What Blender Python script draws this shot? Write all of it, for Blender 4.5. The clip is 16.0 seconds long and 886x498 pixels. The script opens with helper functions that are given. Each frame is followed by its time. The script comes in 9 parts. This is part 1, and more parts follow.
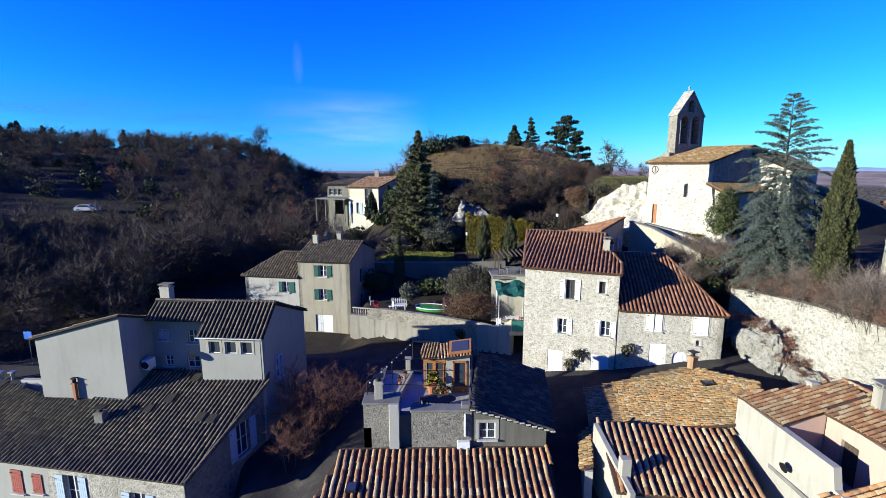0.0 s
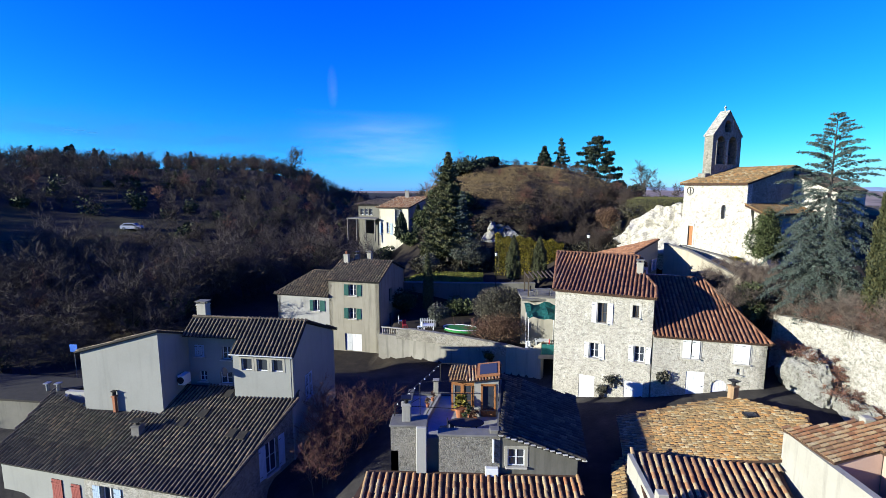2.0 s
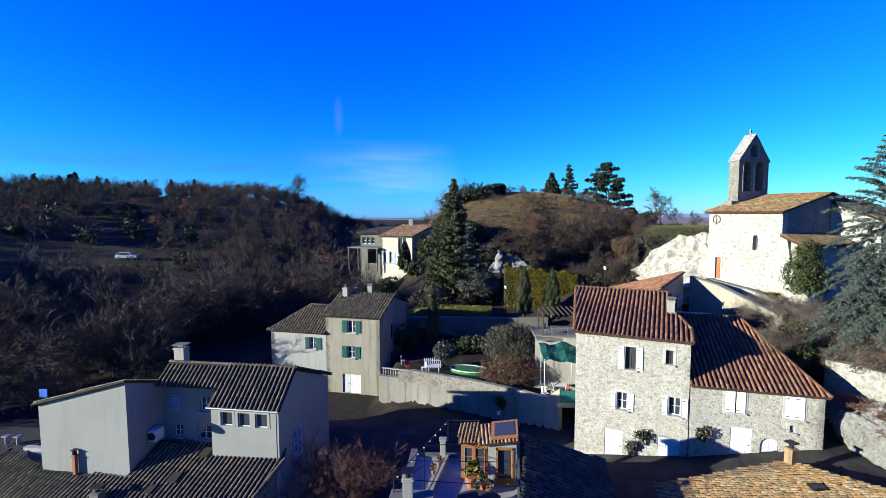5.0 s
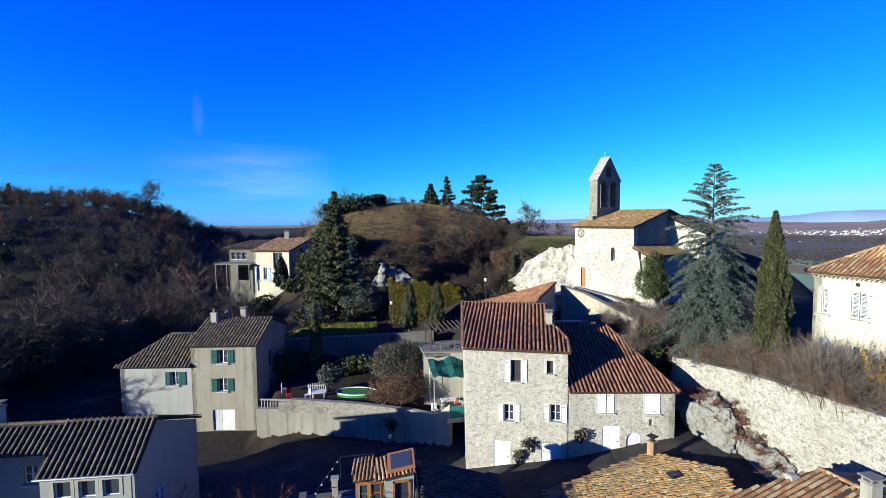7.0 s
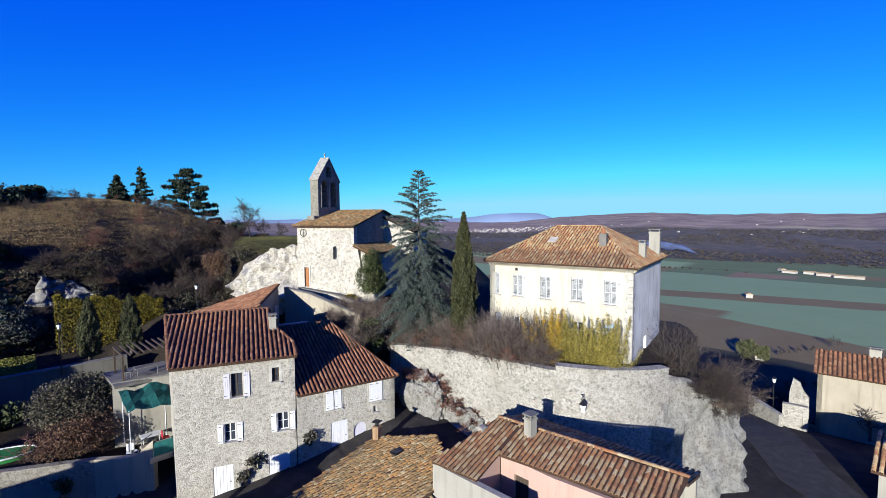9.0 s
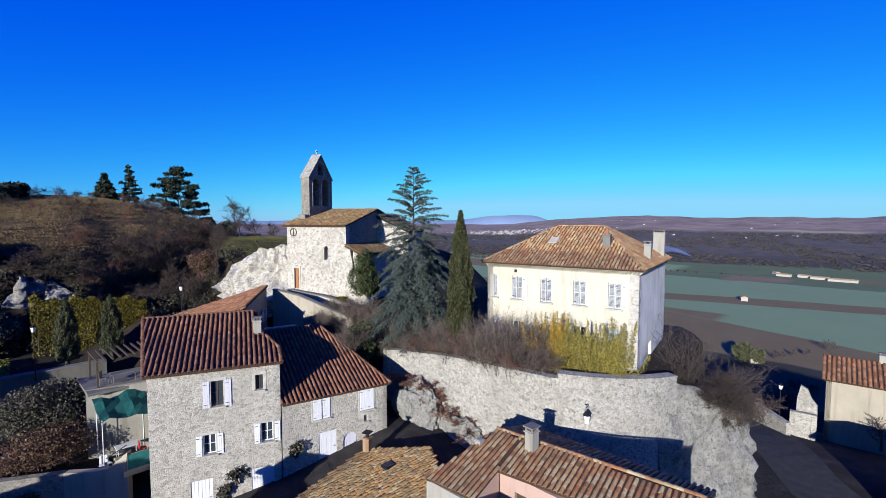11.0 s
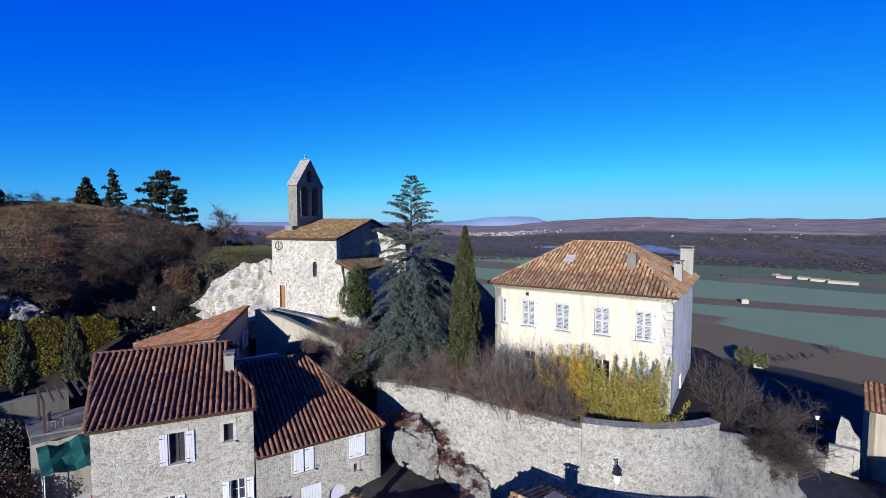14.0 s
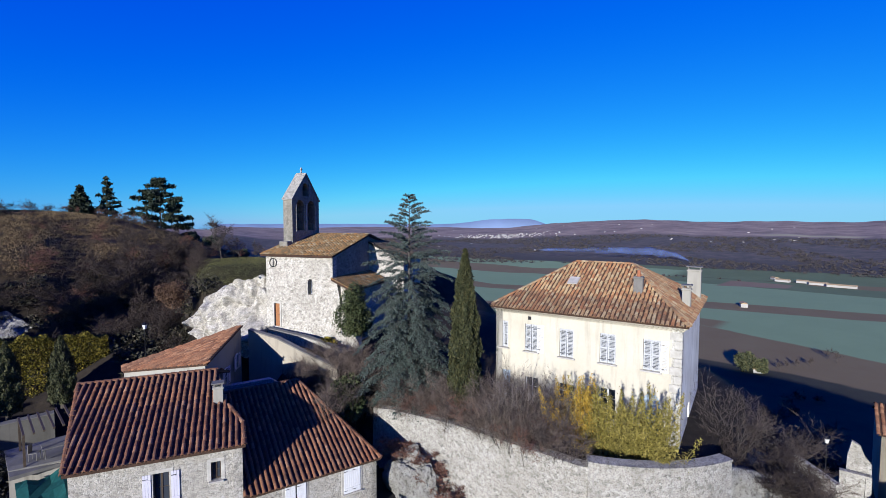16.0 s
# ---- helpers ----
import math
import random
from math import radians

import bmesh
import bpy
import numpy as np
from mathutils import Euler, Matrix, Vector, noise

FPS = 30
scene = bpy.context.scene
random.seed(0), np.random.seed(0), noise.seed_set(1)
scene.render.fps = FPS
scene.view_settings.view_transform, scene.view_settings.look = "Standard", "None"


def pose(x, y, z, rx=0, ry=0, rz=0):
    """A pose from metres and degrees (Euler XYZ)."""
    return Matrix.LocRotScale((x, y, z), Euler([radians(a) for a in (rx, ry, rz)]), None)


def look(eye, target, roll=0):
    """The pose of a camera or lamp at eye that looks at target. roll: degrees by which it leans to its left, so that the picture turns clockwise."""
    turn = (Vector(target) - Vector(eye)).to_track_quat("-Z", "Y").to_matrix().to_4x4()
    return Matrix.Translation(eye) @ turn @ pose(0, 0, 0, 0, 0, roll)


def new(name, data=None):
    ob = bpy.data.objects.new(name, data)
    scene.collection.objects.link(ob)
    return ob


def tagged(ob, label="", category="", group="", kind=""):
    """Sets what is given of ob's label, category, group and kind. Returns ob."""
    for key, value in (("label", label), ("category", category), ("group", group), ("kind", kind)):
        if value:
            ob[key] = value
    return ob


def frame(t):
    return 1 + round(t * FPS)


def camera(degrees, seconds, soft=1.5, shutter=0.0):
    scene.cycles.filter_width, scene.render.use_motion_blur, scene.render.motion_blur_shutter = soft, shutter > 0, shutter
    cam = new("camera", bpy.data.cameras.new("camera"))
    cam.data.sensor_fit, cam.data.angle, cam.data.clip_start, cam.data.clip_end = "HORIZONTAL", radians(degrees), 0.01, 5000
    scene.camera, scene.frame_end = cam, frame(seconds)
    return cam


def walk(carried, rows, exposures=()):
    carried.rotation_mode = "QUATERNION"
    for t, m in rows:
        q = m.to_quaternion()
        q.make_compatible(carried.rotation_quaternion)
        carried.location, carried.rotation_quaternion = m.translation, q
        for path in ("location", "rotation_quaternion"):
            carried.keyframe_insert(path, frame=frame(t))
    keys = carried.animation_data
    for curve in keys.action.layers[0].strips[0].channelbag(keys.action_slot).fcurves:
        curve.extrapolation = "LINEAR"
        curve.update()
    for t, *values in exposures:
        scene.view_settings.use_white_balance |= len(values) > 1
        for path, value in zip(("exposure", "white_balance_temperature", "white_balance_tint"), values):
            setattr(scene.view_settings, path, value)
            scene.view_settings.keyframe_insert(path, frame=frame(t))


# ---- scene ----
cam = camera(87.3, 16.0, soft=0.6)
PATH = [
    (0, (0.976, 1.315, 21.101), (1.008, 3.284, 20.752), -0.1),
    (0.5, (0.964, 1.3, 21.155), (0.976, 3.274, 20.83), -0.1),
    (1, (0.964, 1.289, 21.145), (0.917, 3.266, 20.847), -0.1),
    (1.5, (0.945, 1.269, 21.128), (0.867, 3.248, 20.851), -0.1),
    (2, (0.948, 1.306, 21.217), (0.856, 3.286, 20.951), -0.1),
    (2.5, (0.92, 1.512, 21.205), (0.822, 3.493, 20.95), -0.1),
    (3, (0.848, 2.118, 21.157), (0.744, 4.102, 20.93), -0.2),
    (3.5, (0.755, 2.849, 21.017), (0.645, 4.836, 20.817), -0.2),
    (4, (0.684, 3.688, 21.055), (0.562, 5.676, 20.873), -0.2),
    (6.5, (0.132, 5.936, 22.241), (0.202, 7.931, 22.116), -0.6),
    (7, (-0.056, 5.947, 22.365), (0.352, 7.901, 22.238), -0.5),
    (7.5, (-0.073, 6.214, 22.316), (0.73, 8.041, 22.189), -0.4),
    (8, (-0.02, 6.423, 22.299), (1.17, 8.025, 22.168), -0.4),
    (8.5, (0.033, 6.471, 22.239), (1.434, 7.891, 22.107), -0.2),
    (9, (0.211, 6.443, 22.281), (1.624, 7.851, 22.147), -0.3),
    (11.5, (2.06, 8.354, 22.009), (3.489, 9.747, 21.882), -0.0),
    (12, (2.689, 9.024, 22.042), (4.119, 10.416, 21.911), -0.1),
    (12.5, (3.224, 9.608, 22.191), (4.654, 11.0, 22.06), -0.1),
    (13, (3.695, 10.182, 22.37), (5.127, 11.572, 22.243), -0.0),
    (13.5, (4.205, 10.655, 22.713), (5.636, 12.046, 22.587), -0.0),
    (14, (4.57, 11.017, 23.071), (6.001, 12.409, 22.95), -0.0),
    (14.5, (4.816, 11.309, 23.445), (6.248, 12.7, 23.325), -0.0),
    (15, (5.029, 11.506, 23.723), (6.463, 12.896, 23.61), 0.0),
    (15.5, (5.215, 11.689, 24.027), (6.651, 13.077, 23.916), 0.1),
    (16, (5.449, 11.912, 24.357), (6.884, 13.301, 24.245), 0.1),
]
walk(cam, [(t, look(eye, target, roll)) for t, eye, target, roll in PATH], [(0, 1.58, 6500, 6), (4, 1.57, 6400, 4), (6.5, 1.50, 6500, 3), (8.5, 1.22, 6350, 10), (12, 0.98, 6100, 15), (16, 0.92, 6000, 16)])

# ---- light ----
SUN_AZ = Vector((-0.932, -0.362))      # way on the plan towards the sun
SUN_EL = 12.8
world = bpy.data.worlds.new("sky")
scene.world = world
world.use_nodes = True
wn = world.node_tree
wn.nodes.clear()
sky = wn.nodes.new("ShaderNodeTexSky")
sky.sky_type = "NISHITA"
sky.sun_disc = False
sky.sun_elevation = radians(SUN_EL)
sky.sun_rotation = math.atan2(SUN_AZ.x, SUN_AZ.y)
sky.altitude = 300
sky.air_density, sky.dust_density, sky.ozone_density = 1.0, 0.0, 3.0
split = wn.nodes.new("ShaderNodeSeparateColor")
join = wn.nodes.new("ShaderNodeCombineColor")
wn.links.new(sky.outputs[0], split.inputs[0])
for k, (gain, power) in enumerate(((0.03, 2.3), (0.425, 1.4), (5.4, 0.27))):   # deep winter blue overhead, pale at the horizon
    cap, raised, scaled = [wn.nodes.new("ShaderNodeMath") for _ in range(3)]
    cap.operation, raised.operation, scaled.operation = "MINIMUM", "POWER", "MULTIPLY"
    cap.inputs[1].default_value, raised.inputs[1].default_value, scaled.inputs[1].default_value = 7.0, power, gain
    wn.links.new(split.outputs[k], cap.inputs[0])
    wn.links.new(cap.outputs[0], raised.inputs[0])
    wn.links.new(raised.outputs[0], scaled.inputs[0])
    wn.links.new(scaled.outputs[0], join.inputs[k])
bg = wn.nodes.new("ShaderNodeBackground")
bg.inputs["Strength"].default_value = 0.052
wout = wn.nodes.new("ShaderNodeOutputWorld")
wn.links.new(join.outputs[0], bg.inputs["Color"])
wn.links.new(bg.outputs[0], wout.inputs["Surface"])
sun_data = bpy.data.lights.new("sun", "SUN")
sun_data.energy, sun_data.angle, sun_data.color = 5.0, radians(0.53), (0.98, 0.965, 0.86)
sun = new("sun", sun_data)
s3 = Vector((SUN_AZ.x * math.cos(radians(SUN_EL)), SUN_AZ.y * math.cos(radians(SUN_EL)), math.sin(radians(SUN_EL))))
sun.matrix_world = look(s3 * 100, (0, 0, 0))

# ---- materials ----


class Nodes:
    """Short hand for building one node material."""

    def __init__(self, name):
        self.mat = bpy.data.materials.new(name)
        self.mat.use_nodes = True
        self.t = self.mat.node_tree
        self.t.nodes.clear()
        self.out = self.t.nodes.new("ShaderNodeOutputMaterial")
        self.b = self.t.nodes.new("ShaderNodeBsdfPrincipled")
        self.t.links.new(self.b.outputs[0], self.out.inputs[0])
        co = self.t.nodes.new("ShaderNodeNewGeometry")
        self.pos = co.outputs["Position"]
        self.geo = co

    def n(self, kind, **kw):
        node = self.t.nodes.new(kind)
        for k, v in kw.items():
            if k in node.inputs:
                node.inputs[k].default_value = v
        return node

    def link(self, a, b):
        self.t.links.new(a, b)

    def noise(self, scale, detail=4.0, rough=0.6, at=None):
        x = self.n("ShaderNodeTexNoise", Scale=scale, Detail=detail, Roughness=rough)
        self.link(at or self.pos, x.inputs["Vector"])
        return x.outputs["Fac"]

    def voronoi(self, scale, feature="F1", at=None):
        x = self.n("ShaderNodeTexVoronoi", Scale=scale)
        x.feature = feature
        self.link(at or self.pos, x.inputs["Vector"])
        return x

    def ramp(self, fac, *stops):
        r = self.n("ShaderNodeValToRGB")
        el = r.color_ramp.elements
        while len(el) < len(stops):
            el.new(0.5)
        for e, (p, c) in zip(el, stops):
            e.position = p
            e.color = (*c, 1) if len(c) == 3 else c
        self.link(fac, r.inputs[0])
        return r.outputs[0]

    def mix(self, fac, a, b, mode="MIX"):
        m = self.t.nodes.new("ShaderNodeMix")
        m.data_type, m.blend_type = "RGBA", mode
        for sock, v in ((m.inputs[0], fac), (m.inputs[6], a), (m.inputs[7], b)):
            if isinstance(v, (int, float)):
                sock.default_value = v
            elif isinstance(v, tuple):
                sock.default_value = (*v, 1)
            else:
                self.link(v, sock)
        return m.outputs[2]

    def stretch(self, sx, sy, sz):
        m = self.n("ShaderNodeMapping")
        m.inputs["Scale"].default_value = (sx, sy, sz)
        self.link(self.pos, m.inputs["Vector"])
        return m.outputs[0]

    def bump(self, height, strength, distance=0.05):
        b = self.n("ShaderNodeBump", Strength=strength, Distance=distance)
        self.link(height, b.inputs["Height"])
        self.link(b.outputs[0], self.b.inputs["Normal"])

    def finish(self, colour, rough=0.85, metal=0.0, spec=0.3):
        if isinstance(colour, tuple):
            self.b.inputs["Base Color"].default_value = (*colour, 1)
        else:
            self.link(colour, self.b.inputs["Base Color"])
        self.b.inputs["Roughness"].default_value = rough
        self.b.inputs["Metallic"].default_value = metal
        self.b.inputs["Specular IOR Level"].default_value = spec
        return self.mat


def plaster(name, c, stain, streak=0.5):
    m = Nodes(name)
    big = m.noise(0.35, 5)
    fine = m.noise(9, 6, 0.7)
    runs = m.noise(1.0, 4, 0.6, m.stretch(2.2, 2.2, 0.22))
    col = m.mix(m.ramp(big, (0.38, (0, 0, 0)), (0.72, (1, 1, 1))), c, stain)
    col = m.mix(m.ramp(runs, (0.52, (0, 0, 0)), (0.75, (streak,) * 3)), col, tuple(v * 0.55 for v in stain))
    col = m.mix(0.25, col, m.ramp(fine, (0.3, tuple(v * 0.8 for v in c)), (0.7, tuple(min(1, v * 1.1) for v in c))))
    m.bump(fine, 0.35, 0.02)
    return m.finish(col, 0.9)


def rubble(name, lo, hi, mortar, scale=3.2, strength=0.9, joint=0.06, dirt=(0.2, 0.18, 0.15), pits=0.6):
    """Rubble masonry: uneven stones of two sizes in ragged joints, pitted and stained."""
    m = Nodes(name)
    warp = m.n("ShaderNodeTexNoise", Scale=1.7, Detail=2.0)
    ragged = m.n("ShaderNodeTexNoise", Scale=scale * 2.2, Detail=4.0, Roughness=0.7)
    for w in (warp, ragged):
        m.link(m.pos, w.inputs["Vector"])
    at = m.mix(0.16, m.stretch(1, 1, 1.3), warp.outputs["Color"], "ADD")
    at = m.mix(0.62 / scale, at, ragged.outputs["Color"], "ADD")
    tone, small = [m.n("ShaderNodeSeparateColor") for _ in range(2)]
    m.link(m.voronoi(scale, at=at).outputs["Color"], tone.inputs[0])
    m.link(m.voronoi(scale * 2.3, at=at).outputs["Color"], small.inputs[0])
    edge = m.voronoi(scale, "DISTANCE_TO_EDGE", at=at)
    mid = tuple((a + 2 * b) / 3 * f for a, b, f in zip(lo, hi, (1.04, 1.0, 0.94)))
    stone = m.ramp(tone.outputs[0], (0.0, lo), (0.35, mid), (1.0, hi))
    stone = m.mix(0.45, stone, m.ramp(small.outputs[1], (0.0, lo), (0.4, mid), (1.0, hi)))
    grain = m.noise(13, 6, 0.75)
    wear = m.noise(1.9, 5, 0.7)
    gap = m.ramp(edge.outputs["Distance"], (joint * 0.2, (1, 1, 1)), (joint * 1.3, (0, 0, 0)))
    gap = m.mix(1.0, gap, m.ramp(wear, (0.38, (0.1,) * 3), (0.64, (0.75,) * 3)), "MULTIPLY")
    col = m.mix(gap, stone, mortar)
    col = m.mix(m.ramp(grain, (0.36, (pits,) * 3), (0.50, (0,) * 3)), col, tuple(v * 0.5 for v in lo))
    big = m.noise(0.4, 6, 0.7)
    col = m.mix(m.ramp(big, (0.46, (0,) * 3), (0.74, (0.6,) * 3)), col, dirt)
    runs = m.noise(1.0, 4, 0.65, m.stretch(1.6, 1.6, 0.25))
    col = m.mix(m.ramp(runs, (0.54, (0,) * 3), (0.75, (0.4,) * 3)), col, tuple(v * 0.7 for v in dirt))
    h = m.mix(0.72, m.ramp(edge.outputs["Distance"], (0.0, (0, 0, 0)), (joint * 2.4, (1, 1, 1))), grain)
    m.bump(h, strength, 0.05)
    return m.finish(col, 0.93)


def tile_mat(name, stops, lichen, island):
    """Fired clay; every tile has its own tone."""
    m = Nodes(name)
    if island:
        rnd = m.geo.outputs["Random Per Island"]
    else:
        rnd = m.n("ShaderNodeObjectInfo").outputs["Random"]
    base = m.ramp(rnd, *stops)
    spots = m.noise(5.5, 6, 0.75)
    patch = m.noise(0.55, 4, 0.6)
    col = m.mix(m.ramp(spots, (0.50, (0,) * 3), (0.68, (0.8,) * 3)), base, lichen)
    col = m.mix(m.ramp(patch, (0.42, (0,) * 3), (0.7, (0.55,) * 3)), col, tuple(v * 0.55 for v in lichen))
    col = m.mix(m.ramp(m.noise(17, 5, 0.8), (0.40, (0.6,) * 3), (0.52, (0,) * 3)), col, stops[0][1])
    m.bump(m.noise(20, 4), 0.4, 0.02)
    return m.finish(col, 0.9)


def simple(name, c, rough=0.8, metal=0.0, spec=0.3, var=0.15, scale=6.0, bump=0.2):
    m = Nodes(name)
    f = m.noise(scale, 5, 0.65)
    col = m.ramp(f, (0.3, tuple(v * (1 - var) for v in c)), (0.7, tuple(min(1, v * (1 + var)) for v in c)))
    m.bump(m.noise(scale * 4, 3), bump, 0.01)
    return m.finish(col, rough, metal, spec)


def leafy(name, dark, light, warm):
    m = Nodes(name)
    rnd = m.geo.outputs["Random Per Island"]
    col = m.ramp(rnd, (0.0, dark), (0.6, light), (1.0, warm))
    col = m.mix(m.ramp(m.noise(0.8, 3), (0.35, (0,) * 3), (0.7, (0.5,) * 3)), col, dark)
    return m.finish(col, 0.75, 0, 0.25)


CLAY = ((0.0, (0.12, 0.06, 0.03)), (0.2, (0.22, 0.085, 0.035)), (0.45, (0.28, 0.13, 0.055)), (0.65, (0.30, 0.175, 0.08)), (0.85, (0.33, 0.235, 0.125)), (1.0, (0.38, 0.30, 0.18)))
RED = ((0.0, (0.075, 0.029, 0.014)), (0.4, (0.156, 0.063, 0.029)), (0.85, (0.213, 0.094, 0.044)), (1.0, (0.263, 0.144, 0.081)))
OLD = ((0.0, (0.037, 0.026, 0.018)), (0.4, (0.076, 0.058, 0.037)), (0.8, (0.125, 0.094, 0.059)), (1.0, (0.188, 0.125, 0.073)))
GOLD = ((0.0, (0.078, 0.048, 0.022)), (0.3, (0.148, 0.087, 0.035)), (0.55, (0.204, 0.113, 0.039)), (0.75, (0.261, 0.122, 0.035)), (0.9, (0.217, 0.165, 0.096)), (1.0, (0.296, 0.235, 0.139)))
MOSS = ((0.0, (0.030, 0.025, 0.018)), (0.6, (0.062, 0.051, 0.036)), (1.0, (0.105, 0.085, 0.058)))
M = {}
for key, stops, lich in (("clay", CLAY, (0.230, 0.192, 0.115)), ("red", RED, (0.154, 0.096, 0.064)), ("old", OLD, (0.109, 0.096, 0.077)), ("gold", GOLD, (0.198, 0.160, 0.083)), ("moss", MOSS, (0.048, 0.045, 0.029))):
    M[key] = tile_mat("clay_tile_" + key, stops, lich, False)
    M[key + "_many"] = tile_mat("clay_tiles_" + key, stops, lich, True)
M["bed"] = simple("roof_bed", (0.045, 0.024, 0.015), 0.95, var=0.4, scale=3)
M["bed_old"] = simple("roof_bed_old", (0.014, 0.012, 0.010), 0.95, var=0.4, scale=3)
M["stone_sh"] = rubble("pale_rubble", (0.135, 0.125, 0.108), (0.42, 0.40, 0.355), (0.30, 0.285, 0.25), 5.6, 0.9, 0.07, (0.20, 0.185, 0.155), 0.7)
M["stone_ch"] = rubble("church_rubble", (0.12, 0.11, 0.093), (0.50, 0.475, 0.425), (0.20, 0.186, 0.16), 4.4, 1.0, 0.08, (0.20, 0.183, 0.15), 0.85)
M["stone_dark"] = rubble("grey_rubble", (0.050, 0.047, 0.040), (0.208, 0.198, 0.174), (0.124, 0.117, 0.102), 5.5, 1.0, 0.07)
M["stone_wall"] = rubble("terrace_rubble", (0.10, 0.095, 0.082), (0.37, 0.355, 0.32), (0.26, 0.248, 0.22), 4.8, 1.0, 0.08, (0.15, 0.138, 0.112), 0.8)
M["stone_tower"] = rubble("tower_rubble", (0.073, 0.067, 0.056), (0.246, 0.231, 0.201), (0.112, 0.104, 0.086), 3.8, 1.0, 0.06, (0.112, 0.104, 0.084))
M["white"] = plaster("white_plaster", (0.246, 0.232, 0.201), (0.187, 0.175, 0.146), 0.7)
M["side_pl"] = plaster("flaking_white_plaster", (0.62, 0.60, 0.55), (0.36, 0.335, 0.28), 0.9)
M["cream"] = plaster("cream_plaster", (0.40, 0.37, 0.30), (0.33, 0.295, 0.225), 0.6)
M["grey_pl"] = plaster("grey_plaster", (0.248, 0.241, 0.226), (0.198, 0.191, 0.176))
M["lh_pl"] = plaster("bright_grey_plaster", (0.203, 0.203, 0.187), (0.168, 0.168, 0.153), 0.3)
M["gh_pl"] = plaster("beige_plaster", (0.210, 0.193, 0.152), (0.152, 0.136, 0.107), 0.8)
M["pink_pl"] = plaster("pink_plaster", (0.338, 0.233, 0.189), (0.298, 0.198, 0.158))
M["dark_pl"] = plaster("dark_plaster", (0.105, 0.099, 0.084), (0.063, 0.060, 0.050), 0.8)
M["garden_pl"] = plaster("garden_wall_plaster", (0.196, 0.184, 0.158), (0.118, 0.108, 0.088), 1.0)
M["cream_wall"] = plaster("cream_garden_render", (0.273, 0.241, 0.186), (0.198, 0.174, 0.131), 0.6)
M["cut"] = simple("cut_stone", (0.301, 0.285, 0.253), 0.9, var=0.25, scale=2.5, bump=0.5)
M["shut_white"] = simple("white_shutter_paint", (0.474, 0.474, 0.486), 0.6, var=0.05)
M["shut_lilac"] = simple("lilac_shutter_paint", (0.397, 0.384, 0.435), 0.6, var=0.06)
M["shut_green"] = simple("dark_green_paint", (0.008, 0.054, 0.045), 0.5, var=0.2)
M["shut_blue"] = simple("pale_blue_paint", (0.256, 0.320, 0.397), 0.6, var=0.1)
M["shut_red"] = simple("dull_red_paint", (0.192, 0.048, 0.038), 0.6, var=0.15)
M["shut_grey"] = simple("weathered_grey_paint", (0.333, 0.339, 0.346), 0.7, var=0.2, scale=14)
M["brick_pl"] = plaster("old_brick_render", (0.260, 0.167, 0.093), (0.149, 0.093, 0.056), 0.8)
M["wood"] = simple("orange_wood", (0.218, 0.090, 0.032), 0.6, var=0.3, scale=8)
M["dark_wood"] = simple("dark_wood", (0.045, 0.032, 0.022), 0.7, var=0.3, scale=8)
M["metal"] = simple("dark_iron", (0.022, 0.022, 0.024), 0.5, 0.7, var=0.2)
M["zinc"] = simple("zinc", (0.230, 0.237, 0.250), 0.45, 0.8, var=0.15)
M["interior"] = simple("unlit_dark", (0.05, 0.045, 0.04), 0.95, var=0.2)
M["teal"] = simple("teal_cloth", (0.013, 0.102, 0.096), 0.85, var=0.25, scale=4)
M["plastic"] = simple("white_plastic", (0.461, 0.467, 0.480), 0.4, var=0.05)
M["concrete"] = simple("concrete", (0.110, 0.104, 0.095), 0.95, var=0.25, scale=1.2, bump=0.5)
M["asphalt"] = simple("asphalt", (0.031, 0.030, 0.029), 0.95, var=0.35, scale=1.5, bump=0.6)
M["bark"] = simple("grey_bark", (0.051, 0.043, 0.037), 0.95, var=0.35, scale=4, bump=0.8)
M["wood_bark"] = simple("brown_bark", (0.016, 0.012, 0.010), 0.95, var=0.35, scale=0.4, bump=0.3)
M["twig"] = simple("bare_twigs", (0.044, 0.034, 0.029), 0.95, var=0.35, scale=0.25)
M["twig_dark"] = simple("dark_bare_twigs", (0.036, 0.026, 0.021), 0.95, var=0.4, scale=0.25)
M["twig_brown"] = simple("grey_brown_twigs", (0.092, 0.069, 0.055), 0.95, var=0.35, scale=0.4)
M["far_wood"] = simple("distant_woodland", (0.040, 0.034, 0.030), 0.95, var=0.5, scale=0.03)
# far hills: haze is painted in as a blue base colour
M["far_hill"] = simple("haze_blue_hills", (0.136, 0.192, 0.288), 0.95, var=0.12, scale=0.003)
M["scrub_dark"] = leafy("dark_undergrowth", (0.012, 0.012, 0.007), (0.031, 0.029, 0.017), (0.064, 0.052, 0.031))
M["twig_red"] = simple("russet_twigs", (0.113, 0.054, 0.037), 0.95, var=0.35, scale=0.4)
M["twig_pale"] = simple("pale_twigs", (0.133, 0.113, 0.098), 0.95, var=0.3, scale=0.5)
M["cedar"] = leafy("blue_cedar_needles", (0.021, 0.032, 0.027), (0.054, 0.072, 0.061), (0.097, 0.118, 0.104))
M["cypress"] = leafy("cypress_leaves", (0.013, 0.017, 0.006), (0.035, 0.038, 0.013), (0.066, 0.058, 0.020))
M["spruce"] = leafy("spruce_needles", (0.019, 0.026, 0.012), (0.053, 0.057, 0.022), (0.094, 0.086, 0.038))
M["pine"] = leafy("pine_needles", (0.009, 0.015, 0.009), (0.020, 0.031, 0.017), (0.041, 0.049, 0.026))
M["olive"] = leafy("olive_leaves", (0.026, 0.030, 0.020), (0.070, 0.072, 0.055), (0.116, 0.116, 0.093))
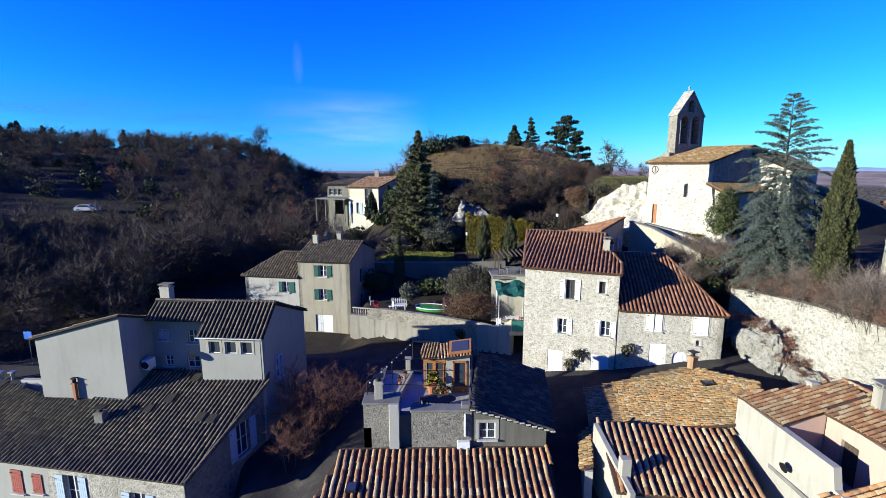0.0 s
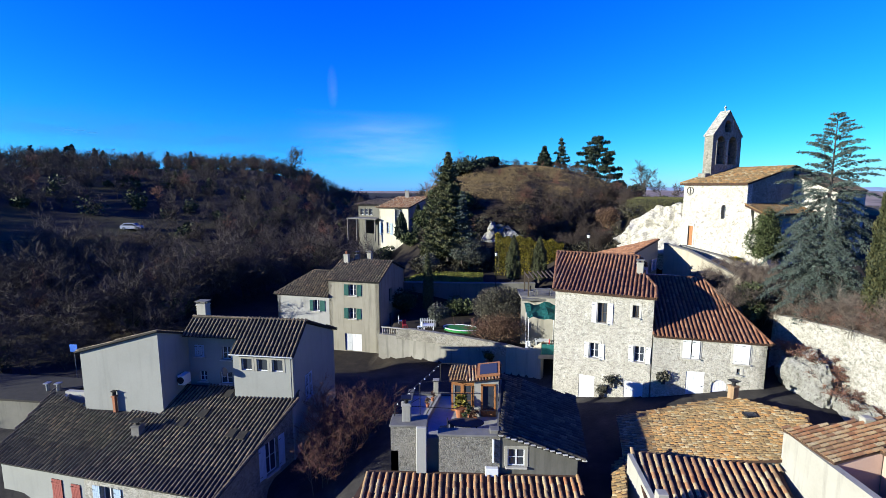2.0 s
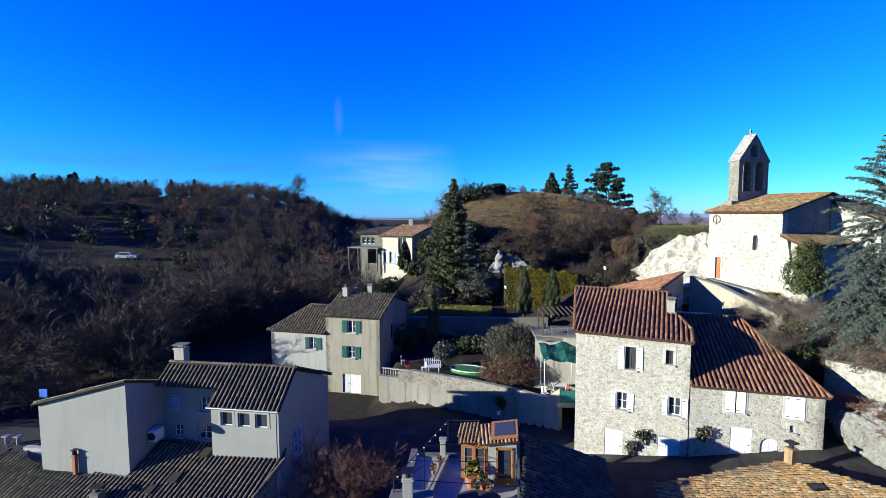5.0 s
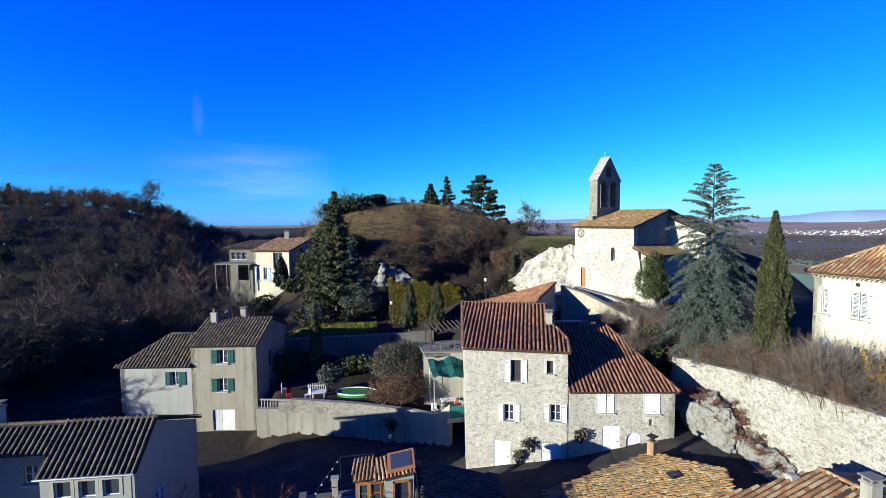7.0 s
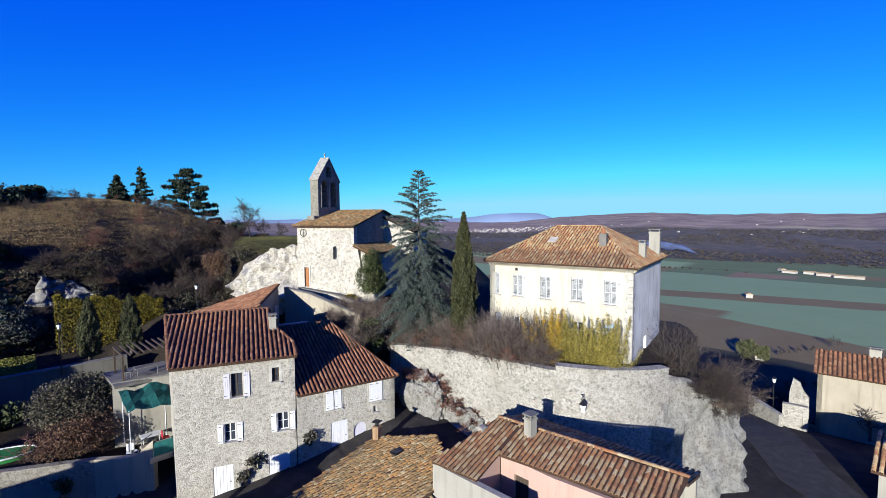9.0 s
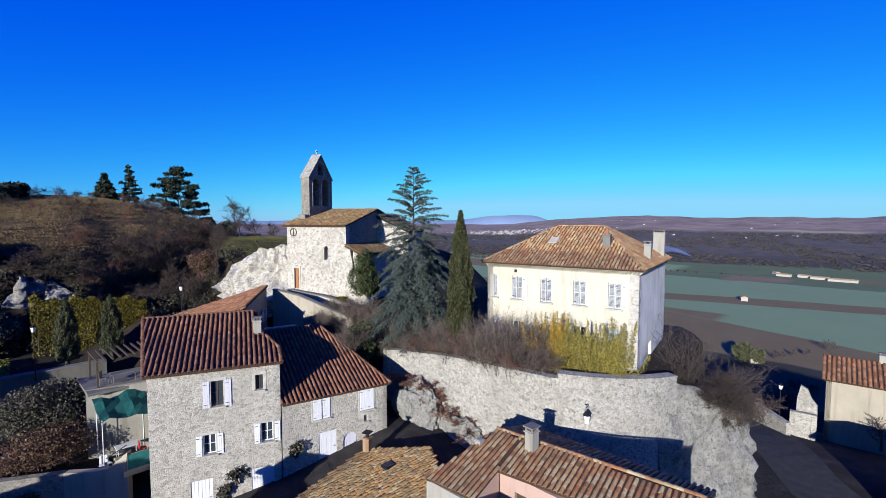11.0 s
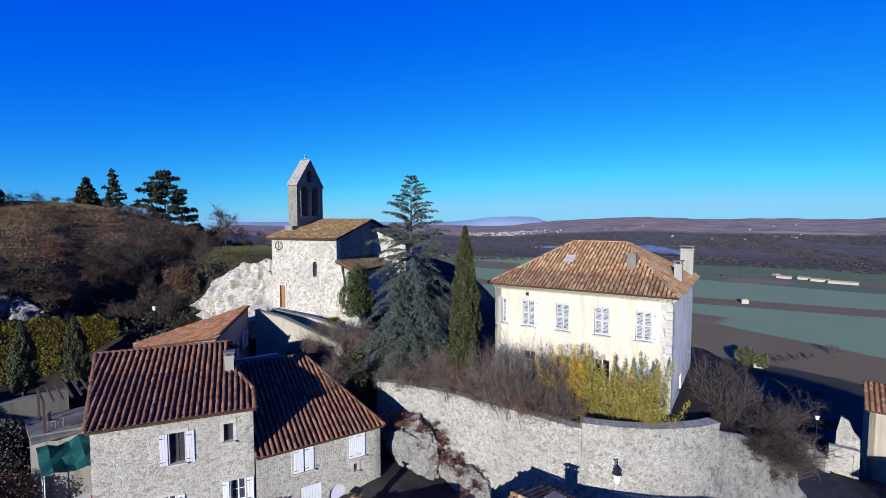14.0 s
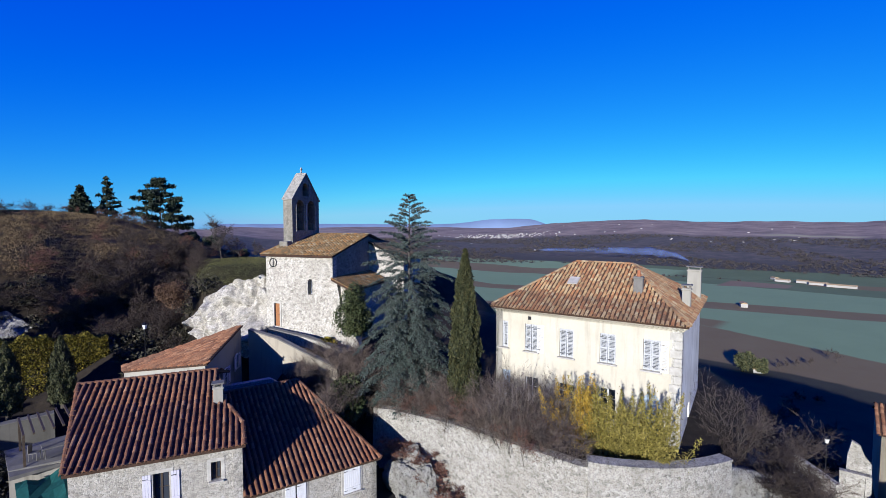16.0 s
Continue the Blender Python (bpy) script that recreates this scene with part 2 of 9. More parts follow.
M["shrub"] = leafy("laurel_leaves", (0.020, 0.020, 0.013), (0.060, 0.055, 0.037), (0.116, 0.099, 0.070))
M["hedge"] = leafy("golden_hedge_leaves", (0.041, 0.035, 0.003), (0.133, 0.110, 0.009), (0.219, 0.167, 0.017))
M["bamboo"] = leafy("bamboo_leaves", (0.075, 0.065, 0.012), (0.19, 0.155, 0.028), (0.31, 0.25, 0.07))
M["bamboo_gold"] = leafy("yellow_bamboo_leaves", (0.163, 0.095, 0.008), (0.326, 0.197, 0.020), (0.374, 0.258, 0.048))
M["ivy"] = leafy("ivy_leaves", (0.015, 0.024, 0.006), (0.044, 0.054, 0.018), (0.069, 0.074, 0.030))
M["russet"] = leafy("russet_leaves", (0.046, 0.025, 0.014), (0.093, 0.051, 0.029), (0.139, 0.087, 0.052))
M["juniper"] = leafy("creeping_juniper", (0.049, 0.053, 0.007), (0.128, 0.133, 0.022), (0.207, 0.187, 0.039))
M["turf_blade"] = leafy("green_grass_blades", (0.037, 0.039, 0.010), (0.079, 0.079, 0.023), (0.130, 0.111, 0.046))
M["drygrass"] = leafy("dry_grass_blades", (0.075, 0.049, 0.020), (0.156, 0.107, 0.049), (0.208, 0.156, 0.081))
g = Nodes("window_glass")
M["glass"] = g.finish((0.03, 0.035, 0.045), 0.08, 0.0, 0.6)
rk = Nodes("limestone_rock")
rc = rk.ramp(rk.noise(1.6, 9, 0.75), (0.30, (0.086, 0.077, 0.063)), (0.42, (0.213, 0.202, 0.179)), (0.58, (0.309, 0.299, 0.271)), (0.72, (0.373, 0.362, 0.330)))
rc = rk.mix(rk.ramp(rk.noise(7.0, 4, 0.7), (0.36, (0.75,) * 3), (0.46, (0,) * 3)), rc, (0.066, 0.059, 0.048))
rk.bump(rk.noise(3.4, 9, 0.8), 1.0, 0.35)
M["rock"] = rk.finish(rc, 0.95)
M["town"] = simple("distant_house_walls", (0.279, 0.265, 0.241), 0.9, var=0.25, scale=0.02)
cl = Nodes("thin_cirrus")
cz = cl.n("ShaderNodeSeparateXYZ")
cl.link(cl.pos, cz.inputs[0])
veil = cl.noise(1.0, 6, 0.6, cl.stretch(0.0007, 0.0007, 0.005))
band = cl.n("ShaderNodeMapRange")
band.inputs[1].default_value, band.inputs[2].default_value = 130, 260
cl.link(cz.outputs[2], band.inputs[0])
fade = cl.n("ShaderNodeMapRange")
fade.inputs[1].default_value, fade.inputs[2].default_value = 700, 380
cl.link(cz.outputs[2], fade.inputs[0])
side = cl.n("ShaderNodeMapRange")
side.inputs[1].default_value, side.inputs[2].default_value = -50, -900
cl.link(cz.outputs[0], side.inputs[0])
thin = cl.mix(1.0, cl.mix(1.0, band.outputs[0], fade.outputs[0], "MULTIPLY"), side.outputs[0], "MULTIPLY")
thin = cl.mix(1.0, thin, cl.ramp(veil, (0.38, (0,) * 3), (0.72, (0.42,) * 3)), "MULTIPLY")
cl.link(thin, cl.b.inputs["Alpha"])
M["cirrus"] = cl.finish((0.85, 0.87, 0.9), 1.0, 0, 0)
M["car_white"] = simple("white_car_paint", (0.480, 0.486, 0.499), 0.25, 0.0, 0.5, var=0.03)
M["rubber"] = simple("black_rubber", (0.013, 0.013, 0.013), 0.8)
M["blue"] = simple("blue_sign_enamel", (0.03, 0.12, 0.45), 0.5, var=0.1)
M["orange_tile"] = simple("terracotta_pots", (0.224, 0.083, 0.038), 0.8, var=0.2)
M["green_mat"] = simple("green_tarpaulin", (0.013, 0.128, 0.026), 0.7, var=0.3, scale=3)
M["red_cloth"] = simple("red_cloth", (0.256, 0.013, 0.019), 0.8)
M["curtain"] = simple("pale_curtain", (0.320, 0.320, 0.333), 0.9, var=0.15, scale=10)
M["lamp_glass"] = simple("frosted_lamp_glass", (0.480, 0.480, 0.461), 0.3, var=0.03)

# ---- building blocks ----
import mathutils

tessellate = mathutils.geometry.tessellate_polygon

ROOT = {}


def thing(name, at, label, category, group="", kind=""):
    """An empty at the base of a thing, to hold its parts."""
    ob = new(name)
    ob.location = at
    ROOT[ob] = Vector(at)
    return tagged(ob, label, category, group, kind)


def link_mesh(name, me, material, parent=None, label=""):
    if material is not None and not me.materials:
        me.materials.append(material)
    ob = new(name, me)
    if parent is not None:
        ob.parent = parent
        ROOT[ob] = ROOT[parent]
    if label:
        tagged(ob, label)
    return ob


def part(name, bm, material, parent=None, label="", smooth=False):
    """Links a bmesh, built in world metres, as one mesh under a thing or a part."""
    if parent is not None:
        bmesh.ops.translate(bm, verts=bm.verts, vec=-ROOT[parent])
    me = bpy.data.meshes.new(name)
    bmesh.ops.recalc_face_normals(bm, faces=bm.faces)
    bm.to_mesh(me)
    bm.free()
    if smooth:
        me.polygons.foreach_set("use_smooth", [True] * len(me.polygons))
    return link_mesh(name, me, material, parent, label)


def part_np(name, v, f, material, parent=None, label="", smooth=False):
    """The same from numpy: vertices (n, 3) in world metres, faces of 3 or 4 corners."""
    v = np.asarray(v, float)
    if parent is not None:
        v = v - np.array(ROOT[parent])
    me = bpy.data.meshes.new(name)
    me.vertices.add(len(v))
    me.vertices.foreach_set("co", v.ravel())
    f = np.asarray(f, int)
    k = f.shape[1]
    me.loops.add(f.size)
    me.loops.foreach_set("vertex_index", f.ravel())
    me.polygons.add(len(f))
    me.polygons.foreach_set("loop_start", np.arange(0, f.size, k))
    me.polygons.foreach_set("loop_total", np.full(len(f), k))
    me.update(calc_edges=True)
    if smooth:
        me.polygons.foreach_set("use_smooth", [True] * len(f))
    return link_mesh(name, me, material, parent, label)


def box(bm, c, size, m=None, bevel=0.0):
    """A box of that size round c (in the frame m), its edges bevelled."""
    made = bmesh.ops.create_cube(bm, size=1.0)["verts"]
    t = (m or Matrix.Identity(4)) @ Matrix.Translation(c) @ Matrix.Diagonal((*size, 1))
    bmesh.ops.transform(bm, matrix=t, verts=made)
    if bevel:
        edges = list({e for v in made for e in v.link_edges})
        bmesh.ops.bevel(bm, geom=edges, offset=bevel, segments=1, affect="EDGES")
    return bm


def tube(bm, a, b, r0, r1=None, n=8):
    a, b = Vector(a), Vector(b)
    d = b - a
    t = Matrix.Translation((a + b) / 2) @ d.to_track_quat("Z", "Y").to_matrix().to_4x4()
    bmesh.ops.create_cone(bm, cap_ends=True, segments=n, radius1=r0, radius2=r0 if r1 is None else r1, depth=d.length, matrix=t)
    return bm


def prism(bm, loop, depth):
    """A closed loop of 3D points pushed along the vector depth."""
    depth = Vector(depth)
    a = [bm.verts.new(p) for p in loop]
    b = [bm.verts.new(Vector(p) + depth) for p in loop]
    bm.faces.new(a)
    bm.faces.new(b[::-1])
    for i in range(len(a)):
        j = (i + 1) % len(a)
        bm.faces.new((a[i], b[i], b[j], a[j]))
    return bm


class Frame:
    """A plan frame: s along the front from left to right, d inwards, z up. Outside lies at negative d."""

    def __init__(self, o, u):
        self.o, self.u = Vector(o), Vector(u).normalized()
        self.v = Vector((-self.u.y, self.u.x))

    def p(self, s, d, z):
        s, d = float(s), float(d)
        return Vector((self.o.x + s * self.u.x + d * self.v.x, self.o.y + s * self.u.y + d * self.v.y, float(z)))

    def m(self, s=0, d=0, z=0):
        return Matrix.Translation(self.p(s, d, z)) @ Matrix.Rotation(math.atan2(self.u.y, self.u.x), 4, "Z")

    def side(self, s0, d0, s1, d1):
        a, b = self.p(s0, d0, 0), self.p(s1, d1, 0)
        return Frame((a.x, a.y), (b.x - a.x, b.y - a.y))


def rect(x0, z0, x1, z1):
    return [(x0, z0), (x1, z0), (x1, z1), (x0, z1)]


def arch(x0, z0, x1, z1, n=6):
    """A rectangle whose top is a half round."""
    r, c = (x1 - x0) / 2, (x0 + x1) / 2
    top = [(c + r * math.cos(math.pi * i / n), z1 - r + r * math.sin(math.pi * i / n)) for i in range(n + 1)]
    return [(x0, z0), (x1, z0)] + top


def wall(parent, fr, outline, material, holes=(), thick=0.45, name="wall", label=""):
    """A wall in the plane d = 0 of fr, outline in (s, z), holes cut right through."""
    loops = [outline] + [list(h) for h in holes]
    flat = [q for lp in loops for q in lp]
    tris = tessellate([[Vector((x, z, 0)) for x, z in lp] for lp in loops])
    bm = bmesh.new()
    a = [bm.verts.new(fr.p(x, 0, z)) for x, z in flat]
    b = [bm.verts.new(fr.p(x, thick, z)) for x, z in flat]
    for t in tris:
        if len(set(t)) == 3:
            try:
                bm.faces.new([a[i] for i in t])
                bm.faces.new([b[i] for i in t[::-1]])
            except ValueError:
                pass
    k = 0
    for lp in loops:
        n = len(lp)
        for i in range(n):
            j = k + (i + 1) % n
            bm.faces.new((a[k + i], a[j], b[j], b[k + i]))
        k += n
    return part(name, bm, material, parent, label)


def window(parent, fr, x0, z0, x1, z1, frame_mat="shut_white", panes=2, back=0.22, surround=None, sill=True, bars=1, curtain=False):
    """A casement set back in its opening, with glass, glazing bars, sill and stone surround."""
    w, h = x1 - x0, z1 - z0
    cx, cz = (x0 + x1) / 2, (z0 + z1) / 2
    m = fr.m()
    bm = bmesh.new()
    t = 0.055
    for c, s in (((cx, back, z1 - t / 2), (w, 0.06, t)), ((cx, back, z0 + t / 2), (w, 0.06, t)), ((x0 + t / 2, back, cz), (t, 0.06, h - 2 * t)), ((x1 - t / 2, back, cz), (t, 0.06, h - 2 * t))):
        box(bm, c, s, m)
    for i in range(1, panes):
        box(bm, (x0 + w * i / panes, back, cz), (0.07, 0.05, h - 2 * t), m)
    for i in range(1, bars + 1):
        box(bm, (cx, back, z0 + h * i / (bars + 1)), (w - 2 * t, 0.035, 0.03), m)
    win = part("window", bm, M[frame_mat], parent)
    for i in range(panes):
        bm = bmesh.new()
        a, b = x0 + w * i / panes, x0 + w * (i + 1) / panes
        box(bm, ((a + b) / 2, back + 0.012, cz), (b - a - 0.02, 0.012, h - 0.02), m)
        part("pane", bm, M["glass"], win)
    # without a curtain, a dark sheet stands in for the unlit room
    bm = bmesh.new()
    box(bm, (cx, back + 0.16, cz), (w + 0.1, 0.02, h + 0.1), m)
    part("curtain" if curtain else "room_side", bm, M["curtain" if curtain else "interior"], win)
    if sill:
        bm = bmesh.new()
        box(bm, (cx, 0.02, z0 - 0.05), (w + 0.24, 0.36, 0.09), m, 0.012)
        part("sill", bm, M["cut"], win)
    if surround:
        bm = bmesh.new()
        for c, s in (((x0 - 0.09, 0.0, cz), (0.18, 0.05, h + 0.0)), ((x1 + 0.09, 0.0, cz), (0.18, 0.05, h)), ((cx, 0.0, z1 + 0.09), (w + 0.36, 0.05, 0.18))):
            box(bm, c, s, m, 0.01)
        part("surround", bm, M[surround], win)
    return win


def shutter(parent, fr, x0, z0, x1, z1, mat, proud=0.05, slats=False, turn=0.0):
    """A boarded or slatted shutter leaf laid against the wall, with ledges and hinges."""
    w, h = x1 - x0, z1 - z0
    m = fr.m() @ Matrix.Translation(((x0 + x1) / 2, -proud, (z0 + z1) / 2)) @ Matrix.Rotation(radians(turn), 4, "Z")
    bm = bmesh.new()
    n = max(2, round(w / 0.13))
    if slats:
        for x in (-w / 2 + 0.03, w / 2 - 0.03):
            box(bm, (x, 0, 0), (0.06, 0.045, h), m)
        for z in (-h / 2 + 0.04, 0, h / 2 - 0.04):
            box(bm, (0, 0, z), (w - 0.12, 0.04, 0.08), m)
        k = max(6, int(h / 0.09))
        for i in range(k):
            z = -h / 2 + 0.08 + (h - 0.16) * (i + 0.5) / k
            box(bm, (0, 0, z), (w - 0.12, 0.012, 0.07), m @ Matrix.Translation((0, 0, z)) @ Matrix.Rotation(radians(35), 4, "X") @ Matrix.Translation((0, 0, -z)))
    else:
        for i in range(n):
            box(bm, (-w / 2 + w * (i + 0.5) / n, 0, 0), (w / n - 0.008, 0.03, h), m, 0.004)
        for z in (-h * 0.32, h * 0.32):
            box(bm, (0, -0.025, z), (w - 0.03, 0.025, 0.09), m)
    sh = part("shutter", bm, M[mat], parent)
    for z in (-h * 0.38, h * 0.38):
        bm = bmesh.new()
        box(bm, (-w / 2 + 0.1, -0.042, z), (0.2, 0.01, 0.03), m)
        part("hinge", bm, M["metal"], sh)
    return sh


def door(parent, fr, x0, z0, x1, z1, mat, back=0.12, boards=5):
    w, h = x1 - x0, z1 - z0
    m = fr.m()
    bm = bmesh.new()
    box(bm, ((x0 + x1) / 2, back + 0.05, (z0 + z1) / 2), (w, 0.04, h), m)
    d = part("door", bm, M[mat], parent)
    for i in range(boards):
        bm = bmesh.new()
        box(bm, (x0 + w * (i + 0.5) / boards, back, (z0 + z1) / 2), (w / boards - 0.01, 0.05, h), m, 0.006)
        part("board", bm, M[mat], d)
    bm = bmesh.new()
    tube(bm, m @ Vector((x1 - 0.14, back - 0.02, z0 + h * 0.48)), m @ Vector((x1 - 0.14, back - 0.09, z0 + h * 0.48)), 0.025)
    box(bm, (x1 - 0.18, back - 0.09, z0 + h * 0.48), (0.12, 0.02, 0.025), m)
    part("handle", bm, M["metal"], d)
    return d


# -- clay tiles --
def tile_shape(w, length, h=0.5, n=5):
    """One cover tile: a tapered half round with a thick lower lip; x across, y up the slope, z off it."""
    v, f = [], []
    for y, r in ((0.0, w / 2), (length, w / 2 * 0.8)):
        for i in range(n + 1):
            a = math.pi * i / n
            v.append((-r * math.cos(a), y, r * h * 2 * math.sin(a) * 0.9 + (0.012 if y == 0 else 0.0)))
    for i in range(n):
        f.append((i, i + 1, n + 2 + i, n + 1 + i))
    k = len(v)
    for i in range(n + 1):
        a = math.pi * i / n
        r = w / 2 - 0.022
        v.append((-r * math.cos(a), 0.0, max(0.0, r * h * 2 * math.sin(a) * 0.9)))
    for i in range(n):
        f.append((i + 1, i, k + i, k + i + 1))
    return np.array(v), np.array(f)


def roof_plane(parent, eave_l, eave_r, outline, mat, bed, pitch=0.34, course=0.36, width=0.24, thick=0.16, singles=0, rng=None, lift=0.02, label="", jitter=0.012, arch_h=0.5, twist=1.6):
    """A tiled slope. outline: 3D corners of the slope in one plane; columns run up from the eave line.
    The nearest tiles are pieces of their own, the rest one joined mesh."""
    rng = rng or random.Random(7)
    el, er = Vector(eave_l), Vector(eave_r)
    e = (er - el).normalized()
    pts = [Vector(q) for q in outline]
    nrm = Vector((0, 0, 0))
    for i in range(len(pts)):
        nrm += (pts[i] - el).cross(pts[(i + 1) % len(pts)] - el)
    nrm.normalize()
    if nrm.z < 0:
        nrm = -nrm
    r = nrm.cross(e).normalized()
    if r.z < 0:
        r = -r
    bm = bmesh.new()
    prism(bm, pts, -nrm * thick)
    roof = part("roof", bm, M[bed], parent, label)
    poly = [((q - el).dot(e), (q - el).dot(r)) for q in pts]
    x0, x1 = min(q[0] for q in poly), max(q[0] for q in poly)
    base_v, base_f = tile_shape(width, course * 1.18, arch_h)
    places = []
    n = int((x1 - x0) / pitch)
    for i in range(n + 1):
        x = x0 + (x1 - x0 - n * pitch) / 2 + i * pitch
        ys = []
        for j in range(len(poly)):
            (ax, ay), (bx, by) = poly[j], poly[(j + 1) % len(poly)]
            if (ax - x) * (bx - x) < 0 or (abs(ax - x) < 1e-6 and abs(bx - ax) > 1e-6):
                ys.append(ay + (by - ay) * (x - ax) / (bx - ax))
        if len(ys) < 2:
            continue
        lo, hi = min(ys), max(ys)
        k = max(1, int((hi - lo) / course + 0.3))
        for j in range(k):
            y = lo - 0.05 + j * course
            if y + course * 0.6 > hi + 0.1:
                break
            places.append((x + rng.uniform(-1, 1) * jitter, y + rng.uniform(-1, 1) * jitter, rng.uniform(-1, 1) * twist, j))
    # the pieces nearest the eave come first
    places.sort(key=lambda q: (q[3], q[0]))
    m3 = Matrix((e, r, nrm)).transposed()
    tile_me = None
    vs, fs, k = [], [], 0
    for idx, (x, y, a, j) in enumerate(places):
        at = el + e * x + r * y + nrm * lift
        rot = m3 @ Matrix.Rotation(radians(a), 3, "Z") @ Matrix.Rotation(radians(2.6), 3, "X")
        if idx < singles:
            if tile_me is None:
                tile_me = bpy.data.meshes.new("tile")
                tile_me.from_pydata([tuple(q) for q in base_v], [], [tuple(int(c) for c in q) for q in base_f])
                tile_me.materials.append(M[mat])
            ob = new("tile", tile_me)
            ob.parent = roof
            ob.matrix_local = Matrix.Translation(at - ROOT[roof]) @ rot.to_4x4()
        else:
            vs.append(base_v @ np.array(rot).T + np.array(at))
            fs.append(base_f + k)
            k += len(base_v)
    if vs:
        many = part_np("tiles", np.concatenate(vs), np.concatenate(fs), M[mat + "_many"], roof)
        tagged(many, kind="stuff")
    return roof


def ridge_tiles(parent, a, b, mat, width=0.26, course=0.4, name="ridge"):
    a, b = Vector(a), Vector(b)
    d = b - a
    e = d.normalized()
    side = Vector((0, 0, 1)).cross(e).normalized()
    up = e.cross(side)
    v0, f0 = tile_shape(width, course * 1.15, 0.5)
    m3 = np.array(Matrix((side, e, up)).transposed())
    n = max(1, int(d.length / course))
    me = bpy.data.meshes.new("ridge_tile")
    me.from_pydata([tuple(q) for q in v0 @ m3.T], [], [tuple(int(c) for c in q) for q in f0])
    me.materials.append(M[mat])
    for i in range(n):
        ob = new("ridge_tile" if name == "ridge" else name, me)
        ob.parent = parent
        ob.matrix_local = Matrix.Translation(a + e * (d.length * i / n) + Vector((0, 0, -0.02)) - ROOT[parent])


def genoise(parent, fr, s0, s1, z, mat, rows=2, pitch=0.22, label=""):
    """The eaves cornice of tile ends, course over course, under a roof."""
    vs, fs, k = [], [], 0
    n = 4
    for row in range(rows):
        d = -0.06 - 0.11 * (rows - 1 - row)
        zz = z - 0.11 * (row + 1)
        cnt = int((s1 - s0) / pitch)
        for i in range(cnt):
            c = s0 + (s1 - s0) * (i + 0.5 + 0.25 * (row % 2)) / cnt
            ring = [(c - 0.085 * math.cos(math.pi * q / n), zz + 0.085 * math.sin(math.pi * q / n)) for q in range(n + 1)]
            for dd in (d - 0.05, 0.05):
                vs += [tuple(fr.p(x, dd, y)) for x, y in ring]
            for q in range(n):
                fs.append((k + q, k + q + 1, k + n + 2 + q, k + n + 1 + q))
            fs.append((k, k + 1, k + 3, k + 4))
            k += 2 * (n + 1)
    for row in range(rows):
        d = -0.06 - 0.11 * (rows - 1 - row)
        zz = z - 0.11 * row
        q = [tuple(fr.p(x, y, h)) for x, y, h in ((s0, d - 0.06, zz - 0.025), (s1, d - 0.06, zz - 0.025), (s1, 0.05, zz - 0.025), (s0, 0.05, zz - 0.025), (s0, d - 0.06, zz), (s1, d - 0.06, zz), (s1, 0.05, zz), (s0, 0.05, zz))]
        vs += q
        for f in ((0, 1, 2, 3), (7, 6, 5, 4), (0, 4, 5, 1), (1, 5, 6, 2), (2, 6, 7, 3), (3, 7, 4, 0)):
            fs.append(tuple(k + c for c in f))
        k += 8
    return part_np("eaves_cornice", vs, fs, M[mat], parent, label)


def chimney(parent, at, w, d, h, turn, mat, cap="slab", name="chimney"):
    """A rendered stack with a corbelled head and a cap or pots."""
    m = Matrix.Translation(at) @ Matrix.Rotation(radians(turn), 4, "Z")
    bm = bmesh.new()
    box(bm, (0, 0, h / 2), (w, d, h), m, 0.015)
    box(bm, (0, 0, h - 0.08), (w + 0.1, d + 0.1, 0.08), m, 0.01)
    ch = part(name, bm, M[mat], parent)
    bm = bmesh.new()
    if cap == "slab":
        for x in (-w / 2 + 0.06, w / 2 - 0.06):
            for y in (-d / 2 + 0.06, d / 2 - 0.06):
                box(bm, (x, y, h + 0.08), (0.09, 0.09, 0.2), m)
        box(bm, (0, 0, h + 0.2), (w + 0.16, d + 0.16, 0.07), m, 0.01)
        part("cap", bm, M["concrete"], ch)
    elif cap == "pot":
        tube(bm, m @ Vector((0, 0, h)), m @ Vector((0, 0, h + 0.4)), 0.13, 0.1, 10)
        part("pot", bm, M["orange_tile"], ch)
    elif cap == "cowl":
        tube(bm, m @ Vector((0, 0, h)), m @ Vector((0, 0, h + 0.25)), 0.12, 0.12, 10)
        box(bm, (0, 0, h + 0.3), (w + 0.1, d + 0.1, 0.05), m, 0.01)
        part("cowl", bm, M["metal"], ch)
    return ch

# ---- ground ----


def step(a, b, x):
    t = np.clip((x - a) / (b - a), 0, 1)
    return t * t * (3 - 2 * t)


WALL_LINE = [(26.0, 104.0), (22.4, 80.0), (20.2, 67.5), (21.2, 62.2), (24.2, 54.5), (22.3, 50.5), (22.2, 46.5), (25.6, 37.2), (26.0, 31.0), (26.5, 21.8), (28.9, 19.5), (33.1, 17.5), (46.0, 18.5), (60.0, 26.0)]
GARDEN_LINE = [(-7.6, 49.8), (-4.9, 49.2), (0.5, 47.2), (5.0, 44.9), (7.6, 42.4), (9.4, 43.2), (13.0, 43.0)]


def right_of(x, y, line):
    """The signed distance to a line of points, positive on its upper side."""
    best, sign = np.full(x.shape, 1e9), np.ones(x.shape)
    for (ax, ay), (bx, by) in zip(line, line[1:]):
        dx, dy = bx - ax, by - ay
        t = np.clip(((x - ax) * dx + (y - ay) * dy) / (dx * dx + dy * dy), 0, 1)
        d = np.hypot(x - ax - t * dx, y - ay - t * dy)
        s = np.sign(dx * (y - ay) - dy * (x - ax))
        near = d < best
        best, sign = np.where(near, d, best), np.where(near, s, sign)
    return best * sign


